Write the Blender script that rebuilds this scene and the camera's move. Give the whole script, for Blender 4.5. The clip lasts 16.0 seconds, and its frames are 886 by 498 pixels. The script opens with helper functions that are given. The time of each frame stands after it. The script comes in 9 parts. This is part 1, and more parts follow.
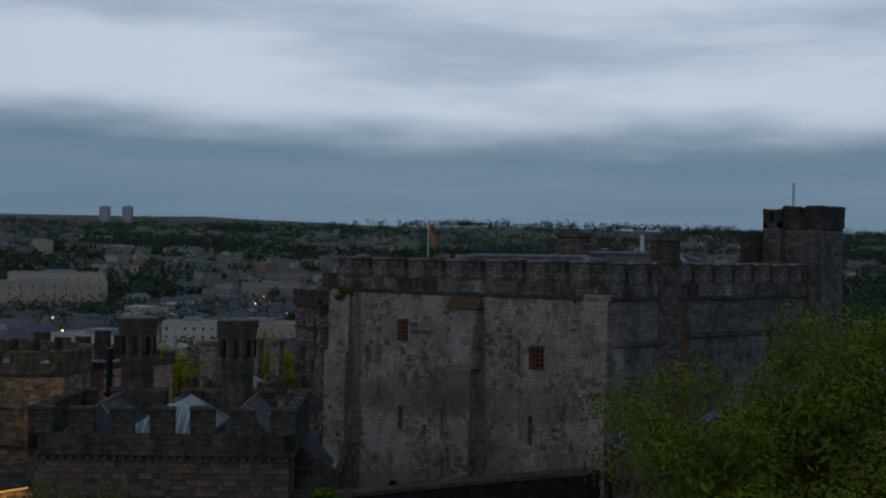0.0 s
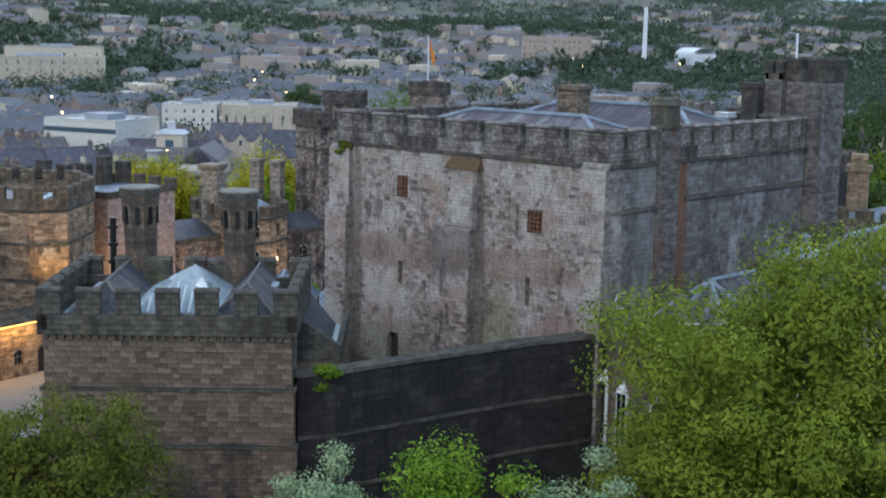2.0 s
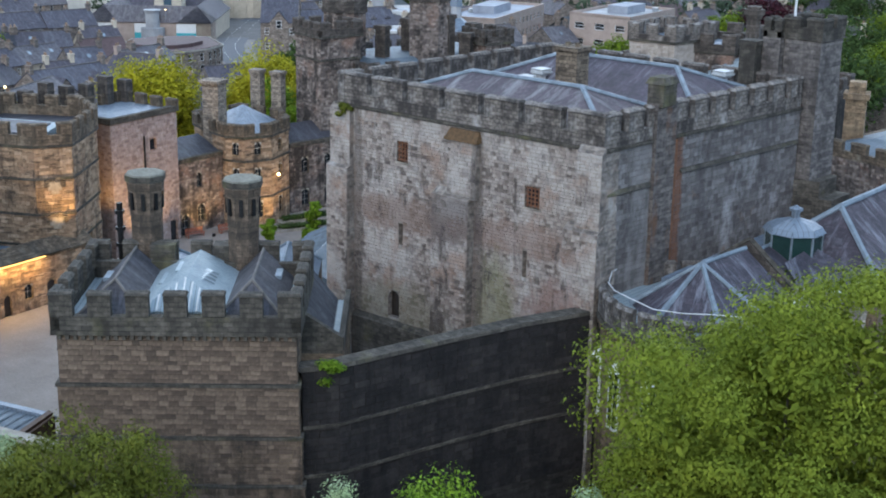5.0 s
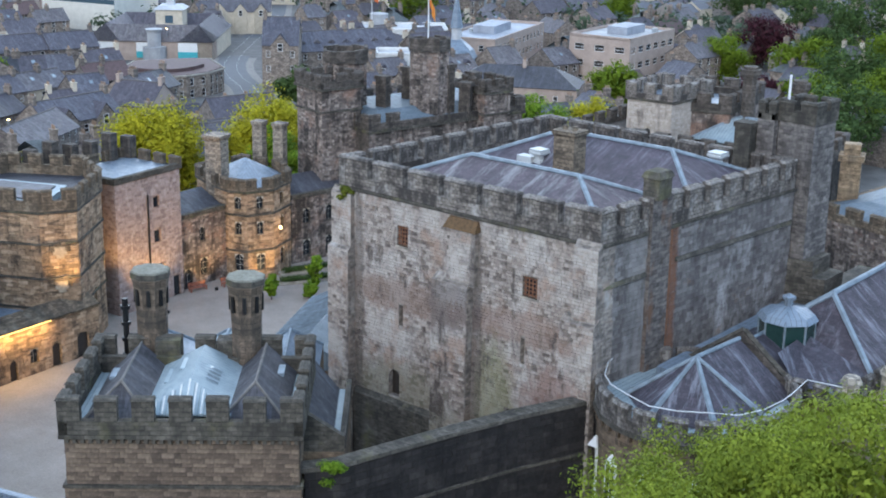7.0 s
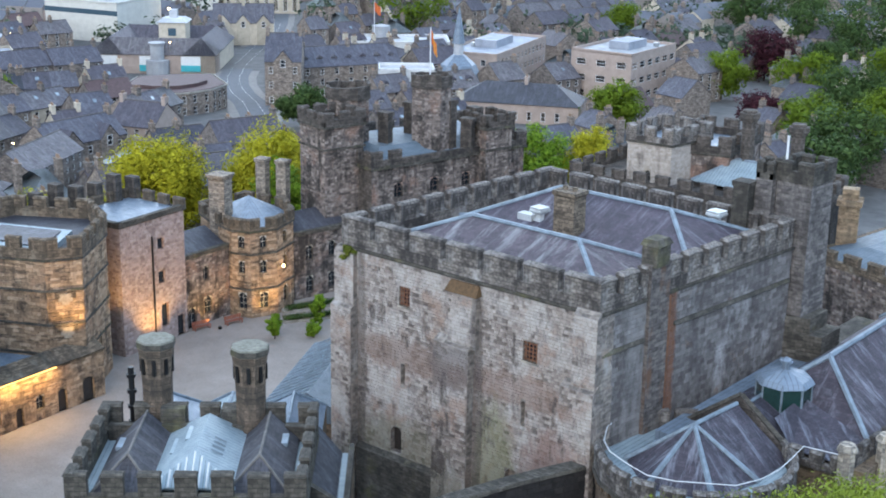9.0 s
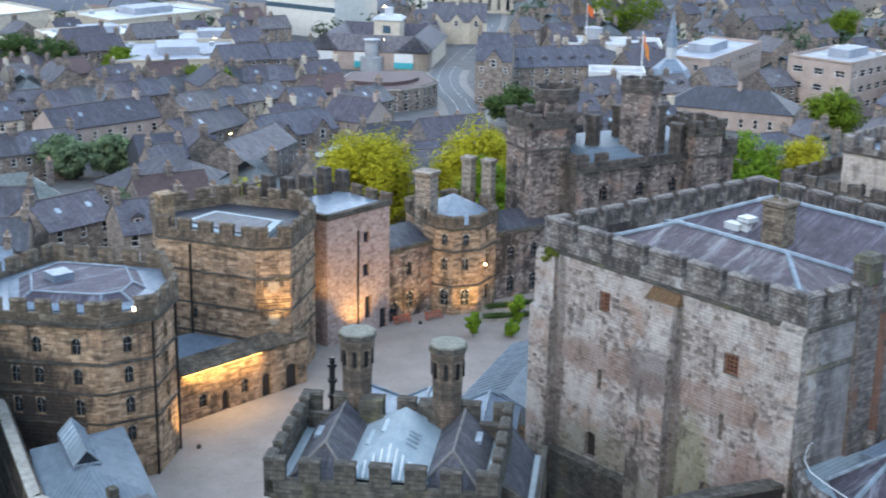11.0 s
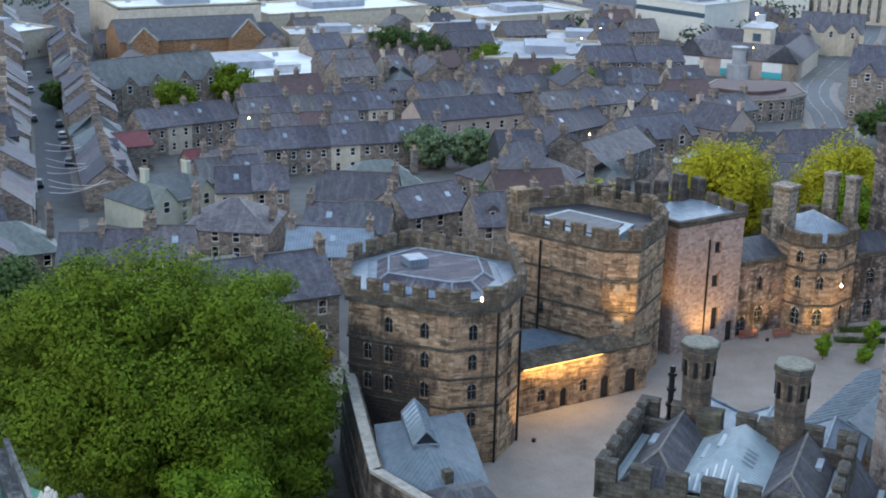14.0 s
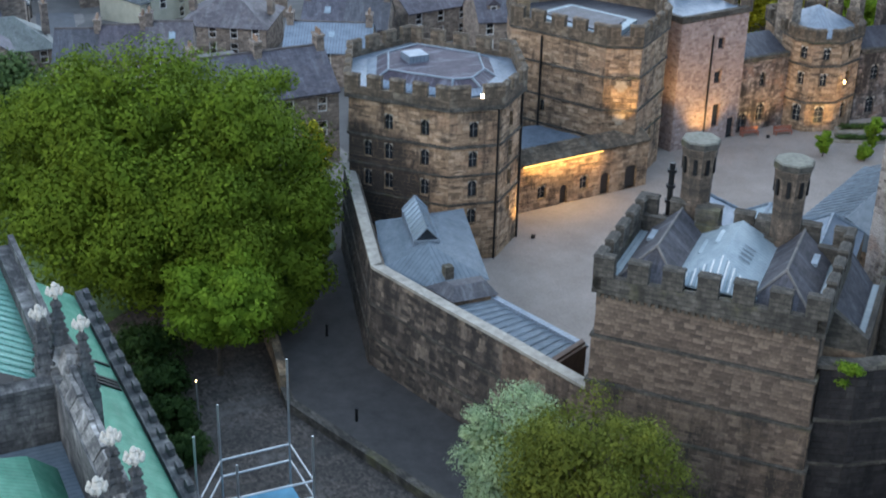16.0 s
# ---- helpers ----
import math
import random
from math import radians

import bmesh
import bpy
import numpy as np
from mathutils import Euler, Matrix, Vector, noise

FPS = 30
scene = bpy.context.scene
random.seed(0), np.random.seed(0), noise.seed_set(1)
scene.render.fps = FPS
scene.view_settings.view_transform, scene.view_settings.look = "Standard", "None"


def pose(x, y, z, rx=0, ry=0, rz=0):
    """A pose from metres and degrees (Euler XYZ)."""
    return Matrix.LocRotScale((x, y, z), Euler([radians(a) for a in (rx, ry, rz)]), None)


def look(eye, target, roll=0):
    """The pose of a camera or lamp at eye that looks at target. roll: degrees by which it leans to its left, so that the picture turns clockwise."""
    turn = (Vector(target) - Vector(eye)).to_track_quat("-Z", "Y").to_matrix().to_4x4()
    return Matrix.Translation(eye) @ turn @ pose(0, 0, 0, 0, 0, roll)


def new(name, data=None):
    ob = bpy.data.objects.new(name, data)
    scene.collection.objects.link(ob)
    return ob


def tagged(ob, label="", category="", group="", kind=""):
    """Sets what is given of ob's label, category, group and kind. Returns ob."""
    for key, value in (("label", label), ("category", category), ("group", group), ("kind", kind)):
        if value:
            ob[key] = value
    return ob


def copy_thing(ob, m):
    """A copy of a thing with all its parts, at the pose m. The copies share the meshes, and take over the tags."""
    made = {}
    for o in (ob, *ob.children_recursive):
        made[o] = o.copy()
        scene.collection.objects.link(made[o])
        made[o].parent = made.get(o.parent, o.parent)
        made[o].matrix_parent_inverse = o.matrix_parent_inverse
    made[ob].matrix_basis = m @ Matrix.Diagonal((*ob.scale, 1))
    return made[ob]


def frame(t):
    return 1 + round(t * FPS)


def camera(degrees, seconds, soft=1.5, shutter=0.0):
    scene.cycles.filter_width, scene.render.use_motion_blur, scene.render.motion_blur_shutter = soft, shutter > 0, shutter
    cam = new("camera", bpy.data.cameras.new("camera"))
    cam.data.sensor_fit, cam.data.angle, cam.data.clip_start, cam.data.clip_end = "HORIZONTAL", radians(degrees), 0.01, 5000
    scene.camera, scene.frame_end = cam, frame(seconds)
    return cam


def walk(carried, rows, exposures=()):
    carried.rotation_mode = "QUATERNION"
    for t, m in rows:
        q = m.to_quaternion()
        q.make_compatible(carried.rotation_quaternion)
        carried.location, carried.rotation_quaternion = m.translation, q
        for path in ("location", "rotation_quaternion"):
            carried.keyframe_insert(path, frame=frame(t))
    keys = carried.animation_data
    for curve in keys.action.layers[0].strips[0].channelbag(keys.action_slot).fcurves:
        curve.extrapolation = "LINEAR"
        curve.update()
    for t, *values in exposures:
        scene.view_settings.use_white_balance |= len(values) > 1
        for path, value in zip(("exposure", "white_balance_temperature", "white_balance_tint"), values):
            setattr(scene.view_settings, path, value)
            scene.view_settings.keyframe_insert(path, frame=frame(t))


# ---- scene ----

# ---- camera and its way ----
cam = camera(35.64, 16.0, soft=1.9, shutter=0.4)

# seconds, x, y, z, yaw to the left of +y, pitch, lean
WAY = [
    (0, 48.05, -73.88, 20.66, 39.94, 0.29, 0.91),
    (0.5, 48.06, -73.91, 22.19, 39.91, -1.89, 0.94),
    (1, 48.07, -73.93, 23.85, 39.88, -4.36, 0.96),
    (1.5, 48.08, -73.95, 25.54, 39.84, -6.92, 1.00),
    (2, 48.08, -73.96, 27.17, 39.80, -9.41, 1.06),
    (2.5, 48.07, -73.96, 28.85, 39.77, -11.91, 1.09),
    (3, 48.06, -73.96, 30.54, 39.71, -14.30, 1.12),
    (3.2, 48.06, -73.96, 31.18, 39.68, -15.05, 1.13),
    (3.6, 48.04, -73.94, 32.50, 39.68, -16.05, 1.18),
    (4.2, 48.02, -73.92, 34.60, 39.70, -16.50, 1.14),
    (5.3, 47.97, -73.89, 38.46, 39.72, -16.67, 1.02),
    (5.5, 47.96, -73.87, 39.10, 39.71, -16.68, 1.00),
    (6, 47.92, -73.84, 40.77, 39.73, -16.71, 1.03),
    (6.5, 47.88, -73.80, 42.44, 39.74, -16.75, 1.03),
    (7, 47.84, -73.76, 44.17, 39.76, -16.83, 1.04),
    (7.5, 47.79, -73.71, 45.88, 39.77, -16.90, 1.01),
    (8, 47.74, -73.66, 47.58, 39.78, -16.96, 1.02),
    (8.2, 47.72, -73.63, 48.19, 39.78, -16.96, 1.02),
    (8.6, 47.71, -73.62, 48.95, 39.79, -16.98, 1.02),
    (9, 47.69, -73.61, 49.20, 39.86, -17.00, 1.02),
    (9.4, 47.68, -73.59, 49.27, 40.40, -17.02, 1.02),
    (9.8, 47.67, -73.58, 49.27, 41.65, -17.05, 1.02),
    (10.3, 47.65, -73.56, 49.27, 44.18, -17.07, 1.02),
    (10.5, 47.65, -73.56, 49.27, 45.42, -17.08, 1.04),
    (11, 47.65, -73.56, 49.27, 48.63, -17.12, 1.02),
    (11.5, 47.65, -73.56, 49.27, 51.88, -17.15, 1.09),
    (12, 47.65, -73.56, 49.27, 55.14, -17.18, 1.17),
    (12.5, 47.65, -73.56, 49.27, 58.39, -17.20, 1.18),
    (13, 47.65, -73.56, 49.27, 61.27, -17.20, 1.20),
    (13.5, 47.65, -73.56, 49.27, 63.04, -17.18, 1.21),
    (14, 47.65, -73.56, 49.27, 63.75, -17.30, 1.22),
    (14.5, 47.65, -73.56, 49.27, 63.71, -18.87, 1.24),
    (15, 47.65, -73.56, 49.27, 63.66, -21.17, 1.24),
    (15.5, 47.65, -73.56, 49.27, 63.60, -23.61, 1.26),
    (16, 47.65, -73.56, 49.27, 63.57, -25.72, 1.26),
]


def way_pose(x, y, z, yaw, pitch, lean):
    a, b = radians(yaw), radians(pitch)
    ahead = Vector((-math.sin(a) * math.cos(b), math.cos(a) * math.cos(b), math.sin(b)))
    eye = Vector((x, y, z))
    return look(eye, eye + 100 * ahead, lean)


walk(cam, [(t, way_pose(*p)) for t, *p in WAY],
     exposures=[(0, -1.14), (0.5, -0.93), (1, -0.4), (1.5, 0.6), (2, 1.38), (2.5, 1.7), (3.2, 1.78), (5.3, 1.62), (6.2, 1.76), (7.2, 1.94), (8.2, 2.02), (12.6, 2.02), (13.3, 1.84), (14, 1.6), (15, 1.53), (16, 1.67)])

# ---- sky and daylight: dusk under broken cloud ----
world = bpy.data.worlds.new("dusk_sky")
scene.world = world
world.use_nodes = True
wn, wl = world.node_tree.nodes, world.node_tree.links
for n in list(wn):
    wn.remove(n)
w_out = wn.new("ShaderNodeOutputWorld")
w_bg = wn.new("ShaderNodeBackground")
w_sky = wn.new("ShaderNodeTexSky")
w_sky.sky_type, w_sky.sun_disc = "NISHITA", False
w_sky.sun_elevation, w_sky.sun_rotation = radians(9), radians(200)
w_sky.air_density, w_sky.dust_density, w_sky.ozone_density = 1.0, 1.5, 2.0
w_co = wn.new("ShaderNodeTexCoord")


def w_math(op, a, b=0.0):
    n = wn.new("ShaderNodeMath")
    n.operation = op
    for i, v in enumerate((a, b)):
        if isinstance(v, (int, float)):
            n.inputs[i].default_value = v
        else:
            wl.new(v, n.inputs[i])
    return n.outputs[0]


def w_noise(scale, xyz, detail=6, rough=0.55):
    m = wn.new("ShaderNodeMapping")
    m.inputs["Scale"].default_value = xyz
    wl.new(w_co.outputs["Generated"], m.inputs["Vector"])
    n = wn.new("ShaderNodeTexNoise")
    n.inputs["Scale"].default_value, n.inputs["Detail"].default_value, n.inputs["Roughness"].default_value = scale, detail, rough
    wl.new(m.outputs[0], n.inputs["Vector"])
    return n.outputs["Fac"]


def w_step(value, lo, hi):
    n = wn.new("ShaderNodeMapRange")
    n.interpolation_type = "SMOOTHSTEP"
    n.inputs["From Min"].default_value, n.inputs["From Max"].default_value = lo, hi
    wl.new(value, n.inputs["Value"])
    return n.outputs[0]


def w_blend(fac, a, b):
    n = wn.new("ShaderNodeMix")
    n.data_type = "RGBA"
    for i, v in ((0, fac), (6, a), (7, b)):
        if isinstance(v, (int, float)):
            n.inputs[i].default_value = v
        elif isinstance(v, tuple):
            n.inputs[i].default_value = (*v, 1)
        else:
            wl.new(v, n.inputs[i])
    return n.outputs[2]


w_sep = wn.new("ShaderNodeSeparateXYZ")
wl.new(w_co.outputs["Generated"], w_sep.inputs[0])
height = w_sep.outputs["Z"]
# after-glow on the eastern cloud, dimmer overhead
w_dot = wn.new("ShaderNodeVectorMath")
w_dot.operation = "DOT_PRODUCT"
wl.new(w_co.outputs["Generated"], w_dot.inputs[0])
w_dot.inputs[1].default_value = (-0.62, 0.74, 0.26)
glow = w_step(w_dot.outputs["Value"], 0.62, 0.99)
deck = w_math("ADD", height, w_math("MULTIPLY", w_math("SUBTRACT", w_noise(1.6, (1.0, 1.0, 5.0), 7), 0.5), 0.13))
above = w_blend(glow, (1.3, 1.87, 2.78), (8.0, 9.2, 10.8))
puffs = w_step(w_noise(1.9, (1.2, 1.2, 8.0), 5, 0.52), 0.47, 0.66)
above = w_blend(w_math("MULTIPLY", puffs, 0.55), above, (2.9, 4.2, 5.85))
streaks = w_step(w_noise(1.6, (1.0, 1.0, 14.0), 5), 0.25, 0.8)
below = w_blend(streaks, (1.6, 2.75, 4.1), (2.6, 3.8, 5.2))
cloudy = w_blend(w_step(deck, 0.075, 0.115), below, above)
mixed = w_blend(0.93, w_sky.outputs["Color"], cloudy)
wl.new(mixed, w_bg.inputs["Color"])
w_bg.inputs["Strength"].default_value = 0.15
wl.new(w_bg.outputs[0], w_out.inputs["Surface"])

sun_data = bpy.data.lights.new("sun", "SUN")
sun_data.energy, sun_data.angle, sun_data.color = 0.42, radians(40), (1.0, 0.96, 0.92)
sun = new("sun", sun_data)
sun.matrix_world = look((0, 0, 100), (-35, 75, 55))


# ---- materials ----
def material(name):
    m = bpy.data.materials.new(name)
    m.use_nodes = True
    nt = m.node_tree
    return m, nt, nt.nodes["Principled BSDF"]


def node(nt, kind, **values):
    n = nt.nodes.new(kind)
    for k, v in values.items():
        n.inputs[k].default_value = v
    return n


def noise_of(nt, vec, scale, detail=4, rough=0.55):
    n = node(nt, "ShaderNodeTexNoise", Scale=scale, Detail=detail, Roughness=rough)
    if vec is not None:
        nt.links.new(vec, n.inputs["Vector"])
    return n.outputs["Fac"]


def ramp(nt, fac, a, b, ca=(0, 0, 0), cb=(1, 1, 1)):
    r = nt.nodes.new("ShaderNodeValToRGB")
    r.color_ramp.elements[0].position, r.color_ramp.elements[1].position = a, b
    r.color_ramp.elements[0].color, r.color_ramp.elements[1].color = (*ca, 1), (*cb, 1)
    nt.links.new(fac, r.inputs["Fac"])
    return r.outputs["Color"]


def blend(nt, fac, a, b, mode="MIX"):
    m = nt.nodes.new("ShaderNodeMix")
    m.data_type, m.blend_type = "RGBA", mode
    for socket, v in ((0, fac), (6, a), (7, b)):
        if isinstance(v, (int, float)):
            m.inputs[socket].default_value = v
        elif isinstance(v, tuple):
            m.inputs[socket].default_value = (*v, 1)
        else:
            nt.links.new(v, m.inputs[socket])
    return m.outputs[2]


def stretched(nt, vec, x, y, z=1.0):
    m = nt.nodes.new("ShaderNodeMapping")
    m.inputs["Scale"].default_value = (x, y, z)
    nt.links.new(vec, m.inputs["Vector"])
    return m.outputs[0]


def bump(nt, bsdf, height, strength, distance=0.05):
    b = node(nt, "ShaderNodeBump", Strength=strength, Distance=distance)
    nt.links.new(height, b.inputs["Height"])
    nt.links.new(b.outputs[0], bsdf.inputs["Normal"])


def stone(name, ca, cb, joint, bw=0.62, bh=0.3, dark=(0.05, 0.045, 0.04), dark_at=(0.5, 0.68), dark_amt=0.8,
          warm=None, warm_at=(0.55, 0.7), pale=None, strength=0.6, mortar=0.018):
    """Coursed masonry: blocks of uneven colour, soot and rain streaks, patches of other stone."""
    m, nt, bsdf = material(name)
    uv = nt.nodes.new("ShaderNodeUVMap").outputs[0]
    ob = nt.nodes.new("ShaderNodeTexCoord").outputs["Object"]
    wob = blend(nt, 0.02, uv, nt.nodes.new("ShaderNodeTexNoise").outputs["Color"], "ADD")
    br = node(nt, "ShaderNodeTexBrick", Scale=1.0)
    br.inputs["Mortar Size"].default_value, br.inputs["Mortar Smooth"].default_value = mortar, 0.3
    br.inputs["Brick Width"].default_value, br.inputs["Row Height"].default_value, br.inputs["Bias"].default_value = bw, bh, 0.0
    br.inputs["Color1"].default_value, br.inputs["Color2"].default_value = (*ca, 1), (*cb, 1)
    br.inputs["Mortar"].default_value = (*joint, 1)
    nt.links.new(wob, br.inputs["Vector"])
    # odd dark and pale blocks
    br2 = node(nt, "ShaderNodeTexBrick", Scale=1.0)
    br2.inputs["Mortar Size"].default_value, br2.inputs["Bias"].default_value = 0.0, 0.0
    br2.inputs["Brick Width"].default_value, br2.inputs["Row Height"].default_value = bw, bh
    br2.inputs["Color1"].default_value, br2.inputs["Color2"].default_value = (0, 0, 0, 1), (1, 1, 1, 1)
    br2.offset_frequency, br2.squash_frequency = 2, 2
    nt.links.new(wob, br2.inputs["Vector"])
    col = blend(nt, 1.0, br.outputs["Color"], ramp(nt, br2.outputs["Color"], 0.0, 1.0, (0.45, 0.45, 0.46), (1.32, 1.3, 1.26)), "MULTIPLY")
    col = blend(nt, 1.0, col, ramp(nt, noise_of(nt, stretched(nt, uv, 1.6, 3.0), 1.0, 5, 0.7), 0.34, 0.68, (0.5, 0.5, 0.5), (1.4, 1.38, 1.35)), "MULTIPLY")
    if warm:
        col = blend(nt, ramp(nt, noise_of(nt, ob, 0.23, 5, 0.65), *warm_at), col, warm)
    if pale:
        col = blend(nt, ramp(nt, noise_of(nt, stretched(nt, uv, 0.35, 0.2), 1.0, 6, 0.7), 0.52, 0.66), col, pale)
    if dark_amt:
        streak = noise_of(nt, stretched(nt, uv, 0.75, 0.13), 1.0, 6, 0.65)
        blot = noise_of(nt, ob, 0.35, 6, 0.7)
        soot = blend(nt, 0.5, streak, blot)
        amt = blend(nt, dark_amt, (0.0, 0.0, 0.0), ramp(nt, soot, *dark_at))
        col = blend(nt, amt, col, dark)
    nt.links.new(col, bsdf.inputs["Base Color"])
    bsdf.inputs["Roughness"].default_value = 0.93
    bsdf.inputs["Specular IOR Level"].default_value = 0.25
    h = blend(nt, 0.4, br.outputs["Fac"], noise_of(nt, uv, 3.5, 6, 0.7))
    inv = nt.nodes.new("ShaderNodeInvert")
    nt.links.new(h, inv.inputs["Color"])
    bump(nt, bsdf, inv.outputs[0], strength, 0.06)
    return m


def slate(name, ca, cb, lichen=(0.2, 0.2, 0.16), bw=0.34, bh=0.24, rough=0.62, washed=0.25):
    m, nt, bsdf = material(name)
    uv = nt.nodes.new("ShaderNodeUVMap").outputs[0]
    ob = nt.nodes.new("ShaderNodeTexCoord").outputs["Object"]
    br = node(nt, "ShaderNodeTexBrick", Scale=1.0)
    br.inputs["Mortar Size"].default_value = 0.012
    br.inputs["Brick Width"].default_value, br.inputs["Row Height"].default_value = bw, bh
    br.inputs["Color1"].default_value, br.inputs["Color2"].default_value = (*ca, 1), (*cb, 1)
    br.inputs["Mortar"].default_value = (0.03, 0.03, 0.033, 1)
    nt.links.new(uv, br.inputs["Vector"])
    col = blend(nt, 1.0, br.outputs["Color"], ramp(nt, noise_of(nt, uv, 0.5, 6, 0.7), 0.3, 0.72, (0.62, 0.62, 0.64), (1.3, 1.28, 1.25)), "MULTIPLY")
    col = blend(nt, blend(nt, 0.55, (0.0, 0.0, 0.0), ramp(nt, noise_of(nt, ob, 0.8, 6, 0.75), 0.55, 0.7)), col, lichen)
    col = blend(nt, blend(nt, washed, (0.0, 0.0, 0.0), ramp(nt, noise_of(nt, stretched(nt, uv, 0.9, 0.13), 1.0, 7, 0.78), 0.5, 0.66)), col, (0.3, 0.32, 0.35))
    info = nt.nodes.new("ShaderNodeObjectInfo")
    drift = nt.nodes.new("ShaderNodeValToRGB")
    for i, c in enumerate(((0.55, 0.57, 0.66), (0.95, 0.86, 0.9), (1.0, 1.03, 1.12), (1.5, 1.38, 1.22))):
        e = drift.color_ramp.elements[i] if i < 2 else drift.color_ramp.elements.new(1.0)
        e.position, e.color = i / 3, (*c, 1)
    nt.links.new(info.outputs["Random"], drift.inputs["Fac"])
    col = blend(nt, 1.0, col, drift.outputs["Color"], "MULTIPLY")
    nt.links.new(col, bsdf.inputs["Base Color"])
    bsdf.inputs["Roughness"].default_value = rough
    bump(nt, bsdf, br.outputs["Fac"], 0.35, -0.03)
    return m


def sheet_metal(name, ca, cb, seam=0.6, metallic=0.15, rough=0.42):
    """Lead or copper sheet: upright seams, patina, water stains."""
    m, nt, bsdf = material(name)
    uv = nt.nodes.new("ShaderNodeUVMap").outputs[0]
    wv = node(nt, "ShaderNodeTexWave", Scale=1.0 / seam / 2 * 3.1416 / 3.1416)
    wv.inputs["Distortion"].default_value = 0.0
    nt.links.new(stretched(nt, uv, 1, 0.0), wv.inputs["Vector"])
    big = noise_of(nt, stretched(nt, uv, 0.5, 0.9), 1.0, 6, 0.7)
    col = ramp(nt, big, 0.3, 0.72, ca, cb)
    edge = ramp(nt, wv.outputs["Fac"], 0.0, 0.1, (0.55, 0.55, 0.55), (1, 1, 1))
    col = blend(nt, 1.0, col, edge, "MULTIPLY")
    nt.links.new(col, bsdf.inputs["Base Color"])
    bsdf.inputs["Metallic"].default_value, bsdf.inputs["Roughness"].default_value = metallic, rough
    nt.links.new(ramp(nt, noise_of(nt, uv, 1.7, 5), 0.3, 0.7, (rough - 0.12,) * 3, (rough + 0.2,) * 3), bsdf.inputs["Roughness"])
    bump(nt, bsdf, edge, 0.4, 0.03)
    return m


def plain(name, color, rough=0.8, metallic=0.0, grain=0.25, scale=2.0, vary=0.0):
    m, nt, bsdf = material(name)
    ob = nt.nodes.new("ShaderNodeTexCoord").outputs["Object"]
    k = 1 - grain
    col = blend(nt, 1.0, color, ramp(nt, noise_of(nt, ob, scale, 6, 0.7), 0.3, 0.7, (k, k, k), (1 + grain * 0.6,) * 3), "MULTIPLY")
    if vary:
        info = nt.nodes.new("ShaderNodeObjectInfo")
        col = blend(nt, 1.0, col, ramp(nt, info.outputs["Random"], 0.0, 1.0, (1 - vary, 1 - vary * 1.05, 1 - vary * 1.15), (1 + vary, 1 + vary * 0.95, 1 + vary * 0.85)), "MULTIPLY")
    nt.links.new(col, bsdf.inputs["Base Color"])
    bsdf.inputs["Roughness"].default_value, bsdf.inputs["Metallic"].default_value = rough, metallic
    return m


def leafy(name, ca, cb, cc=None):
    """Foliage: each leaf clump its own tone, a little light passing through."""
    m, nt, bsdf = material(name)
    geo = nt.nodes.new("ShaderNodeNewGeometry")
    ob = nt.nodes.new("ShaderNodeTexCoord").outputs["Object"]
    col = ramp(nt, geo.outputs["Random Per Island"], 0.1, 0.9, ca, cb)
    if cc:
        col = blend(nt, ramp(nt, noise_of(nt, ob, 0.35, 4), 0.42, 0.6), col, cc)
    col = blend(nt, 1.0, col, ramp(nt, noise_of(nt, ob, 0.85, 5, 0.65), 0.36, 0.64, (0.62, 0.65, 0.68), (1.32, 1.26, 1.18)), "MULTIPLY")
    nt.links.new(col, bsdf.inputs["Base Color"])
    bsdf.inputs["Roughness"].default_value = 0.75
    bsdf.inputs["Specular IOR Level"].default_value = 0.08
    tr = nt.nodes.new("ShaderNodeBsdfTranslucent")
    nt.links.new(col, tr.inputs["Color"])
    mix = nt.nodes.new("ShaderNodeMixShader")
    mix.inputs[0].default_value = 0.22
    nt.links.new(bsdf.outputs[0], mix.inputs[1])
    nt.links.new(tr.outputs[0], mix.inputs[2])
    nt.links.new(mix.outputs[0], nt.nodes["Material Output"].inputs["Surface"])
    return m


def glowing(name, color, strength):
    m, nt, bsdf = material(name)
    bsdf.inputs["Base Color"].default_value = (0.8, 0.7, 0.5, 1)
    bsdf.inputs["Emission Color"].default_value = (*color, 1)
    bsdf.inputs["Emission Strength"].default_value = strength
    return m


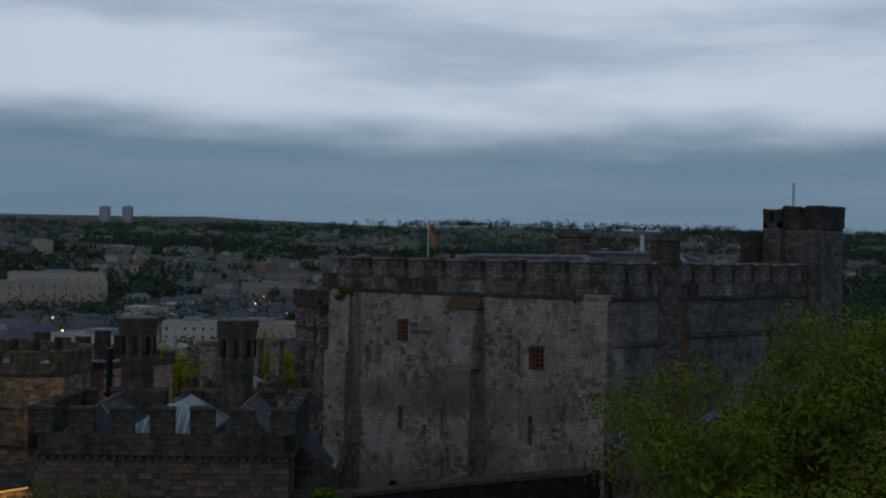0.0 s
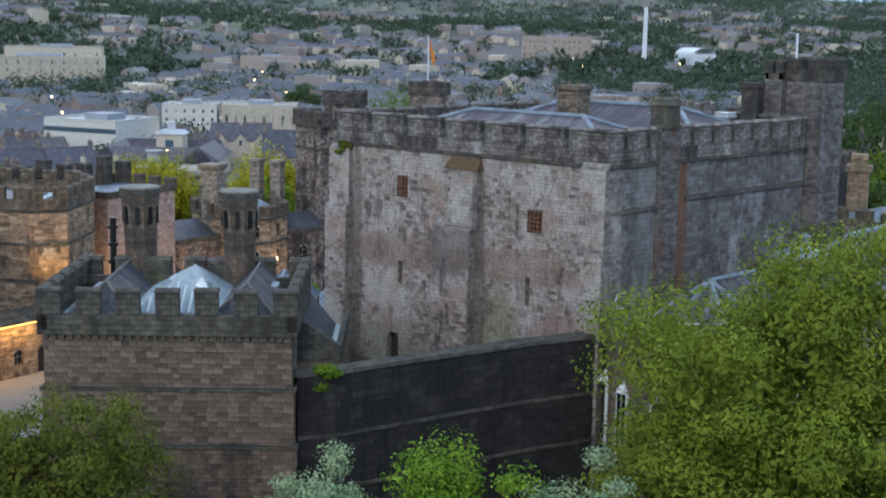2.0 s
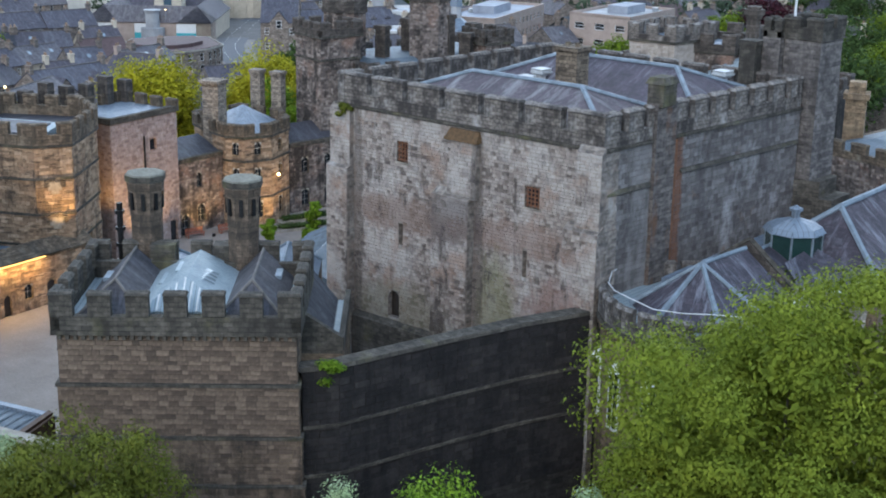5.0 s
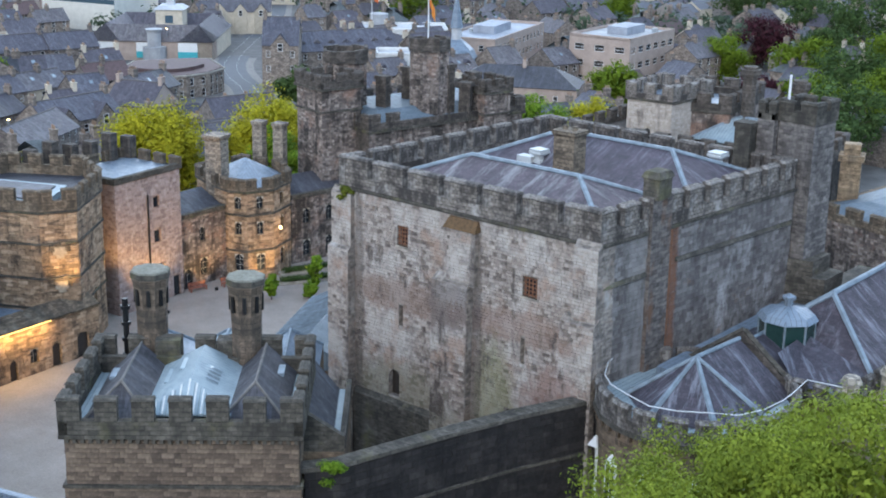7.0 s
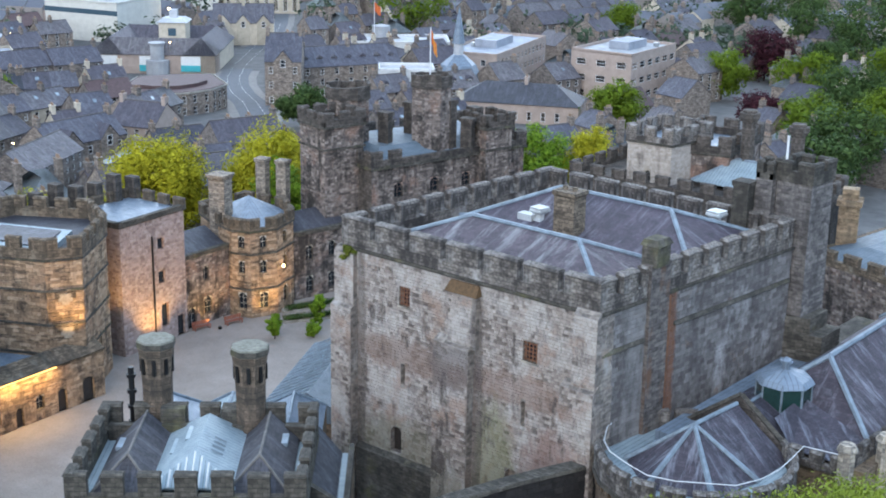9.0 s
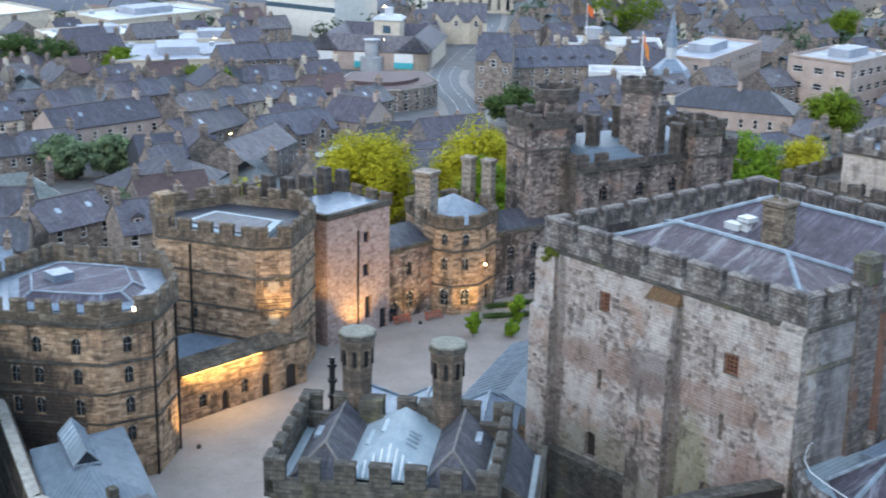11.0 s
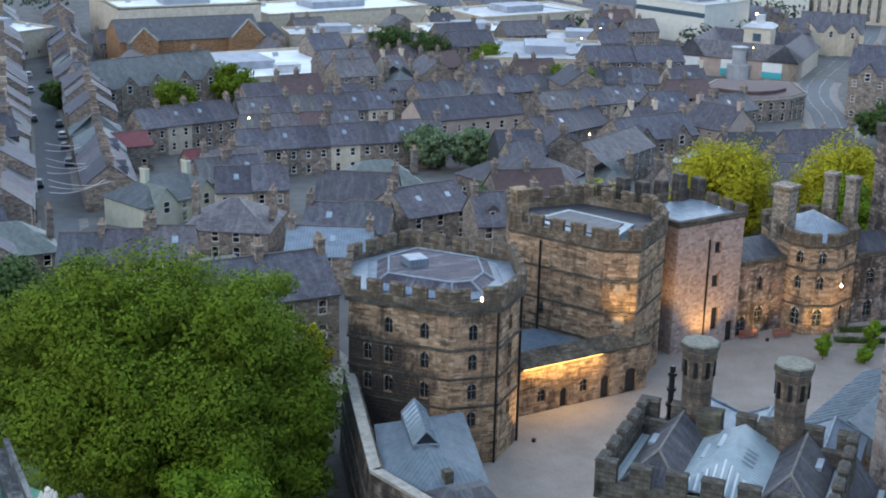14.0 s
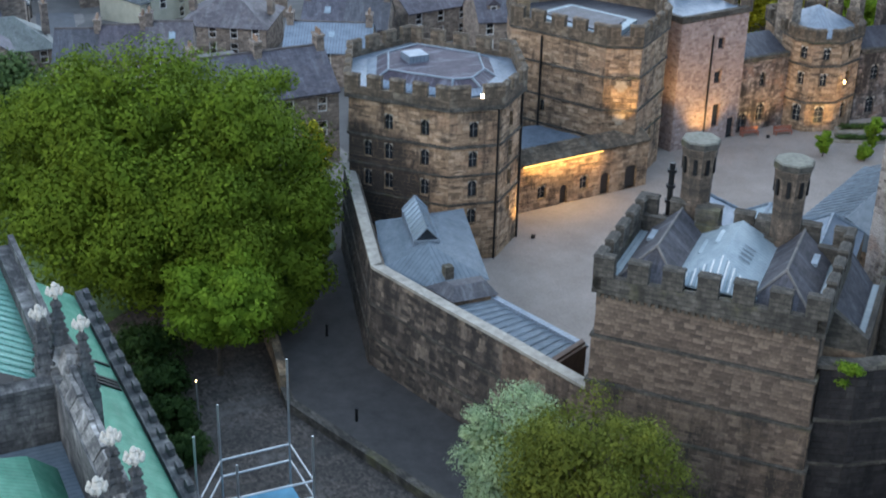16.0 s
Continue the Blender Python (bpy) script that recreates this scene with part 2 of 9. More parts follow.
def block_stone(name, tones, dark, dark_at=(0.5, 0.66), dark_amt=0.8, warm=None, warm_at=(0.54, 0.68), pale=None, pale_at=(0.54, 0.66), stains=(), grain=0.4, eroded=0.0):
    """Single stones: each its own tone, with rain streaks, soot and patches that run across them."""
    m, nt, bsdf = material(name)
    ob = nt.nodes.new("ShaderNodeTexCoord").outputs["Object"]
    geo = nt.nodes.new("ShaderNodeNewGeometry")
    info = nt.nodes.new("ShaderNodeObjectInfo")
    add = nt.nodes.new("ShaderNodeMath")
    add.operation = "ADD"
    nt.links.new(geo.outputs["Random Per Island"], add.inputs[0])
    nt.links.new(info.outputs["Random"], add.inputs[1])
    fr = nt.nodes.new("ShaderNodeMath")
    fr.operation = "FRACT"
    nt.links.new(add.outputs[0], fr.inputs[0])
    r = nt.nodes.new("ShaderNodeValToRGB")
    els = r.color_ramp.elements
    for i, c in enumerate(tones):
        e = els[i] if i < 2 else els.new(1.0)
        e.position, e.color = i / (len(tones) - 1), (*c, 1)
    nt.links.new(fr.outputs[0], r.inputs["Fac"])
    col = blend(nt, 1.0, r.outputs["Color"], ramp(nt, noise_of(nt, ob, 2.2, 6, 0.75), 0.3, 0.7, (1 - grain,) * 3, (1 + grain * 0.75, 1 + grain * 0.7, 1 + grain * 0.62)), "MULTIPLY")
    if pale:
        col = blend(nt, blend(nt, 0.75, (0.0, 0.0, 0.0), ramp(nt, noise_of(nt, stretched(nt, ob, 0.3, 0.3, 0.22), 1.0, 6, 0.7), *pale_at)), col, pale)
    if warm:
        col = blend(nt, blend(nt, 0.7, (0.0, 0.0, 0.0), ramp(nt, noise_of(nt, ob, 0.3, 6, 0.7), *warm_at)), col, warm)
    for at, size, tint, amount in stains:
        mp = nt.nodes.new("ShaderNodeMapping")
        mp.vector_type = "TEXTURE"
        mp.inputs["Location"].default_value, mp.inputs["Scale"].default_value = at, size
        nt.links.new(ob, mp.inputs["Vector"])
        ln = nt.nodes.new("ShaderNodeVectorMath")
        ln.operation = "LENGTH"
        nt.links.new(mp.outputs[0], ln.inputs[0])
        edge = nt.nodes.new("ShaderNodeMath")
        edge.operation = "MULTIPLY_ADD"
        nt.links.new(noise_of(nt, stretched(nt, ob, 0.9, 0.9, 0.4), 1.0, 6, 0.75), edge.inputs[0])
        edge.inputs[1].default_value = -1.9
        nt.links.new(ln.outputs["Value"], edge.inputs[2])
        col = blend(nt, blend(nt, amount, (0.0, 0.0, 0.0), ramp(nt, edge.outputs[0], 0.0, 0.45, (1, 1, 1), (0, 0, 0))), col, tint)
    if eroded:
        worn = noise_of(nt, stretched(nt, ob, 0.45, 0.45, 2.6), 1.0, 6, 0.7)
        col = blend(nt, blend(nt, eroded, (0.0, 0.0, 0.0), ramp(nt, worn, 0.54, 0.6)), col, dark)
    soot = blend(nt, 0.5, noise_of(nt, stretched(nt, ob, 0.8, 0.8, 0.12), 1.0, 7, 0.68), noise_of(nt, ob, 0.4, 7, 0.72))
    col = blend(nt, blend(nt, dark_amt, (0.0, 0.0, 0.0), ramp(nt, soot, *dark_at)), col, dark)
    nt.links.new(col, bsdf.inputs["Base Color"])
    bsdf.inputs["Roughness"].default_value = 0.93
    bsdf.inputs["Specular IOR Level"].default_value = 0.25
    bump(nt, bsdf, noise_of(nt, ob, 5.0, 6, 0.75), 0.5, 0.05)
    return m


KEEP_STONE = stone("keep_rubble_stone", (0.38, 0.33, 0.295), (0.26, 0.225, 0.2), (0.22, 0.195, 0.17), 0.55, 0.3,
                   dark=(0.06, 0.052, 0.048), dark_at=(0.48, 0.66), dark_amt=0.75, warm=(0.33, 0.25, 0.2), warm_at=(0.53, 0.66), pale=(0.5, 0.46, 0.42))
# darker, greyer tone than the front, for the other sides and turrets
KEEP_DARK = stone("keep_darker_stone", (0.27, 0.245, 0.235), (0.18, 0.165, 0.16), (0.12, 0.11, 0.1), 0.6, 0.32,
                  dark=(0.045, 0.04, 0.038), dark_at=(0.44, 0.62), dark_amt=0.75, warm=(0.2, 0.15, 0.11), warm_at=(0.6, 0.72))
TOWER_PARAPET = stone("tower_parapet_stone", (0.29, 0.22, 0.155), (0.17, 0.13, 0.095), (0.08, 0.065, 0.05), 0.6, 0.3,
                      dark=(0.05, 0.044, 0.036), dark_at=(0.44, 0.58), dark_amt=0.85, pale=(0.34, 0.29, 0.22))
KEEP_PARAPET = stone("keep_parapet_stone", (0.42, 0.375, 0.335), (0.11, 0.097, 0.09), (0.07, 0.06, 0.055), 0.4, 0.26,
                     dark=(0.04, 0.035, 0.033), dark_at=(0.46, 0.54), dark_amt=0.85, pale=(0.46, 0.43, 0.4))
PARAPET = stone("soot_stained_stone", (0.2, 0.18, 0.15), (0.12, 0.11, 0.095), (0.07, 0.065, 0.06), 0.6, 0.3,
                dark=(0.035, 0.032, 0.028), dark_at=(0.4, 0.6), dark_amt=0.85, warm=(0.16, 0.15, 0.07), warm_at=(0.56, 0.7))
ASHLAR = stone("brown_ashlar", (0.27, 0.2, 0.14), (0.185, 0.135, 0.1), (0.09, 0.075, 0.06), 0.95, 0.36,
               dark=(0.06, 0.05, 0.042), dark_at=(0.46, 0.66), dark_amt=0.8, warm=(0.32, 0.24, 0.15), warm_at=(0.5, 0.7), mortar=0.012)
TOWER_STONE = stone("tawny_ashlar", (0.37, 0.27, 0.17), (0.27, 0.19, 0.125), (0.12, 0.095, 0.07), 0.85, 0.36,
                    dark=(0.05, 0.045, 0.04), dark_at=(0.5, 0.64), dark_amt=0.85, warm=(0.42, 0.31, 0.2), warm_at=(0.5, 0.7), mortar=0.012)
PINK_STONE = stone("pinkish_sandstone", (0.42, 0.29, 0.24), (0.34, 0.23, 0.19), (0.22, 0.16, 0.13), 0.6, 0.3,
                   dark=(0.1, 0.08, 0.07), dark_at=(0.54, 0.72), dark_amt=0.6, pale=(0.48, 0.37, 0.32))
GATE_STONE = stone("blackened_sandstone", (0.2, 0.17, 0.145), (0.12, 0.105, 0.095), (0.07, 0.055, 0.05), 0.7, 0.34,
                   dark=(0.03, 0.027, 0.025), dark_at=(0.42, 0.6), dark_amt=0.9)
# soot on the link wall; on the yard this black stands for shade
BLACK_WALL = stone("sooty_wall_and_shaded_yard", (0.075, 0.068, 0.062), (0.045, 0.042, 0.04), (0.03, 0.028, 0.027), 0.9, 0.4,
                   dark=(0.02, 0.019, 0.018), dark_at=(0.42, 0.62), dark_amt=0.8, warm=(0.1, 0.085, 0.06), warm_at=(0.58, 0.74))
PALE_STONE = stone("pale_cleaned_stone", (0.5, 0.45, 0.38), (0.4, 0.35, 0.29), (0.28, 0.24, 0.2), 0.6, 0.3,
                   dark=(0.12, 0.1, 0.085), dark_at=(0.52, 0.66), dark_amt=0.8)
# the same stones as single blocks: wall stone -> block stone, usual length and course height
FACED = {
    KEEP_STONE.name: (block_stone("keep_stone_block", ((0.12, 0.098, 0.088), (0.3, 0.25, 0.22), (0.345, 0.295, 0.26), (0.42, 0.365, 0.325)), (0.075, 0.062, 0.056), (0.53, 0.6), 0.85, (0.33, 0.22, 0.165), (0.54, 0.64), (0.5, 0.455, 0.415), (0.46, 0.58),
                                  # rust and moss patches, plus narrow dark bands beside pilaster and west buttress
                                  stains=(((-16.5, 0, 10.6), (6.0, 4, 1.1), (0.2, 0.13, 0.1), 0.6), ((-7.0, 0, 10.8), (5.0, 4, 1.0), (0.24, 0.15, 0.115), 0.55), ((-3.0, 0, 4.5), (2.4, 4, 3.6), (0.24, 0.125, 0.1), 0.55), ((-8.6, 0, 3.0), (1.6, 4, 5.0), (0.2, 0.2, 0.1), 0.6),
                                          ((-17.5, 0, 1.6), (5.0, 4, 3.0), (0.2, 0.185, 0.12), 0.5), ((-21.9, 0, 8.0), (0.4, 4, 11.0), (0.08, 0.07, 0.065), 0.5), ((-10.2, 0, 7.0), (0.4, 4, 10.0), (0.07, 0.06, 0.056), 0.55), ((-12.3, -0.7, 11.3), (2.2, 4, 1.6), (0.12, 0.1, 0.095), 0.6)), grain=0.36), 0.42, 0.25),
    KEEP_DARK.name: (block_stone("keep_darker_block", ((0.115, 0.104, 0.1), (0.155, 0.142, 0.138), (0.19, 0.177, 0.173), (0.245, 0.23, 0.224)), (0.062, 0.055, 0.054), (0.48, 0.62), 0.75, (0.24, 0.15, 0.1), (0.6, 0.7), (0.4, 0.39, 0.385), (0.55, 0.66),
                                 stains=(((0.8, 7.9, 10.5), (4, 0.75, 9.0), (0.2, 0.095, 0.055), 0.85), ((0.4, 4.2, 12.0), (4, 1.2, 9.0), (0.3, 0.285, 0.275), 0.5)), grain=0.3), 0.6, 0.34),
    ASHLAR.name: (block_stone("brown_ashlar_block", ((0.1, 0.076, 0.06), (0.165, 0.122, 0.093), (0.2, 0.148, 0.11), (0.27, 0.2, 0.15)), (0.045, 0.038, 0.033), (0.46, 0.59), 0.88, (0.33, 0.235, 0.155), (0.55, 0.66)), 0.58, 0.28),
    TOWER_STONE.name: (block_stone("tawny_ashlar_block", ((0.23, 0.16, 0.105), (0.34, 0.232, 0.152), (0.43, 0.295, 0.192), (0.53, 0.385, 0.265)), (0.05, 0.041, 0.034), (0.5, 0.6), 0.88, (0.44, 0.27, 0.17), (0.56, 0.68), stains=(((-62.6, -27.4, -0.4), (6.0, 6.0, 4.4), (0.04, 0.034, 0.031), 0.92), ((-60.0, -25.2, -2.6), (3.0, 3.0, 2.2), (0.05, 0.042, 0.037), 0.8)), eroded=0.7), 0.7, 0.34),
    PINK_STONE.name: (block_stone("pink_sandstone_block", ((0.27, 0.2, 0.18), (0.36, 0.275, 0.25), (0.4, 0.31, 0.282), (0.46, 0.37, 0.34)), (0.11, 0.088, 0.08), (0.53, 0.66), 0.7, grain=0.25), 0.42, 0.27),
    GATE_STONE.name: (block_stone("blackened_block", ((0.11, 0.092, 0.084), (0.2, 0.163, 0.145), (0.27, 0.22, 0.195), (0.4, 0.34, 0.3)), (0.032, 0.029, 0.027), (0.475, 0.58), 0.9, (0.32, 0.19, 0.14), (0.54, 0.66), grain=0.45), 0.46, 0.27),
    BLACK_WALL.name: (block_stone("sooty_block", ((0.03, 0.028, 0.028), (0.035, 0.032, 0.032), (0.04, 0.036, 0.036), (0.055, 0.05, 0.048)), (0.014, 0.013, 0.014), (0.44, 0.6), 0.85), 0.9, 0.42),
    PALE_STONE.name: (block_stone("pale_block", ((0.39, 0.335, 0.29), (0.44, 0.385, 0.335), (0.48, 0.42, 0.37), (0.52, 0.46, 0.41)), (0.1, 0.085, 0.075), (0.51, 0.62), 0.85, grain=0.2), 0.42, 0.26),
}
COPING = plain("pale_coping_stone", (0.36, 0.33, 0.28), 0.9, 0, 0.45, 1.2)
KEEP_SLATE = slate("purple_slate", (0.075, 0.06, 0.078), (0.05, 0.042, 0.055), (0.13, 0.12, 0.13), washed=0.5, rough=0.75)
HALL_ROOF = slate("streaked_purple_slate", (0.072, 0.06, 0.072), (0.045, 0.04, 0.05), (0.17, 0.18, 0.19), washed=0.75, rough=0.75)
DARK_SLATE = slate("grey_slate", (0.075, 0.075, 0.085), (0.05, 0.05, 0.056), (0.11, 0.11, 0.09))
WEATHERED_SLATE = slate("weathered_slate", (0.07, 0.068, 0.07), (0.042, 0.041, 0.044), (0.16, 0.15, 0.135), 0.4, 0.26, rough=0.8, washed=0.3)
RIDGE_STONE = plain("stone_ridge", (0.17, 0.155, 0.14), 0.9, 0, 0.4, 2.0)
LEAD = sheet_metal("lead_sheet", (0.125, 0.16, 0.2), (0.24, 0.29, 0.35))
OLD_LEAD = sheet_metal("dull_lead_sheet", (0.085, 0.115, 0.14), (0.165, 0.205, 0.24), rough=0.66, metallic=0.0)
# near-black tone for the sunken walk between keep parapet and roofs
WALK_LEAD = sheet_metal("dark_lead_walk", (0.025, 0.028, 0.032), (0.06, 0.066, 0.074), rough=0.75, metallic=0.0)
PALE_LEAD = sheet_metal("pale_lead_sheet", (0.22, 0.28, 0.305), (0.35, 0.41, 0.435), rough=0.58)
LEAD_ROLL = plain("lead_roll", (0.2, 0.245, 0.285), 0.65, 0.0, 0.45, 1.1)
PALE_COPPER = sheet_metal("pale_verdigris_copper", (0.12, 0.3, 0.24), (0.2, 0.42, 0.34), 0.85, 0.0, 0.6)
COPPER = sheet_metal("green_copper_sheet", (0.04, 0.18, 0.11), (0.11, 0.32, 0.21), 0.55, 0.0, 0.6)
GLASS_DARK = plain("dark_glass", (0.02, 0.024, 0.03), 0.12, 0.0, 0.3, 0.6)
# pale base colour carries the sky's brightness in the panes
PANE_LIGHT = plain("sky_lit_glass", (0.3, 0.36, 0.4), 0.1, 0.3, 0.2)
FRAME_WHITE = plain("white_painted_wood", (0.7, 0.7, 0.68), 0.6, 0, 0.15)
FRAME_BROWN = plain("rusty_bars", (0.2, 0.09, 0.05), 0.85, 0, 0.4, 4)
DOOR_WOOD = plain("dark_oak", (0.035, 0.028, 0.024), 0.7, 0, 0.4, 3)
IRON = plain("black_iron", (0.015, 0.015, 0.016), 0.5, 0.4, 0.3)
STEEL = plain("galvanised_steel", (0.45, 0.47, 0.48), 0.4, 0.8, 0.2)
WHITE_METAL = plain("white_painted_metal", (0.72, 0.73, 0.73), 0.5, 0, 0.15)
VENT_GREY = plain("pale_grey_metal", (0.5, 0.52, 0.52), 0.55, 0, 0.25, 2.0)
FINIAL_STONE = plain("pale_carved_stone", (0.6, 0.55, 0.47), 0.9, 0, 0.35, 6)
CHURCH_STONE = stone("grey_church_stone", (0.2, 0.2, 0.2), (0.13, 0.13, 0.13), (0.08, 0.08, 0.08), 0.7, 0.35,
                     dark=(0.04, 0.04, 0.042), dark_at=(0.42, 0.6), dark_amt=0.8, pale=(0.36, 0.35, 0.33))
POT = plain("chimney_pot", (0.28, 0.19, 0.135), 0.85, 0, 0.3, 3, 0.3)
BARK = plain("bark", (0.07, 0.055, 0.04), 0.95, 0, 0.5, 3)
LAMP_GLOW = glowing("warm_lamp", (1.0, 0.66, 0.26), 6)
STRIP_GLOW = glowing("warm_strip_lamp", (1.0, 0.55, 0.12), 1.6)
WHITE_GLOW = glowing("white_lamp", (1.0, 0.9, 0.7), 6)
FLAG_CLOTH = plain("orange_red_cloth", (0.6, 0.13, 0.03), 0.8, 0, 0.3, 5)


# ---- mesh building ----
class Geo:
    """Gathers faces; on mesh() gives them metre-scaled surface coordinates."""

    def __init__(self):
        self.v, self.f, self.m = [], [], []

    def poly(self, pts, mat=0):
        k = len(self.v)
        self.v += [tuple(p) for p in pts]
        self.f.append(tuple(range(k, k + len(pts))))
        self.m.append(mat)
        return self

    def loft(self, low, zl, high, zh, mat=0, top=True, bottom=True, topmat=None):
        """A solid between two outlines of equal count, given anticlockwise."""
        k, n = len(self.v), len(low)
        self.v += [(x, y, zl) for x, y in low] + [(x, y, zh) for x, y in high]
        for i in range(n):
            j = (i + 1) % n
            self.f.append((k + i, k + j, k + n + j, k + n + i))
            self.m.append(mat)
        if top:
            self.f.append(tuple(range(k + n, k + 2 * n)))
            self.m.append(mat if topmat is None else topmat)
        if bottom:
            self.f.append(tuple(range(k + n - 1, k - 1, -1)))
            self.m.append(mat)
        return self

    def prism(self, outline, z0, z1, mat=0, **kw):
        return self.loft(outline, z0, outline, z1, mat, **kw)

    def box(self, x0, y0, z0, x1, y1, z1, mat=0):
        return self.prism([(x0, y0), (x1, y0), (x1, y1), (x0, y1)], z0, z1, mat)

    def tube(self, a, b, r, n=6, mat=0, r2=None):
        a, b = Vector(a), Vector(b)
        q = (b - a).to_track_quat("Z", "Y")
        k = len(self.v)
        for p, rr in ((a, r), (b, r if r2 is None else r2)):
            for i in range(n):
                w = 2 * math.pi * i / n
                self.v.append(tuple(p + q @ Vector((rr * math.cos(w), rr * math.sin(w), 0))))
        for i in range(n):
            j = (i + 1) % n
            self.f.append((k + i, k + j, k + n + j, k + n + i))
            self.m.append(mat)
        self.f.append(tuple(range(k + n, k + 2 * n)))
        self.f.append(tuple(range(k + n - 1, k - 1, -1)))
        self.m += [mat, mat]
        return self

    def mesh(self, name, *mats):
        me = bpy.data.meshes.new(name)
        me.from_pydata(self.v, [], self.f)
        for m in mats:
            me.materials.append(m)
        if len(mats) > 1:
            me.polygons.foreach_set("material_index", self.m)
        uv = me.uv_layers.new(name="UVMap").data
        for p in me.polygons:
            n = p.normal
            if abs(n.z) > 0.985:
                t, b = Vector((1, 0, 0)), Vector((0, 1, 0))
            else:
                t = Vector((-n.y, n.x, 0)).normalized()
                b = n.cross(t)
            for li in p.loop_indices:
                co = me.vertices[me.loops[li].vertex_index].co
                uv[li].uv = (co.dot(t), co.dot(b))
        return me


def thing(name, label, category, at=(0, 0, 0), turn=0.0, group="", kind=""):
    ob = new(name)
    ob.empty_display_size = 0.5
    ob.matrix_basis = pose(*at, 0, 0, turn)
    return tagged(ob, label, category, group, kind)


def part(name, geo, mats, parent, label="", at=None, turn=0.0):
    """One mesh object under a thing or a part."""
    mats = mats if isinstance(mats, (list, tuple)) else [mats]
    me = geo if isinstance(geo, bpy.types.Mesh) else geo.mesh(name, *mats)
    ob = new(name, me)
    ob.parent = parent
    if at is not None:
        ob.matrix_basis = pose(*at, 0, 0, turn)
    if label:
        ob["label"] = label
    return ob


def solo(name, geo, mats, label, category, kind="", group="", at=(0, 0, 0), turn=0.0):
    """A top-level thing made of one mesh."""
    mats = mats if isinstance(mats, (list, tuple)) else [mats]
    ob = new(name, geo if isinstance(geo, bpy.types.Mesh) else geo.mesh(name, *mats))
    ob.matrix_basis = pose(*at, 0, 0, turn)
    return tagged(ob, label, category, group, kind)


def ngon(n, r, cx=0.0, cy=0.0, turn=0.0, sy=1.0):
    return [(cx + r * math.cos(2 * math.pi * i / n + turn), cy + sy * r * math.sin(2 * math.pi * i / n + turn)) for i in range(n)]


def grown(outline, d):
    """The outline pushed outwards by d (anticlockwise outline)."""
    n, out = len(outline), []
    for i in range(n):
        (ax, ay), (bx, by), (cx, cy) = outline[i - 1], outline[i], outline[(i + 1) % n]
        n1 = Vector((by - ay, ax - bx)).normalized()
        n2 = Vector((cy - by, bx - cx)).normalized()
        m = (n1 + n2) / max(0.35, 1 + n1.dot(n2))
        out.append((bx + m.x * d, by + m.y * d))
    return out


def pierced(geo, a, b, z0, z1, holes, depth=0.35, mat=0, backmat=None):
    """An upright wall face from a to b (outside to the right hand) with recessed openings (u, z, w, h), u along the face."""
    a, b = Vector((a[0], a[1], 0)), Vector((b[0], b[1], 0))
    length = (b - a).length
    u = (b - a) / length
    out = Vector((u.y, -u.x, 0))

    def at(s, z, d=0.0):
        p = a + u * s - out * d
        return (p.x, p.y, z)

    us = sorted({0.0, length, *[x for h in holes for x in (h[0] - h[2] / 2, h[0] + h[2] / 2)]})
    zs = sorted({z0, z1, *[x for h in holes for x in (h[1], h[1] + h[3])]})
    for i in range(len(us) - 1):
        for j in range(len(zs) - 1):
            mu, mz = (us[i] + us[i + 1]) / 2, (zs[j] + zs[j + 1]) / 2
            if any(abs(mu - h[0]) < h[2] / 2 and h[1] < mz < h[1] + h[3] for h in holes):
                continue
            geo.poly([at(us[i], zs[j]), at(us[i + 1], zs[j]), at(us[i + 1], zs[j + 1]), at(us[i], zs[j + 1])], mat)
    for h in holes:
        l, r, lo, hi = h[0] - h[2] / 2, h[0] + h[2] / 2, h[1], h[1] + h[3]
        bm = mat if backmat is None else backmat
        geo.poly([at(l, lo, depth), at(r, lo, depth), at(r, hi, depth), at(l, hi, depth)], bm)
        geo.poly([at(l, lo), at(r, lo), at(r, lo, depth), at(l, lo, depth)], mat)
        geo.poly([at(l, hi, depth), at(r, hi, depth), at(r, hi), at(l, hi)], mat)
        geo.poly([at(l, lo), at(l, lo, depth), at(l, hi, depth), at(l, hi)], mat)
        geo.poly([at(r, lo, depth), at(r, lo), at(r, hi), at(r, hi, depth)], mat)
    return at


UNIT_BLOCK = Geo().loft([(0, 0), (1, 0), (1, 1), (0, 1)], 0, [(0, 0), (1, 0), (1, 1), (0, 1)], 1)


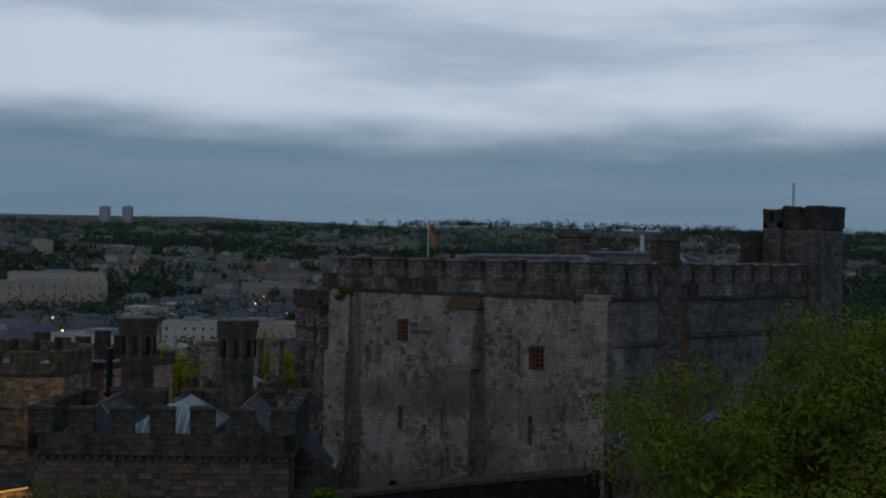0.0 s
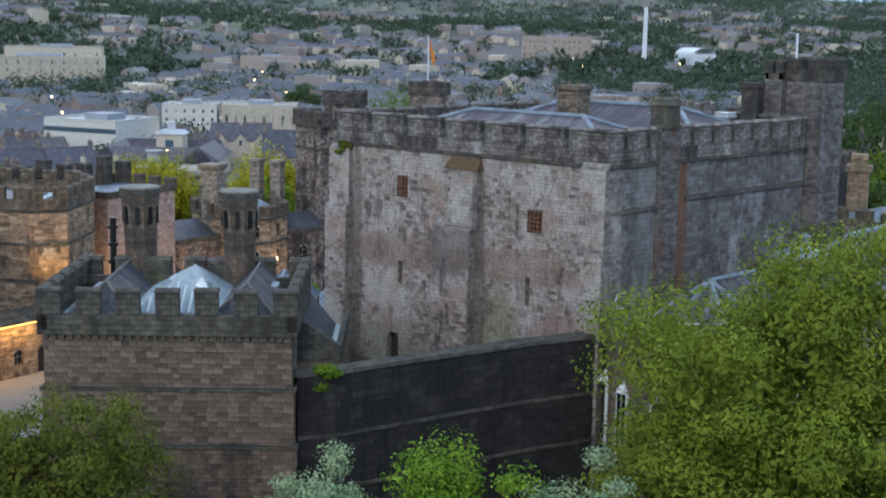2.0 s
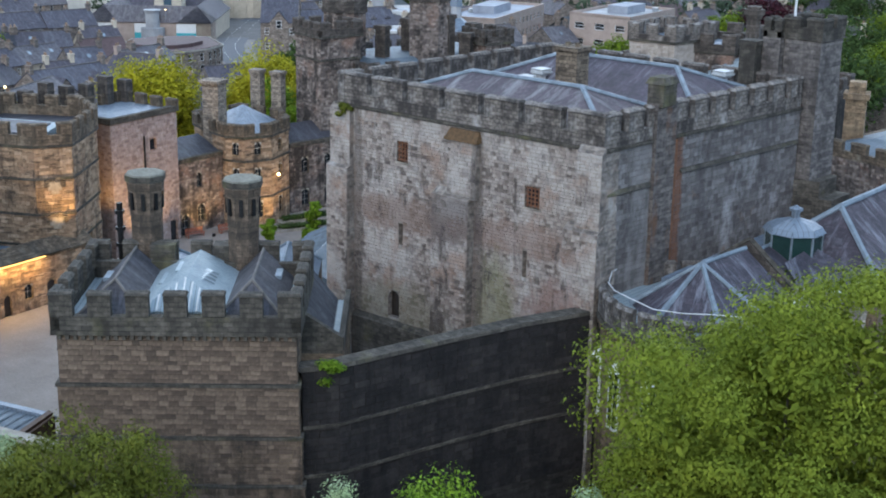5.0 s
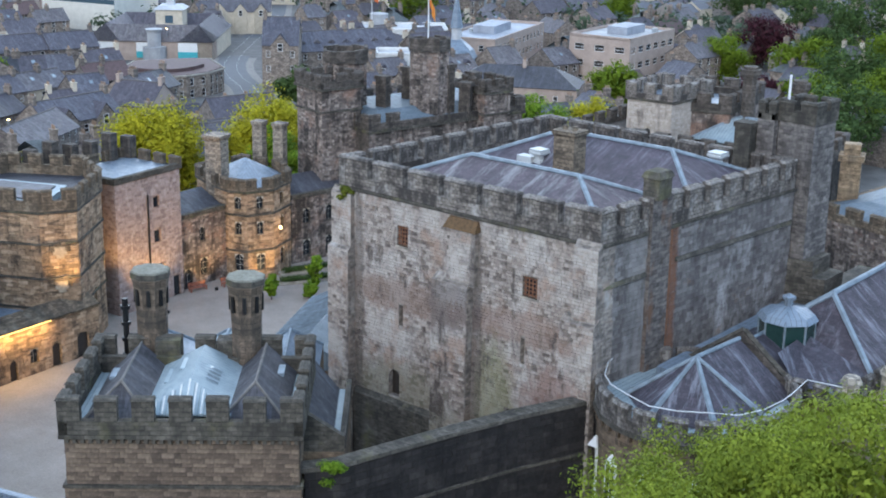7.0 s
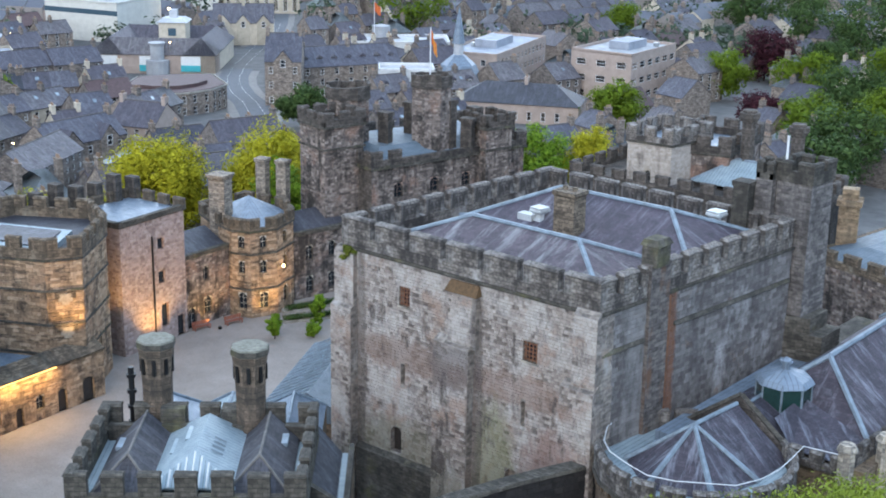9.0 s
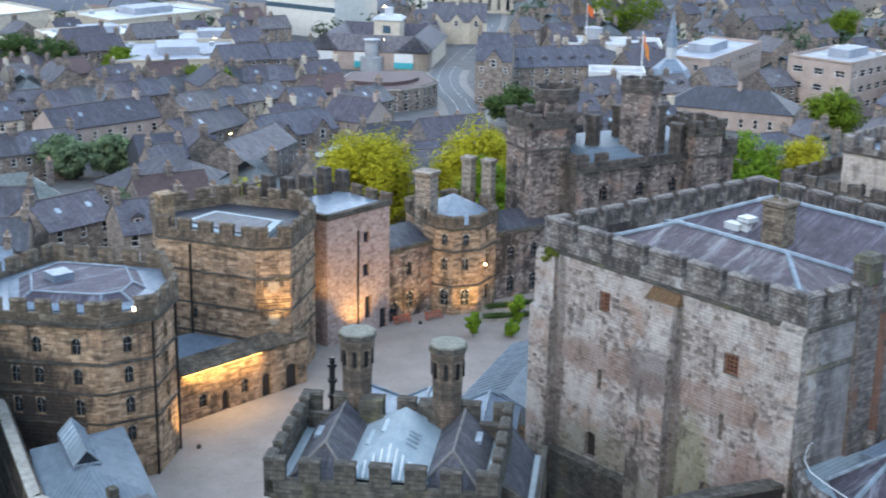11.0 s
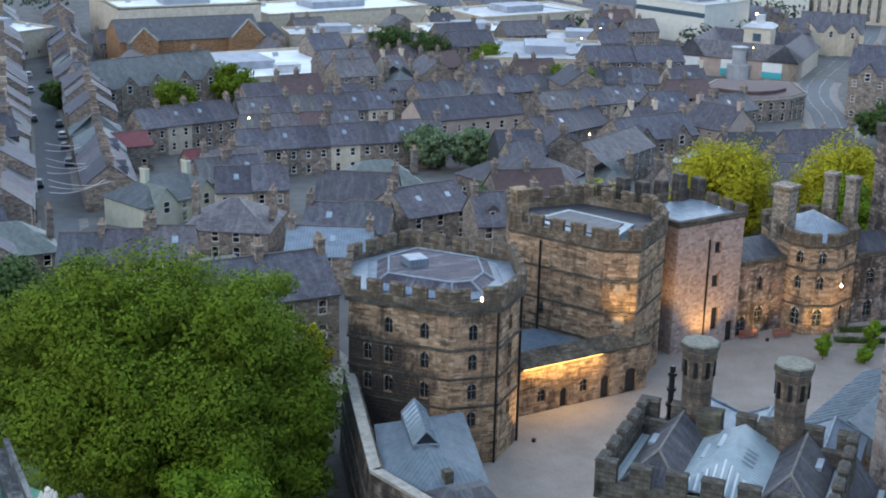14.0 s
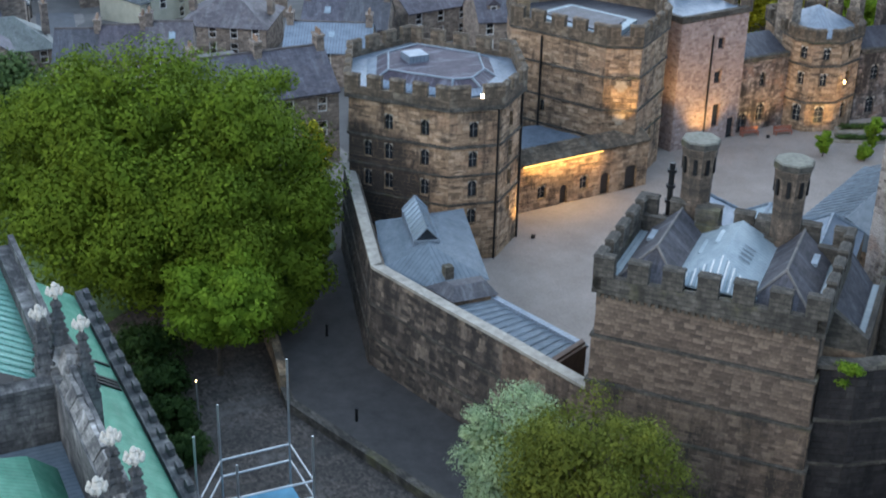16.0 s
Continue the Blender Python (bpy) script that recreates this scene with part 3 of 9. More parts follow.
def facing(parent, at_fn, length, z0, z1, holes, wall_mat, seed=1, pieces=None):
    """Single proud stones laid in uneven courses on a wall face, the joints left between them."""
    mat, bw, bh = FACED[wall_mat.name]
    rng = random.Random(seed)
    v, f, z, loose = [], [], z0 + 0.01, []
    while z < z1 - 0.08:
        top = min(z1 - 0.01, z + bh * rng.uniform(0.78, 1.25))
        if z1 - top < 0.12:
            top = z1 - 0.01
        blocked = sorted((h[0] - h[2] / 2, h[0] + h[2] / 2) for h in holes if h[1] < top - 0.02 and h[1] + h[3] > z + 0.02)
        spans, s = [], 0.0
        for l, r in blocked:
            if l > s:
                spans.append((s, l))
            s = max(s, r)
        if s < length:
            spans.append((s, length))
        for s0, s1 in spans:
            u = s0 + 0.01
            first = rng.uniform(0.3, 1.2)
            while u < s1 - 0.05:
                w = bw * (first if first else rng.uniform(0.6, 1.45))
                first = 0
                e = u + w
                if s1 - e < bw * 0.3:
                    e = s1
                d = rng.uniform(0.015, 0.06)
                if pieces and pieces(u, z) and len(loose) < 300:
                    loose.append((u, z, e - 0.02, top - 0.02, d))
                else:
                    k = len(v)
                    for dd, i in ((0.0, 0.0), (-d, 0.012)):
                        v.extend((at_fn(u + i, z + i, dd), at_fn(e - 0.022 - i, z + i, dd), at_fn(e - 0.022 - i, top - 0.02 - i, dd), at_fn(u + i, top - 0.02 - i, dd)))
                    f.append((k + 4, k + 5, k + 6, k + 7))
                    for i in range(4):
                        j = (i + 1) % 4
                        f.append((k + i, k + j, k + 4 + j, k + 4 + i))
                u = e
        z = top
    me = bpy.data.meshes.new("stone_facing")
    me.from_pydata(v, [], f)
    me.materials.append(mat)
    ob = new("stone_facing", me)
    ob.parent = parent
    tagged(ob, "coursed weathered stone blocks", kind="stuff")
    for u, z, e, top, d in loose:
        p = Vector(at_fn(u, z, 0.05))
        q = Vector(at_fn(e, z, 0.05))
        b = new("stone_block", bpy.data.meshes.get("stone_block") or UNIT_BLOCK.mesh("stone_block"))
        if not b.data.materials:
            b.data.materials.append(mat)
        b.parent = parent
        w = q - p
        b.matrix_basis = pose(p.x + w.y / w.length * (d + 0.05), p.y - w.x / w.length * (d + 0.05), p.z, 0, 0, math.degrees(math.atan2(w.y, w.x))) @ Matrix.Diagonal((w.length, d + 0.05, top - z, 1))
    return ob


def line_at(a, b):
    """Where a point lies on the upright face from a to b: along, height, depth inwards."""
    a, b = Vector((a[0], a[1], 0)), Vector((b[0], b[1], 0))
    u = (b - a).normalized()
    out = Vector((u.y, -u.x, 0))

    def at(s, z, d=0.0):
        p = a + u * s - out * d
        return (p.x, p.y, z)
    return at, (b - a).length


def seen_side(a, b):
    """True for faces turned roughly to the camera, south and east; only these are clad."""
    return (b[1] - a[1]) * 0.62 + (b[0] - a[0]) * 0.78 > -0.35 * math.hypot(b[0] - a[0], b[1] - a[1])


def battlement(parent, a, b, z_foot, z_sill, z_top, thick=0.5, count=None, merlon=1.4, gap=0.75, mats=None, skip=(), cap=True, end_half=False):
    """A crenellated parapet along a to b: one low wall part and one part per merlon; outer face on the line."""
    a, b = Vector((a[0], a[1], 0)), Vector((b[0], b[1], 0))
    L = (b - a).length
    ang = math.degrees(math.atan2(b.y - a.y, b.x - a.x))
    mats = mats or PARAPET
    part("parapet", Geo().box(0, 0, z_foot, L, thick, z_sill), mats, parent, at=(a.x, a.y, 0), turn=ang)
    count = count or max(1, round((L + gap) / (merlon + gap)))
    w = L / (count + (count - 1) * gap / merlon)
    g = w * gap / merlon
    geo = Geo().box(0, -0.02, z_sill, w, thick + 0.02, z_top - 0.12)
    if cap:
        geo.loft([(-0.06, -0.1), (w + 0.06, -0.1), (w + 0.06, thick + 0.1), (-0.06, thick + 0.1)], z_top - 0.12,
                 [(0.0, 0.05), (w, 0.05), (w, thick - 0.05), (0.0, thick - 0.05)], z_top + 0.06)
    me = geo.mesh("merlon", mats)
    for i in range(count):
        if i in skip:
            continue
        p = a + (b - a).normalized() * (i * (w + g))
        part("merlon", me, None, parent, at=(p.x, p.y, random.uniform(-0.05, 0.03)), turn=ang)


def string_course(parent, outline, z, h=0.22, out=0.14, mats=None, closed=True, name="string_course"):
    o2, n = grown(outline, out), len(outline)
    for i in range(n if closed else n - 1):
        j = (i + 1) % n
        g = Geo()
        a, b, c, d = outline[i], outline[j], o2[j], o2[i]
        g.loft([d, c, b, a], z, [d, c, b, a], z + h)
        part(name, g, mats or PARAPET, parent)


LEADED = plain("leaded_glazing_bar", (0.26, 0.26, 0.25), 0.6, 0, 0.2)


def lancet(parent, at_fn, u, z, w, h, depth, label="", lit=None, frame_mat=None, panes=2):
    """Pointed window in a recess: glass, stone arch head, mullion bars."""
    lo, hi = z, z + h
    g = Geo()
    d = depth - 0.02
    g.poly([at_fn(u - w / 2, lo, d), at_fn(u + w / 2, lo, d), at_fn(u + w / 2, hi, d), at_fn(u - w / 2, hi, d)])
    win = part("window", g, lit or GLASS_DARK, parent, label)
    head = Geo()
    rise = min(h * 0.35, w * 0.7)
    for s in (-1, 1):
        pts = [(s * w / 2, hi)]
        for k in range(6):
            a = k / 5
            pts.append((s * w / 2 * math.cos(a * math.pi / 2) ** 0.8 if a < 1 else 0.0, hi - rise + rise * a ** 0.75))
        pts = [(x + 0.0, y) for x, y in pts]
        ring = [at_fn(u + x, y, 0.04) for x, y in pts]
        head.poly(ring if s < 0 else ring[::-1])
    part("arch_head", head, COPING if frame_mat is None else frame_mat, win)
    bars = Geo()
    for k in range(1, panes):
        x = u - w / 2 + w * k / panes
        p, q = at_fn(x, lo, d - 0.05), at_fn(x, hi, d - 0.05)
        bars.tube(p, q, 0.024, 4)
    nb = max(2, int(h / 0.6))
    for k in range(1, nb):
        zz = lo + h * k / nb
        bars.tube(at_fn(u - w / 2, zz, d - 0.05), at_fn(u + w / 2, zz, d - 0.05), 0.02, 4)
    part("glazing_grid", bars, LEADED if frame_mat is None else frame_mat, win)
    return win


def hip_roof(x0, y0, x1, y1, ze, zr, along="x", hip0=True, hip1=True, thick=0.12, inset=None):
    """Hipped or gabled roof slab over a rectangle; also returns its ridge and hip lines."""
    g, lines = Geo(), []
    if along == "x":
        my, w = (y0 + y1) / 2, (y1 - y0) / 2 if inset is None else inset
        r0, r1 = (x0 + (w if hip0 else 0), my), (x1 - (w if hip1 else 0), my)
        c = [(x0, y0), (x1, y0), (x1, y1), (x0, y1)]
        quads = [(c[0], c[1], r1, r0), (c[2], c[3], r0, r1)]
        ends = [(c[3], c[0], r0), (c[1], c[2], r1)]
    else:
        mx, w = (x0 + x1) / 2, (x1 - x0) / 2 if inset is None else inset
        r0, r1 = (mx, y0 + (w if hip0 else 0)), (mx, y1 - (w if hip1 else 0))
        c = [(x0, y0), (x1, y0), (x1, y1), (x0, y1)]
        quads = [(c[1], c[2], r1, r0), (c[3], c[0], r0, r1)]
        ends = [(c[0], c[1], r0), (c[2], c[3], r1)]
    for a, b, e, f in quads:
        g.poly([(*a, ze), (*b, ze), (*e, zr), (*f, zr)])
    for a, b, e in ends:
        g.poly([(*a, ze), (*b, ze), (*e, zr)])
    g.poly([(*p, ze - thick) for p in c[::-1]])
    for i in range(4):
        a, b = c[i], c[(i + 1) % 4]
        g.poly([(*a, ze - thick), (*b, ze - thick), (*b, ze), (*a, ze)])
    lines.append(((*r0, zr), (*r1, zr)))
    for (a, b, e), hip in zip(ends, (hip0, hip1)):
        if hip:
            lines += [((*a, ze), (*e, zr)), ((*b, ze), (*e, zr))]
    return g, lines


def roof_part(parent, spec, mats, roll=None, label="", rr=0.13):
    g, lines = spec
    r = part("roof", g, mats, parent, label)
    for a, b in lines:
        if roll and (Vector(a) - Vector(b)).length > 0.05:
            part("ridge_roll", Geo().tube(Vector(a) + Vector((0, 0, 0.03)), Vector(b) + Vector((0, 0, 0.03)), rr, 6), roll, r)
    return r


# ---- ground ----
def smooth(a, b, v):
    u = min(1.0, max(0.0, (v - a) / (b - a)))
    return u * u * (3 - 2 * u)


def land(x, y):
    """Height of the land: the castle hill, the town below, the far moors."""
    r = math.hypot(x + 35, y - 5)
    z = -8 - 9 * smooth(65, 170, r) - 4 * smooth(170, 330, r) + 3 * smooth(400, 800, r) + 42 * smooth(800, 1700, r) + 60 * smooth(1700, 3600, r)
    if r > 700:
        k = smooth(700, 2600, r)
        az = math.atan2(x + 35, y - 5)
        z += k * (26 * noise.noise(Vector((x / 700, y / 700, 3))) + 9 * noise.noise(Vector((x / 230, y / 230, 7))))
        z += 34 * smooth(2400, 4200, r) * (0.35 + smooth(-0.5, -1.0, az)) + 10 * smooth(2600, 4200, r) * math.sin(az * 9)
    return z


def build_ground():
    rings = [0, 25, 50, 65, 80, 100, 120, 145, 170, 200, 240, 290, 350, 430, 520, 620, 740, 880, 1050, 1250, 1500, 1800, 2150, 2550, 3000, 3500, 4100, 4700]
    n = 144
    v, f = [], []
    for r in rings[1:]:
        for i in range(n):
            a = 2 * math.pi * i / n
            x, y = -35 + r * math.cos(a), 5 + r * math.sin(a)
            v.append((x, y, land(x, y)))
    for k in range(len(rings) - 2):
        for i in range(n):
            j = (i + 1) % n
            f.append((k * n + i, k * n + j, (k + 1) * n + j, (k + 1) * n + i))
    f.append(tuple(range(n)))
    me = bpy.data.meshes.new("ground")
    me.from_pydata(v, [], f)
    m, nt, bsdf = material("land")
    ob = nt.nodes.new("ShaderNodeTexCoord").outputs["Object"]
    field = nt.nodes.new("ShaderNodeTexVoronoi")
    field.inputs["Scale"].default_value = 0.006
    nt.links.new(ob, field.inputs["Vector"])
    col = blend(nt, 0.5, ramp(nt, noise_of(nt, ob, 0.02, 6), 0.35, 0.65, (0.07, 0.075, 0.055), (0.11, 0.105, 0.095)), field.outputs["Color"], "MULTIPLY")
    # grass lightened: the haze over the far slopes is in its colour
    grass = ramp(nt, noise_of(nt, ob, 0.004, 5), 0.4, 0.6, (0.065, 0.09, 0.045), (0.11, 0.13, 0.07))
    sep = nt.nodes.new("ShaderNodeSeparateXYZ")
    nt.links.new(ob, sep.inputs[0])
    up = node(nt, "ShaderNodeMapRange")
    up.inputs["From Min"].default_value, up.inputs["From Max"].default_value = -14, 10
    nt.links.new(sep.outputs["Z"], up.inputs["Value"])
    grey = ramp(nt, noise_of(nt, ob, 0.3, 6), 0.3, 0.7, (0.075, 0.072, 0.07), (0.13, 0.125, 0.12))
    col = blend(nt, up.outputs[0], grey, blend(nt, 0.7, grass, col))
    nt.links.new(col, bsdf.inputs["Base Color"])
    bsdf.inputs["Roughness"].default_value = 0.95
    me.materials.append(m)
    tagged(new("ground", me), "rolling ground under town and moors", "ground", kind="structure")


build_ground()


# ---- the keep ----
def build_keep():
    k = thing("keep", "square grey stone castle keep with battlements and slate roofs", "castle keep", (0, 0, 0))
    o = [(-24, 0), (0, 0), (2.3, 23.5), (-22, 24.5)]
    holes = {0: [(18.4, 13.25, 1.25, 1.5), (6.55, 14.55, 1.05, 1.55), (6.45, 8.2, 0.42, 1.65), (17.95, 8.2, 0.4, 1.9),
                 (5.8, 2.3, 1.1, 2.15), (17.1, 3.0, 1.2, 1.5)]}
    sides = []
    for i in range(4):
        g = Geo()
        sides.append(pierced(g, o[i], o[(i + 1) % 4], -6, 18.05, holes.get(i, []), 0.5))
        part("wall", g, KEEP_STONE if i == 0 else KEEP_DARK, k, "patched pale rubble wall" if i == 0 else "darker grey rubble wall")
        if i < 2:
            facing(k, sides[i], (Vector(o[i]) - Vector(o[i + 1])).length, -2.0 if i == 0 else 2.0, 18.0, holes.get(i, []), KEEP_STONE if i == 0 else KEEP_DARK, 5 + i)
    f = sides[0]
    # barred windows
    for u, z, w, h in ((18.4, 13.25, 1.25, 1.5), (6.55, 14.55, 1.05, 1.55)):
        g = Geo().poly([f(u - w / 2, z, 0.48), f(u + w / 2, z, 0.48), f(u + w / 2, z + h, 0.48), f(u - w / 2, z + h, 0.48)])
        win = part("window", g, GLASS_DARK, k)
        bars = Geo()
        for i in range(4):
            x = u - w / 2 + w * (i + 0.5) / 4
            bars.tube(f(x, z, 0.12), f(x, z + h, 0.12), 0.06, 4)
        for i in range(5):
            zz = z + h * (i + 0.5) / 5
            bars.tube(f(u - w / 2, zz, 0.12), f(u + w / 2, zz, 0.12), 0.05, 4)
        part("window_grille", bars, FRAME_BROWN, win, "rusty brown iron grille")
        s = Geo().box(-0.15 - w / 2, -0.06, 0, w / 2 + 0.15, 0.1, 0.16)
        part("window_sill", s, PALE_STONE, win, at=(-24 + u, 0, z - 0.16))
    g = Geo().poly([f(5.25, 2.3, 0.45), f(6.35, 2.3, 0.45), f(6.35, 4.45, 0.45), f(5.25, 4.45, 0.45)])
    d = part("door", g, DOOR_WOOD, k, "dark arched doorway")
    for u0, zt, w in ((5.8, 4.45, 1.1), (17.1, 4.5, 1.2)):
        hd = Geo()
        for s in (-1, 1):
            ring = [f(u0 + s * w / 2, zt, 0.02)] + [f(u0 + s * w / 2 * math.cos(a * math.pi / 10), zt - 0.6 + 0.6 * math.sin(a * math.pi / 10), 0.02) for a in range(6)]
            hd.poly(ring if s < 0 else ring[::-1])
        part("arch_head", hd, KEEP_STONE, k)
    # pilasters and clasping buttresses, each with a sloped offset
    for name, x0, x1, out, z0, z1 in (("pilaster", -13.95, -10.6, 0.75, -6, 13.0), ("pilaster", -12.75, -10.2, 0.5, 13.0, 17.1),
                                      ("buttress", -24.5, -22.3, 0.8, -6, 13.4), ("buttress", -24.4, -22.35, 0.45, 13.4, 17.7),
                                      ("buttress", -2.45, 0.3, 0.75, -6, 12.6), ("buttress", -1.75, 0.2, 0.45, 12.6, 17.9)):
        g = Geo().box(x0, -out, z0, x1, 0.2 if x1 < 0 else 1.6, z1)
        g.loft([(x0, -out), (x1, -out), (x1, 0.02), (x0, 0.02)], z1, [(x0, -0.08), (x1, -0.08), (x1, 0.02), (x0, 0.02)], z1 + 0.45)
        part(name, g, KEEP_STONE, k)
        fa, fl = line_at((x0, -out), (x1, -out))
        facing(k, fa, fl, max(z0, -1.0), z1, [], KEEP_STONE, int(x0 * 7 + z0) + 400)
    g = Geo().loft([(-13.0, -0.75), (-10.0, -0.75), (-10.0, 0.02), (-13.0, 0.02)], 17.1, [(-12.8, -0.2), (-10.2, -0.2), (-10.2, 0.02), (-12.8, 0.02)], 17.85)
    part("weathering", g, plain("rusty_moss", (0.13, 0.075, 0.035), 0.95, 0, 0.5, 4), k, "rust-brown mossy ledge above the pilaster")
    # right-hand side: flat buttress with a little turret
    rx = lambda y: 2.3 * y / 23.5
    g = Geo().loft([(rx(5.1) - 0.3, 5.1), (rx(5.1) + 0.4, 5.1), (rx(7.3) + 0.4, 7.3), (rx(7.3) - 0.3, 7.3)], -6,
                   [(rx(5.1) - 0.3, 5.1), (rx(5.1) + 0.3, 5.1), (rx(7.3) + 0.3, 7.3), (rx(7.3) - 0.3, 7.3)], 20.6)
    part("buttress", g, stone("rust_streaked_stone", (0.2, 0.18, 0.17), (0.14, 0.125, 0.12), (0.09, 0.08, 0.075), 0.6, 0.32, dark=(0.16, 0.085, 0.05), dark_at=(0.5, 0.6)), k, "rust-streaked flat buttress")
    g = Geo().box(rx(6) - 0.75, 5.2, 20.4, rx(6) + 0.5, 6.9, 21.9)
    g.loft([(rx(6) - 0.9, 5.05), (rx(6) + 0.65, 5.05), (rx(6) + 0.65, 7.05), (rx(6) - 0.9, 7.05)], 21.9, [(rx(6) - 0.7, 5.3), (rx(6) + 0.4, 5.3), (rx(6) + 0.4, 6.8), (rx(6) - 0.7, 6.8)], 22.35)
    part("bartizan", g, PARAPET, k, "small square turret on the parapet")
    # ledge along the eastern side and the foot ledge of the southern one
    for ya, yb, z in ((8.4, 23.4, 15.4), (0.3, 5.0, 15.0)):
        part("ledge", Geo().loft([(rx(ya) - 0.02, ya), (rx(ya) + 0.22, ya), (rx(yb) + 0.22, yb), (rx(yb) - 0.02, yb)], z, [(rx(ya) - 0.02, ya), (rx(ya) + 0.06, ya), (rx(yb) + 0.06, yb), (rx(yb) - 0.02, yb)], z + 0.3), PARAPET, k)
    part("ledge", Geo().loft([(-22.2, -0.4), (-14.0, -0.4), (-14.0, 0.0), (-22.2, 0.0)], 1.7, [(-22.2, -0.05), (-14.0, -0.05), (-14.0, 0.0), (-22.2, 0.0)], 2.1), PARAPET, k)
    part("plinth", Geo().box(-22.2, -0.4, -6, -14.0, 0.0, 1.7), PARAPET, k, "blackened battered plinth")
    # parapets
    string_course(k, o, 17.95, 0.24, 0.16)
    for i, (cnt, mer, gap) in enumerate(((7, 2.9, 0.55), (10, 1.5, 0.75), (9, 1.9, 0.7), (9, 1.9, 0.7))):
        battlement(k, o[i], o[(i + 1) % 4], 18.05, 19.05, 20.45, 0.7, cnt, mer, gap, mats=KEEP_PARAPET)
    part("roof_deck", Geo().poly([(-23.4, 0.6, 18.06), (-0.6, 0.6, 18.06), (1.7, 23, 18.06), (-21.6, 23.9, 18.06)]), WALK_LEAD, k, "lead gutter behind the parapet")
    roof_part(k, hip_roof(-21.3, 1.5, -1.0, 11.2, 18.75, 20.7, "x", inset=5.2), KEEP_SLATE, LEAD_ROLL, "purple slate hipped roof with lead hips", rr=0.2)
    roof_part(k, hip_roof(-20.8, 11.2, 0.4, 23.0, 18.75, 21.05, "x", inset=5.4), KEEP_SLATE, LEAD_ROLL, "purple slate hipped roof with lead hips", rr=0.2)
    # square brick-stone stack between the roofs
    q = [(-12.0, 11.2), (-10.1, 11.2), (-10.1, 12.8), (-12.0, 12.8)]
    g = Geo().prism(q, 18.5, 22.1).loft(q, 22.1, grown(q, 0.14), 22.3).prism(grown(q, 0.14), 22.3, 22.55)
    for cx in (-11.5, -10.6):
        g.tube((cx, 12.0, 22.55), (cx, 12.0, 22.85), 0.22, 8)
    part("chimney", g, stone("stack_stone", (0.44, 0.35, 0.26), (0.07, 0.058, 0.046), (0.04, 0.035, 0.03), 0.42, 0.3, dark=(0.05, 0.042, 0.036), dark_at=(0.5, 0.64), mortar=0.015), k, "tall square stone chimney stack")
    # round louvred ventilators
    for x, y, z, s in ((-14.6, 13.0, 19.0, 0.9), (-3.1, 20.9, 19.3, 0.95)):
        v = part("roof_ventilator", Geo().prism(ngon(4, 0.8 * s, turn=0.7), 0, 0.45), VENT_GREY, k, "pale square two-tiered roof ventilator", at=(x, y, z))
        part("ventilator_neck", Geo().prism(ngon(8, 0.42 * s), 0.45, 0.85), VENT_GREY, v)
        part("ventilator_cap", Geo().loft(ngon(4, 0.6 * s, turn=0.7), 0.8, ngon(4, 0.95 * s, turn=0.7), 1.0).prism(ngon(4, 0.95 * s, turn=0.7), 1.0, 1.15).loft(ngon(4, 0.8 * s, turn=0.7), 1.15, ngon(4, 0.9 * s, turn=0.7), 1.35), VENT_GREY, v)
    g = Geo().box(-16.3, 12.3, 18.7, -14.9, 13.2, 19.7)
    part("roof_hatch", g, VENT_GREY, k, "pale boxed roof hatch")
    # corner turret with a stair turret beside it
    t = [(0.25, 24.1), (3.3, 23.9), (3.5, 27.2), (0.45, 27.4)]
    g = Geo().loft(grown(t, 0.25), -6, t, 23.2)
    tur = part("turret", g, KEEP_DARK, k, "tall corner turret")
    for i in range(4):
        battlement(tur, grown(t, 0.12)[i], grown(t, 0.12)[(i + 1) % 4], 23.2, 24.1, 24.85, 0.45, 2, 1.2, 0.5, mats=PARAPET)
    part("turret_roof", Geo().poly([(x, y, 23.3) for x, y in t]), LEAD, tur)
    t2 = [(-1.3, 23.5), (0.15, 23.5), (0.15, 25.2), (-1.3, 25.2)]
    s2 = part("stair_turret", Geo().prism(t2, 17, 23.2), KEEP_DARK, k, "lower stair turret")
    for i in range(4):
        battlement(s2, t2[i], t2[(i + 1) % 4], 23.2, 23.7, 24.6, 0.3, 2, 0.7, 0.4, mats=PARAPET)
    part("chair_turret", Geo().box(-2.7, 22.5, 18, -1.35, 23.8, 22.5).box(-2.8, 22.4, 22.5, -1.25, 23.9, 22.9), PARAPET, k, "slim weathered turret")
    # ruined sloping buttress at the foot of the turret
    for i, (z0, d) in enumerate(((12.5, 0.7), (11.2, 1.8), (9.8, 3.0), (8.2, 4.2))):
        part("buttress_step", Geo().loft([(1.9, 23.3), (3.7 + d, 23.9), (3.7 + d, 27.2 + 0.25 * i), (1.9, 27.2 + 0.25 * i)], -6, [(1.9, 23.3), (3.5 + d, 24.0), (3.5 + d, 27.1 + 0.25 * i), (1.9, 27.1 + 0.25 * i)], z0), PARAPET, k, "step of a broken buttress")
    # white pole on the turret
    part("pole", Geo().tube((0.7, 24.5, 23.2), (0.7, 24.5, 26.7), 0.1, 8), WHITE_METAL, k, "white pole")
    # drain stains and pipes
    part("drainpipe", Geo().tube((rx(7.5) + 0.14, 7.5, 2), (rx(7.5) + 0.14, 7.5, 17.9), 0.2, 6), plain("rusted_pipe", (0.17, 0.08, 0.045), 0.9, 0, 0.5, 2), k, "rust-brown drainpipe")


build_keep()


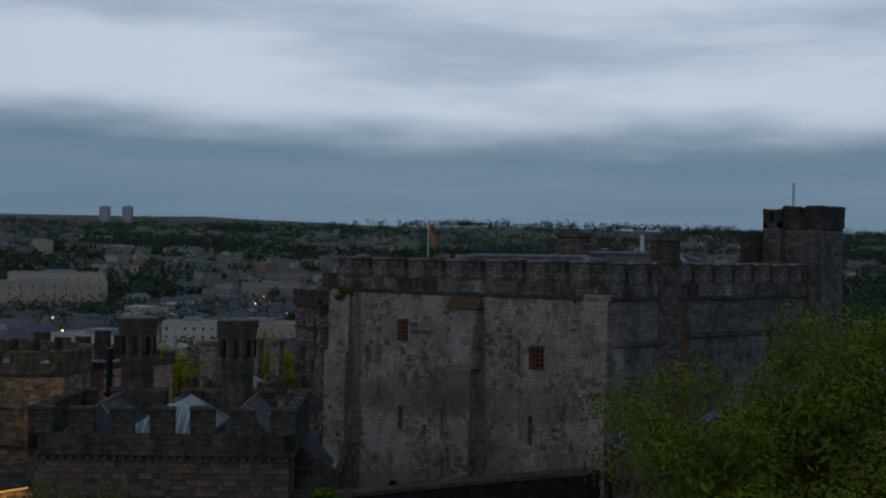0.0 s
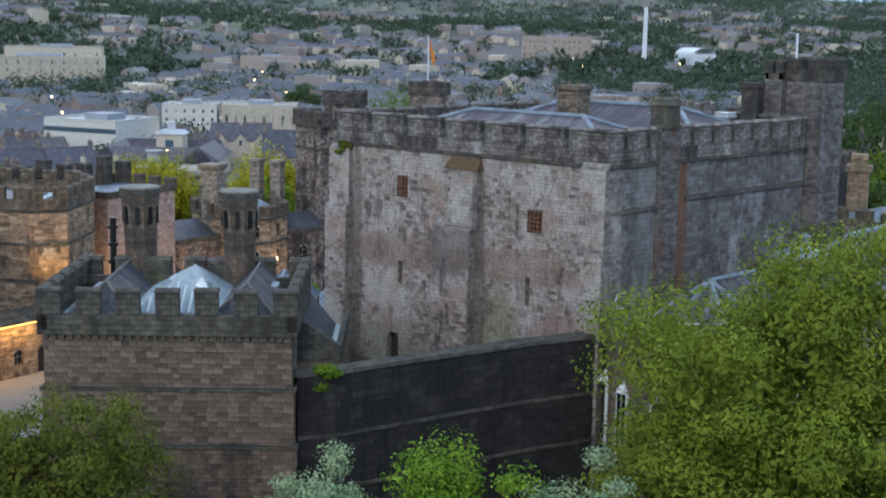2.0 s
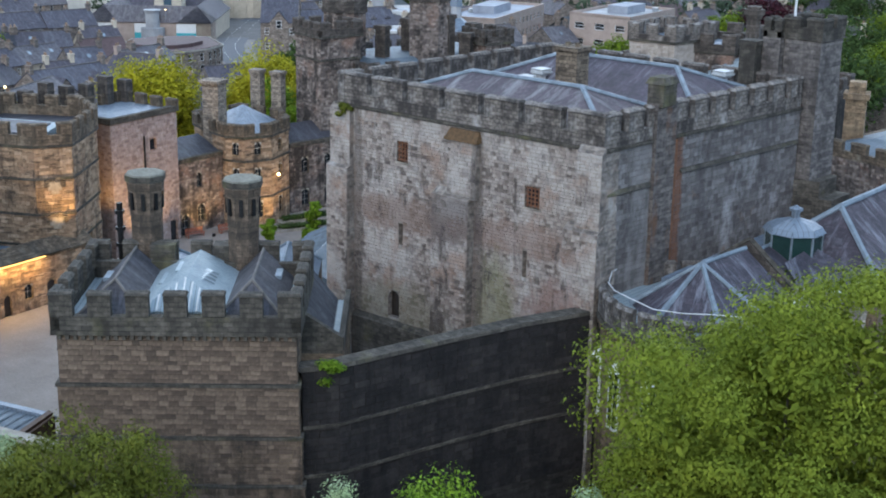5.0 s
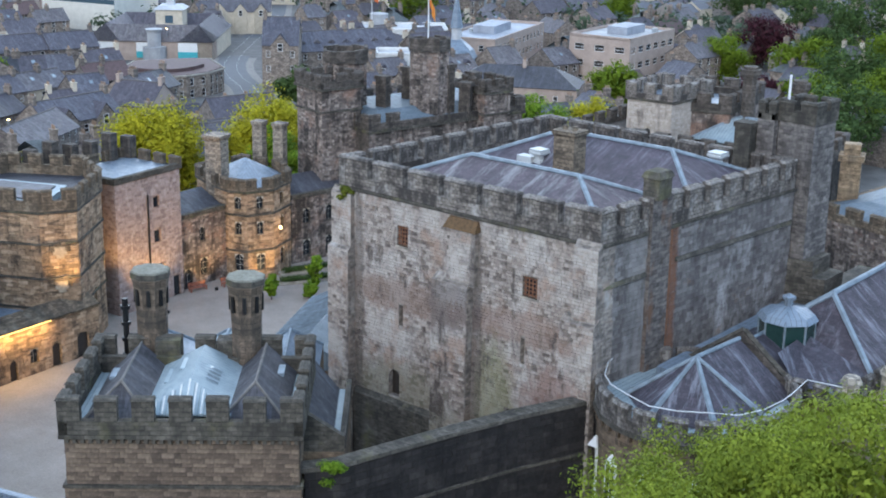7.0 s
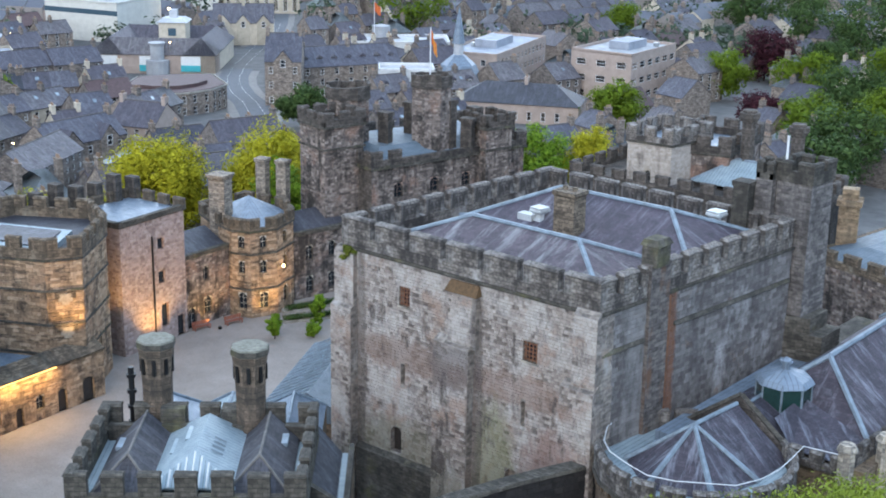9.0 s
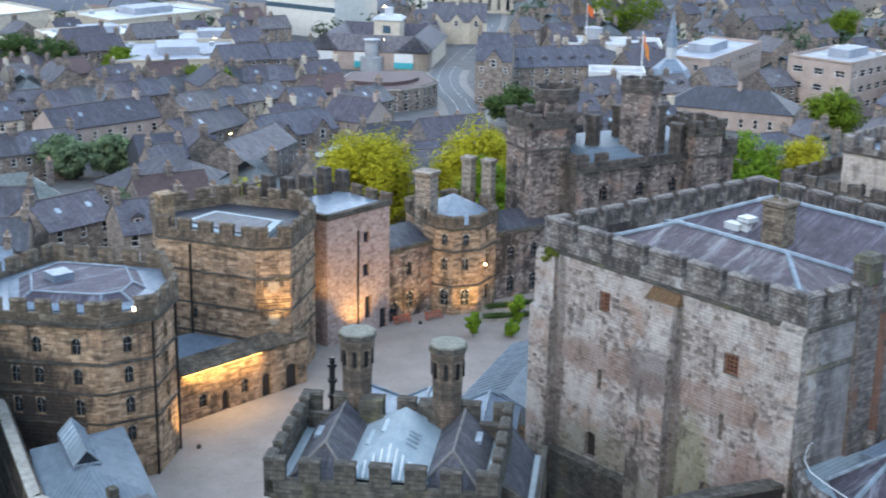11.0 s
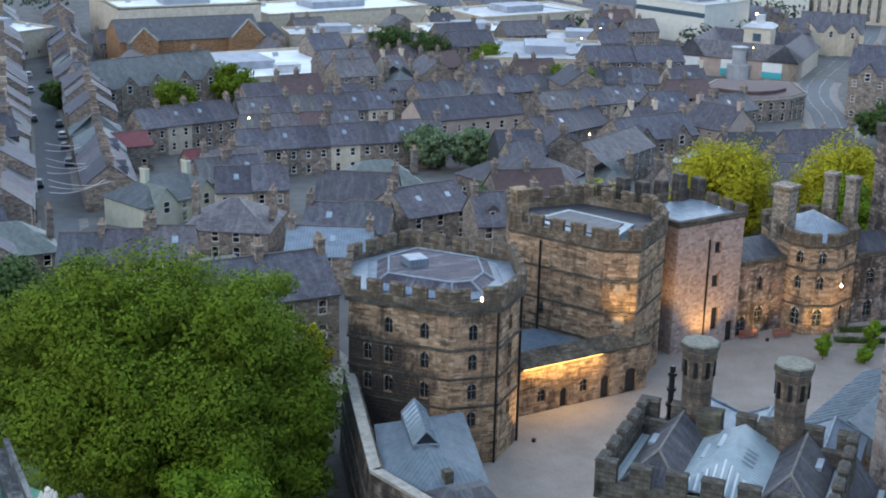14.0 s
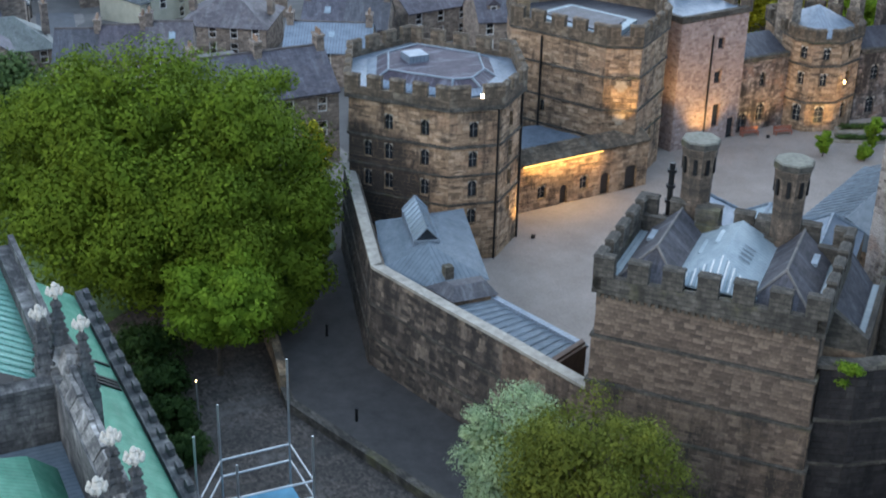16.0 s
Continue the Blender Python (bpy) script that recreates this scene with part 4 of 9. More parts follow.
# ---- the block with the twin octagonal stacks ----
CAP_STONE = plain("mossy_cap_stone", (0.2, 0.19, 0.15), 0.95, 0, 0.5, 3.0)
STACK_STONE = stone("stack_ashlar", (0.3, 0.225, 0.165), (0.17, 0.13, 0.1), (0.07, 0.06, 0.05), 0.7, 0.4, dark=(0.045, 0.04, 0.034), dark_at=(0.44, 0.58), dark_amt=0.9)


def build_block():
    ang = math.degrees(math.atan2(9.65, 11.0))
    b = thing("block", "brown ashlar crenellated block with lead and slate roofs", "castle building", (-16.85, -31.0, 0), ang)
    W, D = 14.3, 10.6
    o = [(0.25, 0.25), (W - 0.25, 0.25), (W - 0.25, D), (0.25, D)]
    for z0, z1, d in ((6.5, 9.6, 0.0), (3.2, 6.5, 0.12), (0.12, 3.2, 0.24), (-9, 0.12, 0.36)):
        oo = grown(o, d)
        for i in range(4):
            g = Geo()
            f = pierced(g, oo[i], oo[(i + 1) % 4], z0, z1, [])
            part("wall", g, ASHLAR, b)
            if i != 2:
                facing(b, f, (Vector(oo[i]) - Vector(oo[(i + 1) % 4])).length, max(z0, -4.0), z1 - 0.12, [], ASHLAR, 40 + i + int(z0), (lambda u, z: z > 3.3) if i == 0 else None)
        if z0 > -5:
            string_course(b, oo, z0 - 0.1, 0.2, 0.14 + 0.1)
    # corbelled cornice
    string_course(b, o, 9.6, 0.28, 0.3, name="cornice")
    for i in range(30):
        part("corbel", Geo().box(0, -0.2, 9.32, 0.22, 0.05, 9.62), PARAPET, b, at=(0.3 + i * (W - 0.8) / 29, 0.23, 0))
    p = grown(o, 0.28)
    for i, cnt in enumerate((7, 5, 7, 5)):
        battlement(b, p[i], p[(i + 1) % 4], 9.85, 10.75, 12.2, 0.55, cnt, 1.4, 0.92)
    # lead gutters
    part("gutter", Geo().poly([(0.5, 0.5, 10.1), (W - 0.5, 0.5, 10.1), (W - 0.5, D - 0.3, 10.1), (0.5, D - 0.3, 10.1)]), PALE_LEAD, b, "pale lead gutters")
    # two slated roofs with a glazed lead roof between
    roof_part(b, hip_roof(1.2, 1.3, 5.1, 9.6, 10.3, 12.05, "y", hip0=True, hip1=False, inset=1.8), WEATHERED_SLATE, RIDGE_STONE, "weathered grey slate roof", rr=0.09)
    roof_part(b, hip_roof(9.3, 1.3, 13.2, 9.6, 10.3, 12.05, "y", hip0=True, hip1=False, inset=1.8), WEATHERED_SLATE, RIDGE_STONE, "weathered grey slate roof", rr=0.09)
    for x, y in ((2.0, 6.6), (12.4, 7.4)):
        zr = 10.3 + 1.75 * (1 - abs(x - (3.15 if x < 7 else 11.25)) / 1.95) + 0.12
        part("roof_light", Geo().box(-0.22, -0.75, zr - 0.2, 0.22, 0.75, zr + 0.05), LEAD_ROLL, b, "slim roof light in a lead frame", at=(x, y, 0))
    g, _ = hip_roof(4.6, 1.4, 9.9, 9.6, 10.6, 11.95, "y", hip0=True, hip1=False, inset=2.4)
    lan = part("lantern_roof", g, PALE_LEAD, b, "pale lead roof with glazed hip")
    for i in range(11):
        x = 4.9 + i * 0.46
        z = 10.65 + 1.3 * (1 - abs(x - 7.25) / 2.65)
        y = 1.45 + 2.35 * (1 - abs(x - 7.25) / 2.65)
        part("glazing_bar", Geo().tube((x, 1.38, 10.65), (x, y, z + 0.02), 0.06, 4), FRAME_WHITE, lan)
    for s, n in ((1, 4),):
        for i in range(n):
            y = 4.6 + i * 0.62
            part("skylight", Geo().poly([(8.0, y, 11.61), (8.75, y, 11.23), (8.75, y + 0.32, 11.23), (8.0, y + 0.32, 11.61)]), PANE_LIGHT, lan, "small bright roof light")
    for k in range(2):
        part("lead_step", Geo().box(5.3 + k * 0.8, 5.3 + 1.2 * k, 10.85 + 0.42 * k, 5.75 + k * 0.8, 7.5 + 1.0 * k, 11.08 + 0.42 * k), PALE_LEAD, lan)
    # gable slab at the rear and a lower slated side wing
    part("rear_wall", Geo().box(0.6, D - 1.4, 9.8, W - 0.6, D - 0.9, 11.2), PARAPET, b)
    for x in (4.0, 8.0):
        part("roof_hatch", Geo().box(x, D - 1.0, 10.8, x + 1.6, D + 0.2, 12.2), PARAPET, b)
    # twin octagonal stacks with flared heads
    for x, y in ((3.6, 11.2), (9.95, 10.0)):
        s = part("chimney", Geo().loft(ngon(8, 1.0, turn=0.39), 8.5, ngon(8, 1.02, turn=0.39), 13.4), STACK_STONE, b, "tall octagonal stone chimney stack", at=(x, y, 0))
        part("chimney_head", Geo().loft(ngon(8, 1.02, turn=0.39), 13.4, ngon(8, 1.1, turn=0.39), 15.0, top=False).loft(ngon(8, 1.1, turn=0.39), 15.0, ngon(8, 1.24, turn=0.39), 16.1, bottom=False), STACK_STONE, s)
        part("chimney_rim", Geo().prism(ngon(8, 1.32, turn=0.39), 16.1, 16.5), PARAPET, s, "blackened rim stone")
        part("chimney_cap", Geo().loft(ngon(8, 1.3, turn=0.39), 16.5, ngon(8, 1.22, turn=0.39), 16.6), CAP_STONE, s, "flat weathered cap stone")
        for i in range(8):
            a = math.pi / 4 * i
            # black bars stand in for the dark inside of the open slots
            part("chimney_slot", Geo().box(-0.12, -0.06, 14.3, 0.12, 0.1, 15.4), IRON, s, at=(1.03 * math.cos(a), 1.03 * math.sin(a), 0), turn=math.degrees(a) - 90)
    # iron flue beside a stack, ringed
    flue = Geo().tube((1.9, 11.0, 9.5), (1.9, 11.0, 14.6), 0.2, 8)
    for z in (10.6, 11.7, 12.8, 13.9):
        flue.tube((1.9, 11.0, z), (1.9, 11.0, z + 0.22), 0.33, 8)
    part("flue", flue, IRON, b, "ringed black iron flue pipe")
    # slated wing running to the keep, with a lead gutter behind its parapet
    part("wing_wall", Geo().box(W - 0.25, 3.4, -9, W + 2.3, D + 2.5, 7.3), ASHLAR, b)
    part("wing_gable", Geo().poly([(W - 0.25, 3.4, 7.3), (W + 2.3, 3.4, 7.3), (W + 2.3, 3.4, 8.3), (W - 0.25, 3.4, 10.0)]).poly([(W - 0.25, 3.9, 7.3), (W - 0.25, 3.9, 10.0), (W + 2.3, 3.9, 8.3), (W + 2.3, 3.9, 7.3)]).poly([(W - 0.25, 3.4, 10.0), (W + 2.3, 3.4, 8.3), (W + 2.3, 3.9, 8.3), (W - 0.25, 3.9, 10.0)]), PARAPET, b)
    part("wing_parapet", Geo().box(W + 2.0, 3.9, 7.3, W + 2.35, D + 2.5, 8.2), PARAPET, b, "narrow stone parapet")
    part("wing_gutter", Geo().box(W + 1.4, 3.9, 7.3, W + 2.0, D + 2.5, 7.45), PALE_LEAD, b, "pale lead gutter")
    part("wing_roof", Geo().poly([(W - 0.2, 3.9, 9.6), (W + 1.5, 3.9, 7.5), (W + 1.5, D + 2.5, 7.5), (W - 0.2, D + 2.5, 9.6)]), WEATHERED_SLATE, b, "steep weathered slate roof")
    # rear range with lead roofs
    part("rear_range", Geo().box(1.0, D, -9, W, D + 9, 8.2), ASHLAR, b)
    for x0, x1, mt in ((1.0, 5.6, LEAD), (5.6, 10.0, PALE_LEAD), (10.0, W, LEAD)):
        roof_part(b, hip_roof(x0, D + 0.3, x1, D + 8.8, 8.3, 10.2, "y", hip0=False, hip1=True), mt, LEAD_ROLL, "sheet lead roof")


build_block()


# ---- curtain walls ----
def build_link_wall():
    w = thing("link_wall", "soot-blackened curtain wall between block and keep", "curtain wall", (0, 0, 0), kind="structure")
    pts = [(-6.7, -20.9), (-5.5, -19.0), (-4.4, -14.8), (-3.3, -10.6), (-1.9, -5.8), (0.4, 0.2)]
    for (ax, ay), (bx, by) in zip(pts, pts[1:]):
        d = Vector((bx - ax, by - ay))
        n = Vector((-d.y, d.x)).normalized() * 1.1
        q = [(ax, ay), (bx, by), (bx + n.x, by + n.y), (ax + n.x, ay + n.y)]
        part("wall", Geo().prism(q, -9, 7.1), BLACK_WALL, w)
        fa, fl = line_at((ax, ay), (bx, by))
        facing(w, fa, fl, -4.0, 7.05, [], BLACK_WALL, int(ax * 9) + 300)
        e = d.normalized() * 0.3
        cq = [(q[0][0] - e.x, q[0][1] - e.y), (q[1][0] + e.x, q[1][1] + e.y), (q[2][0] + e.x, q[2][1] + e.y), (q[3][0] - e.x, q[3][1] - e.y)]
        part("coping", Geo().loft(grown(cq, 0.1), 7.09, grown(cq, 0.02), 7.34 + 0.004 * (ax % 1)), PARAPET, w)
        for z in (3.4, 0.2):
            part("string_course", Geo().prism([(ax + n.x * -0.12, ay + n.y * -0.12), (bx + n.x * -0.12, by + n.y * -0.12), (bx, by), (ax, ay)], z, z + 0.2), PARAPET, w)
    return w


DARK_ASHLAR = stone("stained_ashlar", (0.2, 0.16, 0.125), (0.12, 0.1, 0.08), (0.07, 0.06, 0.05), 0.9, 0.4, dark=(0.035, 0.032, 0.03), dark_at=(0.42, 0.6), dark_amt=0.9)
FACED[DARK_ASHLAR.name] = (block_stone("stained_ashlar_block", ((0.06, 0.052, 0.046), (0.11, 0.091, 0.077), (0.165, 0.135, 0.108), (0.3, 0.24, 0.185)), (0.038, 0.034, 0.032), (0.43, 0.58), 0.9, stains=(((-52.0, -33.0, -3.0), (9.0, 5.0, 5.0), (0.035, 0.032, 0.031), 0.75),)), 0.7, 0.34)


def build_outer_wall():
    w = thing("outer_wall", "tall stained curtain wall with pale flat coping", "curtain wall", (0, 0, 0), kind="structure")
    pts = [(-60.5, -30.0), (-50.0, -33.1), (-39.8, -36.1), (-35.5, -35.0), (-31.2, -33.9), (-25.5, -32.3), (-20.4, -31.0), (-17.4, -30.2)]
    for (ax, ay), (bx, by) in zip(pts, pts[1:]):
        d = Vector((bx - ax, by - ay))
        n = Vector((-d.y, d.x)).normalized()
        q = [(ax, ay), (bx, by), (bx + n.x, by + n.y), (ax + n.x, ay + n.y)]
        f = [(ax - n.x * 0.5, ay - n.y * 0.5), (bx - n.x * 0.5, by - n.y * 0.5), (bx + n.x, by + n.y), (ax + n.x, ay + n.y)]
        part("wall", Geo().loft(f, -9, q, 1.75), DARK_ASHLAR if ax < -27 else ASHLAR, w)
        fa, fl = line_at((ax, ay), (bx, by))
        facing(w, lambda s, z, d=0.0: fa(s, z, d - 0.5 * (1.75 - z) / 10.75), fl, -8.0, 1.72, [], DARK_ASHLAR if ax < -27 else ASHLAR, int(ax * 5) + 500)
        for z in (-1.3, -4.2):
            k = 0.5 * (1.75 - z) / 10.75
            part("string_course", Geo().prism([(ax - n.x * (k + 0.14), ay - n.y * (k + 0.14)), (bx - n.x * (k + 0.14), by - n.y * (k + 0.14)), (bx, by), (ax, ay)], z, z + 0.2), PARAPET, w)
        part("coping", Geo().prism([(ax - n.x * 0.15, ay - n.y * 0.15), (bx - n.x * 0.15, by - n.y * 0.15), (bx + n.x * 0.75, by + n.y * 0.75), (ax + n.x * 0.75, ay + n.y * 0.75)], 1.75, 2.0), COPING, w)
    return w


build_link_wall()
build_outer_wall()


# ---- annexes inside the outer wall ----
BOARD_BROWN = plain("brown_boarding", (0.1, 0.062, 0.045), 0.8, 0, 0.4, 2.0)


def build_annexes():
    a = thing("annex", "low annex with seamed blue-grey lead hipped roof and skylight", "annex", (0, 0, 0))
    q = [(-48.2, -32.0), (-40.0, -35.0), (-35.4, -32.9), (-35.3, -28.6), (-47.6, -24.6)]
    part("wall", Geo().prism(q, -9, 1.3), ASHLAR, a)
    e, r0, r1 = grown(q, 0.25), (-44.0, -29.9), (-39.3, -31.6)
    g = Geo()
    z, zr = 1.4, 3.2
    for pts in ([e[0], e[1], r1, r0], [e[1], e[2], r1], [e[2], e[3], r1], [e[3], e[4], r0, r1], [e[4], e[0], r0]):
        g.poly([(x, y, zr if (x, y) in (r0, r1) else z) for x, y in pts])
    part("roof", g, OLD_LEAD, a, "seamed blue-grey lead roof")
    # glazed ridge lantern with a gabled end
    p0, p1 = Vector((-46.0, -29.7)), Vector((-40.0, -31.4))
    ax = (p1 - p0).normalized()
    sd = Vector((ax.y, -ax.x))
    spot = lambda s, o, z: (p0.x + ax.x * s + sd.x * o, p0.y + ax.y * s + sd.y * o, z)
    ll = (p1 - p0).length
    s = part("skylight", Geo().poly([spot(0, 1.0, 3.1), spot(ll, 1.0, 3.1), spot(ll, 0, 4.2), spot(0, 0, 4.2)])
             .poly([spot(ll, -1.0, 3.1), spot(0, -1.0, 3.1), spot(0, 0, 4.2), spot(ll, 0, 4.2)]), PANE_LIGHT, a, "long ridged glass skylight")
    part("skylight_base", Geo().prism([spot(0, -1.05, 0)[:2], spot(0, 1.05, 0)[:2], spot(ll, 1.05, 0)[:2], spot(ll, -1.05, 0)[:2]], 2.0, 3.1), LEAD, s)
    for e in (0, ll):
        part("gable_pane", Geo().poly([spot(e, 0.95, 3.1), spot(e, -0.95, 3.1), spot(e, 0, 4.15)][::1 if e else -1]), GLASS_DARK, s)
        for o0, z0, o1, z1 in ((1.05, 3.1, 0, 4.25), (-1.05, 3.1, 0, 4.25), (1.05, 3.1, -1.05, 3.1)):
            part("gable_frame", Geo().tube(spot(e, o0, z0), spot(e, o1, z1), 0.09, 4), LEAD_ROLL, s)
    for i in range(9):
        for o in (1.0, -1.0):
            part("glazing_bar", Geo().tube(spot(ll * i / 8, o, 3.12), spot(ll * i / 8, 0, 4.24), 0.045, 4), LEAD_ROLL, s)
    part("vent", Geo().box(-36.5, -31.8, 1.6, -35.8, -31.1, 2.7), PARAPET, a, "short square stone vent")
    b = thing("shed", "low shed with ribbed grey lead mono-pitch roof", "shed", (0, 0, 0))
    q = [(-32.6, -32.8), (-22.3, -30.1), (-23.8, -26.7), (-32.6, -29.1)]
    part("wall", Geo().prism(q, -9, 0.9), ASHLAR, b)
    part("roof", Geo().loft(grown(q, 0.2), 0.9, grown(q, 0.2), 1.1), OLD_LEAD, b, "ribbed lead roof")
    for i in range(13):
        t = (i + 0.5) / 13
        p0 = (-32.6 + 10.3 * t, -32.8 + 2.7 * t, 1.14)
        p1 = (-32.6 + 8.8 * t, -29.1 + 2.4 * t, 1.14)
        part("roof_rib", Geo().tube(p0, p1, 0.07, 4), LEAD_ROLL, b)
    part("roof_rim", Geo().prism([q[3], q[2], (q[2][0] + 0.15, q[2][1] - 0.5), (q[3][0], q[3][1] - 0.5)][::-1], 1.1, 1.35), LEAD, b, "blue-grey lead gutter along the court side")
    part("roof_rim", Geo().prism([q[1], q[2], (q[2][0] - 0.45, q[2][1]), (q[1][0] - 0.45, q[1][1])], 1.1, 1.4), BOARD_BROWN, b)
    part("end_wall", Geo().prism([(q[1][0] + 0.22, q[1][1]), (q[2][0] + 0.22, q[2][1]), q[2], q[1]], -5.2, 1.2), BOARD_BROWN, b, "brown boarded end wall")
    c = thing("stone_gable", "grey stone slab-roofed lean-to", "lean-to", (0, 0, 0))
    q = [(-35.6, -33.3), (-32.8, -32.6), (-32.6, -29.2), (-35.2, -29.0)]
    part("wall", Geo().prism(q, -9, 1.5), ASHLAR, c)
    part("roof", Geo().loft(grown(q, 0.2), 1.5, [(-34.6, -32.4), (-33.6, -32.2), (-33.5, -29.6), (-34.4, -29.5)], 2.3), DARK_SLATE, c)


build_annexes()


# ---- courtyard ----
def build_court():
    m, nt, bsdf = material("pale_gravel_paving")
    ob = nt.nodes.new("ShaderNodeTexCoord").outputs["Object"]
    col = blend(nt, ramp(nt, noise_of(nt, ob, 0.25, 6, 0.7), 0.35, 0.65), (0.25, 0.212, 0.184), (0.325, 0.277, 0.243))
    col = blend(nt, 1.0, col, ramp(nt, noise_of(nt, ob, 6, 4), 0.3, 0.7, (0.85, 0.85, 0.85), (1.1, 1.1, 1.1)), "MULTIPLY")
    nt.links.new(col, bsdf.inputs["Base Color"])
    bsdf.inputs["Roughness"].default_value = 0.9
    q = [(-57, -29), (-40, -34), (-18, -26), (-14, 0), (-24, 24), (-40, 46), (-64, 46), (-70, 30), (-68, 6), (-60, -12)]
    solo("courtyard", Geo().prism(q, -8.3, -5.3), m, "pale gravelled castle courtyard", "courtyard", kind="structure")
    # raised yard at the keep's foot; its black stone stands in for deep shade
    solo("yard", Geo().prism([(-25, -12), (-7, -19), (0.2, -0.2), (-24, 0.3)], -8.5, -4.6), BLACK_WALL, "flagged yard at the foot of the keep, shade in its black colour", "yard", kind="structure")
    # hedges and kerbed beds
    for i, (x0, y0, x1, y1) in enumerate(((-61.2, 28.4, -58.4, 33.6), (-63.4, 31.0, -61.2, 36.8))):
        d = Vector((x1 - x0, y1 - y0)).normalized()
        n = Vector((-d.y, d.x)) * 0.7
        q = [(x0, y0), (x1, y1), (x1 + n.x, y1 + n.y), (x0 + n.x, y0 + n.y)]
        solo("kerb", Geo().prism(grown(q, 0.25), -5.35, -5.0), COPING, "pale stone kerb round a planted bed", "kerb", kind="structure")


build_court()


# ---- polygonal prison tower ----
TOWER = [(-63.5, -28.3), (-56.1, -21.6), (-55.2, -16.9), (-58.8, -12.7), (-66.0, -10.0), (-74.5, -17.0), (-72.0, -24.5)]


def build_tower():
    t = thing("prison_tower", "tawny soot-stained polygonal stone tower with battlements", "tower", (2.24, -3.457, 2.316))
    # shrunk and shifted about the camera's eye, so it fits the same view
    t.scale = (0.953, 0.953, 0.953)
    n = len(TOWER)
    L = [(Vector(TOWER[(i + 1) % n]) - Vector(TOWER[i])).length for i in range(n)]
    holes = {}
    rows = ((4.3, 1.55), (1.4, 1.6), (-1.5, 1.6), (-4.2, 1.5))
    for i in range(n):
        us = {0: (4.0, 7.6), 1: (2.3,), 2: (2.7,), 3: (2.5, 5.2)}.get(i, ())
        holes[i] = [(u, z, 0.85, h) for u in us for z, h in rows if not (i == 0 and z < -4)]
    holes[0] += [(1.9, z, 0.8, h) for z, h in rows[1:3]]
    frames = []
    for i in range(n):
        g = Geo()
        frames.append(pierced(g, TOWER[i], TOWER[(i + 1) % n], -9, 7.0, holes[i], 0.3))
        part("wall", g, TOWER_STONE, t)
        if i < 4:
            facing(t, frames[i], L[i], -7.5, 6.95, holes[i], TOWER_STONE, 60 + i)
        for u, z, w, h in holes[i]:
            lancet(t, frames[i], u, z, w, h, 0.3)
    string_course(t, TOWER, 3.35, 0.25, 0.2)
    string_course(t, TOWER, 0.55, 0.2, 0.15)
    string_course(t, TOWER, -2.3, 0.2, 0.15)
    string_course(t, TOWER, 7.0, 0.4, 0.4, name="cornice")
    p = grown(TOWER, 0.38)
    for i in range(n):
        battlement(t, p[i], p[(i + 1) % n], 7.4, 8.1, 9.3, 0.5, max(2, round(L[i] / 2.1)), 1.3, 0.8, mats=TOWER_PARAPET)
    part("roof_deck", Geo().poly([(x, y, 7.6) for x, y in TOWER]), LEAD, t, "lead gutter")
    inner = grown(TOWER, -1.6)
    top = grown(TOWER, -3.6)
    mid = grown(TOWER, -2.5)
    part("roof_apron", Geo().loft(inner, 7.7, mid, 8.1, top=False), LEAD, t, "pale lead apron")
    rf = part("roof", Geo().loft(mid, 8.1, top, 8.7), KEEP_SLATE, t, "low purple slate roof with lead hips")
    for i in range(n):
        part("lead_hip", Geo().tube((*mid[i], 8.12), (*top[i], 8.75), 0.12, 6), LEAD_ROLL, rf)
        part("lead_hip", Geo().tube((*top[i], 8.75), (*top[(i + 1) % n], 8.75), 0.1, 6), LEAD_ROLL, rf)
    part("roof_hatch", Geo().box(-67, -21.5, 7.8, -65.0, -19.5, 9.4), LEAD, t, "boxed lead roof hatch")
    # drainpipes
    for i, u in ((1, 4.55), (2, 5.2)):
        part("drainpipe", Geo().tube(frames[i](u, -8, -0.14), frames[i](u, 7.0, -0.14), 0.1, 6), IRON, t)
    # floodlights behind the battlements
    for u, i in ((1.2, 1), (3.0, 1)):
        x, y, _ = frames[i](u, 0, -0.2)
        part("floodlight", Geo().box(-0.16, -0.1, 0, 0.16, 0.1, 0.32), WHITE_GLOW, t, "small lit floodlight", at=(x, y, 8.15), turn=80)


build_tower()


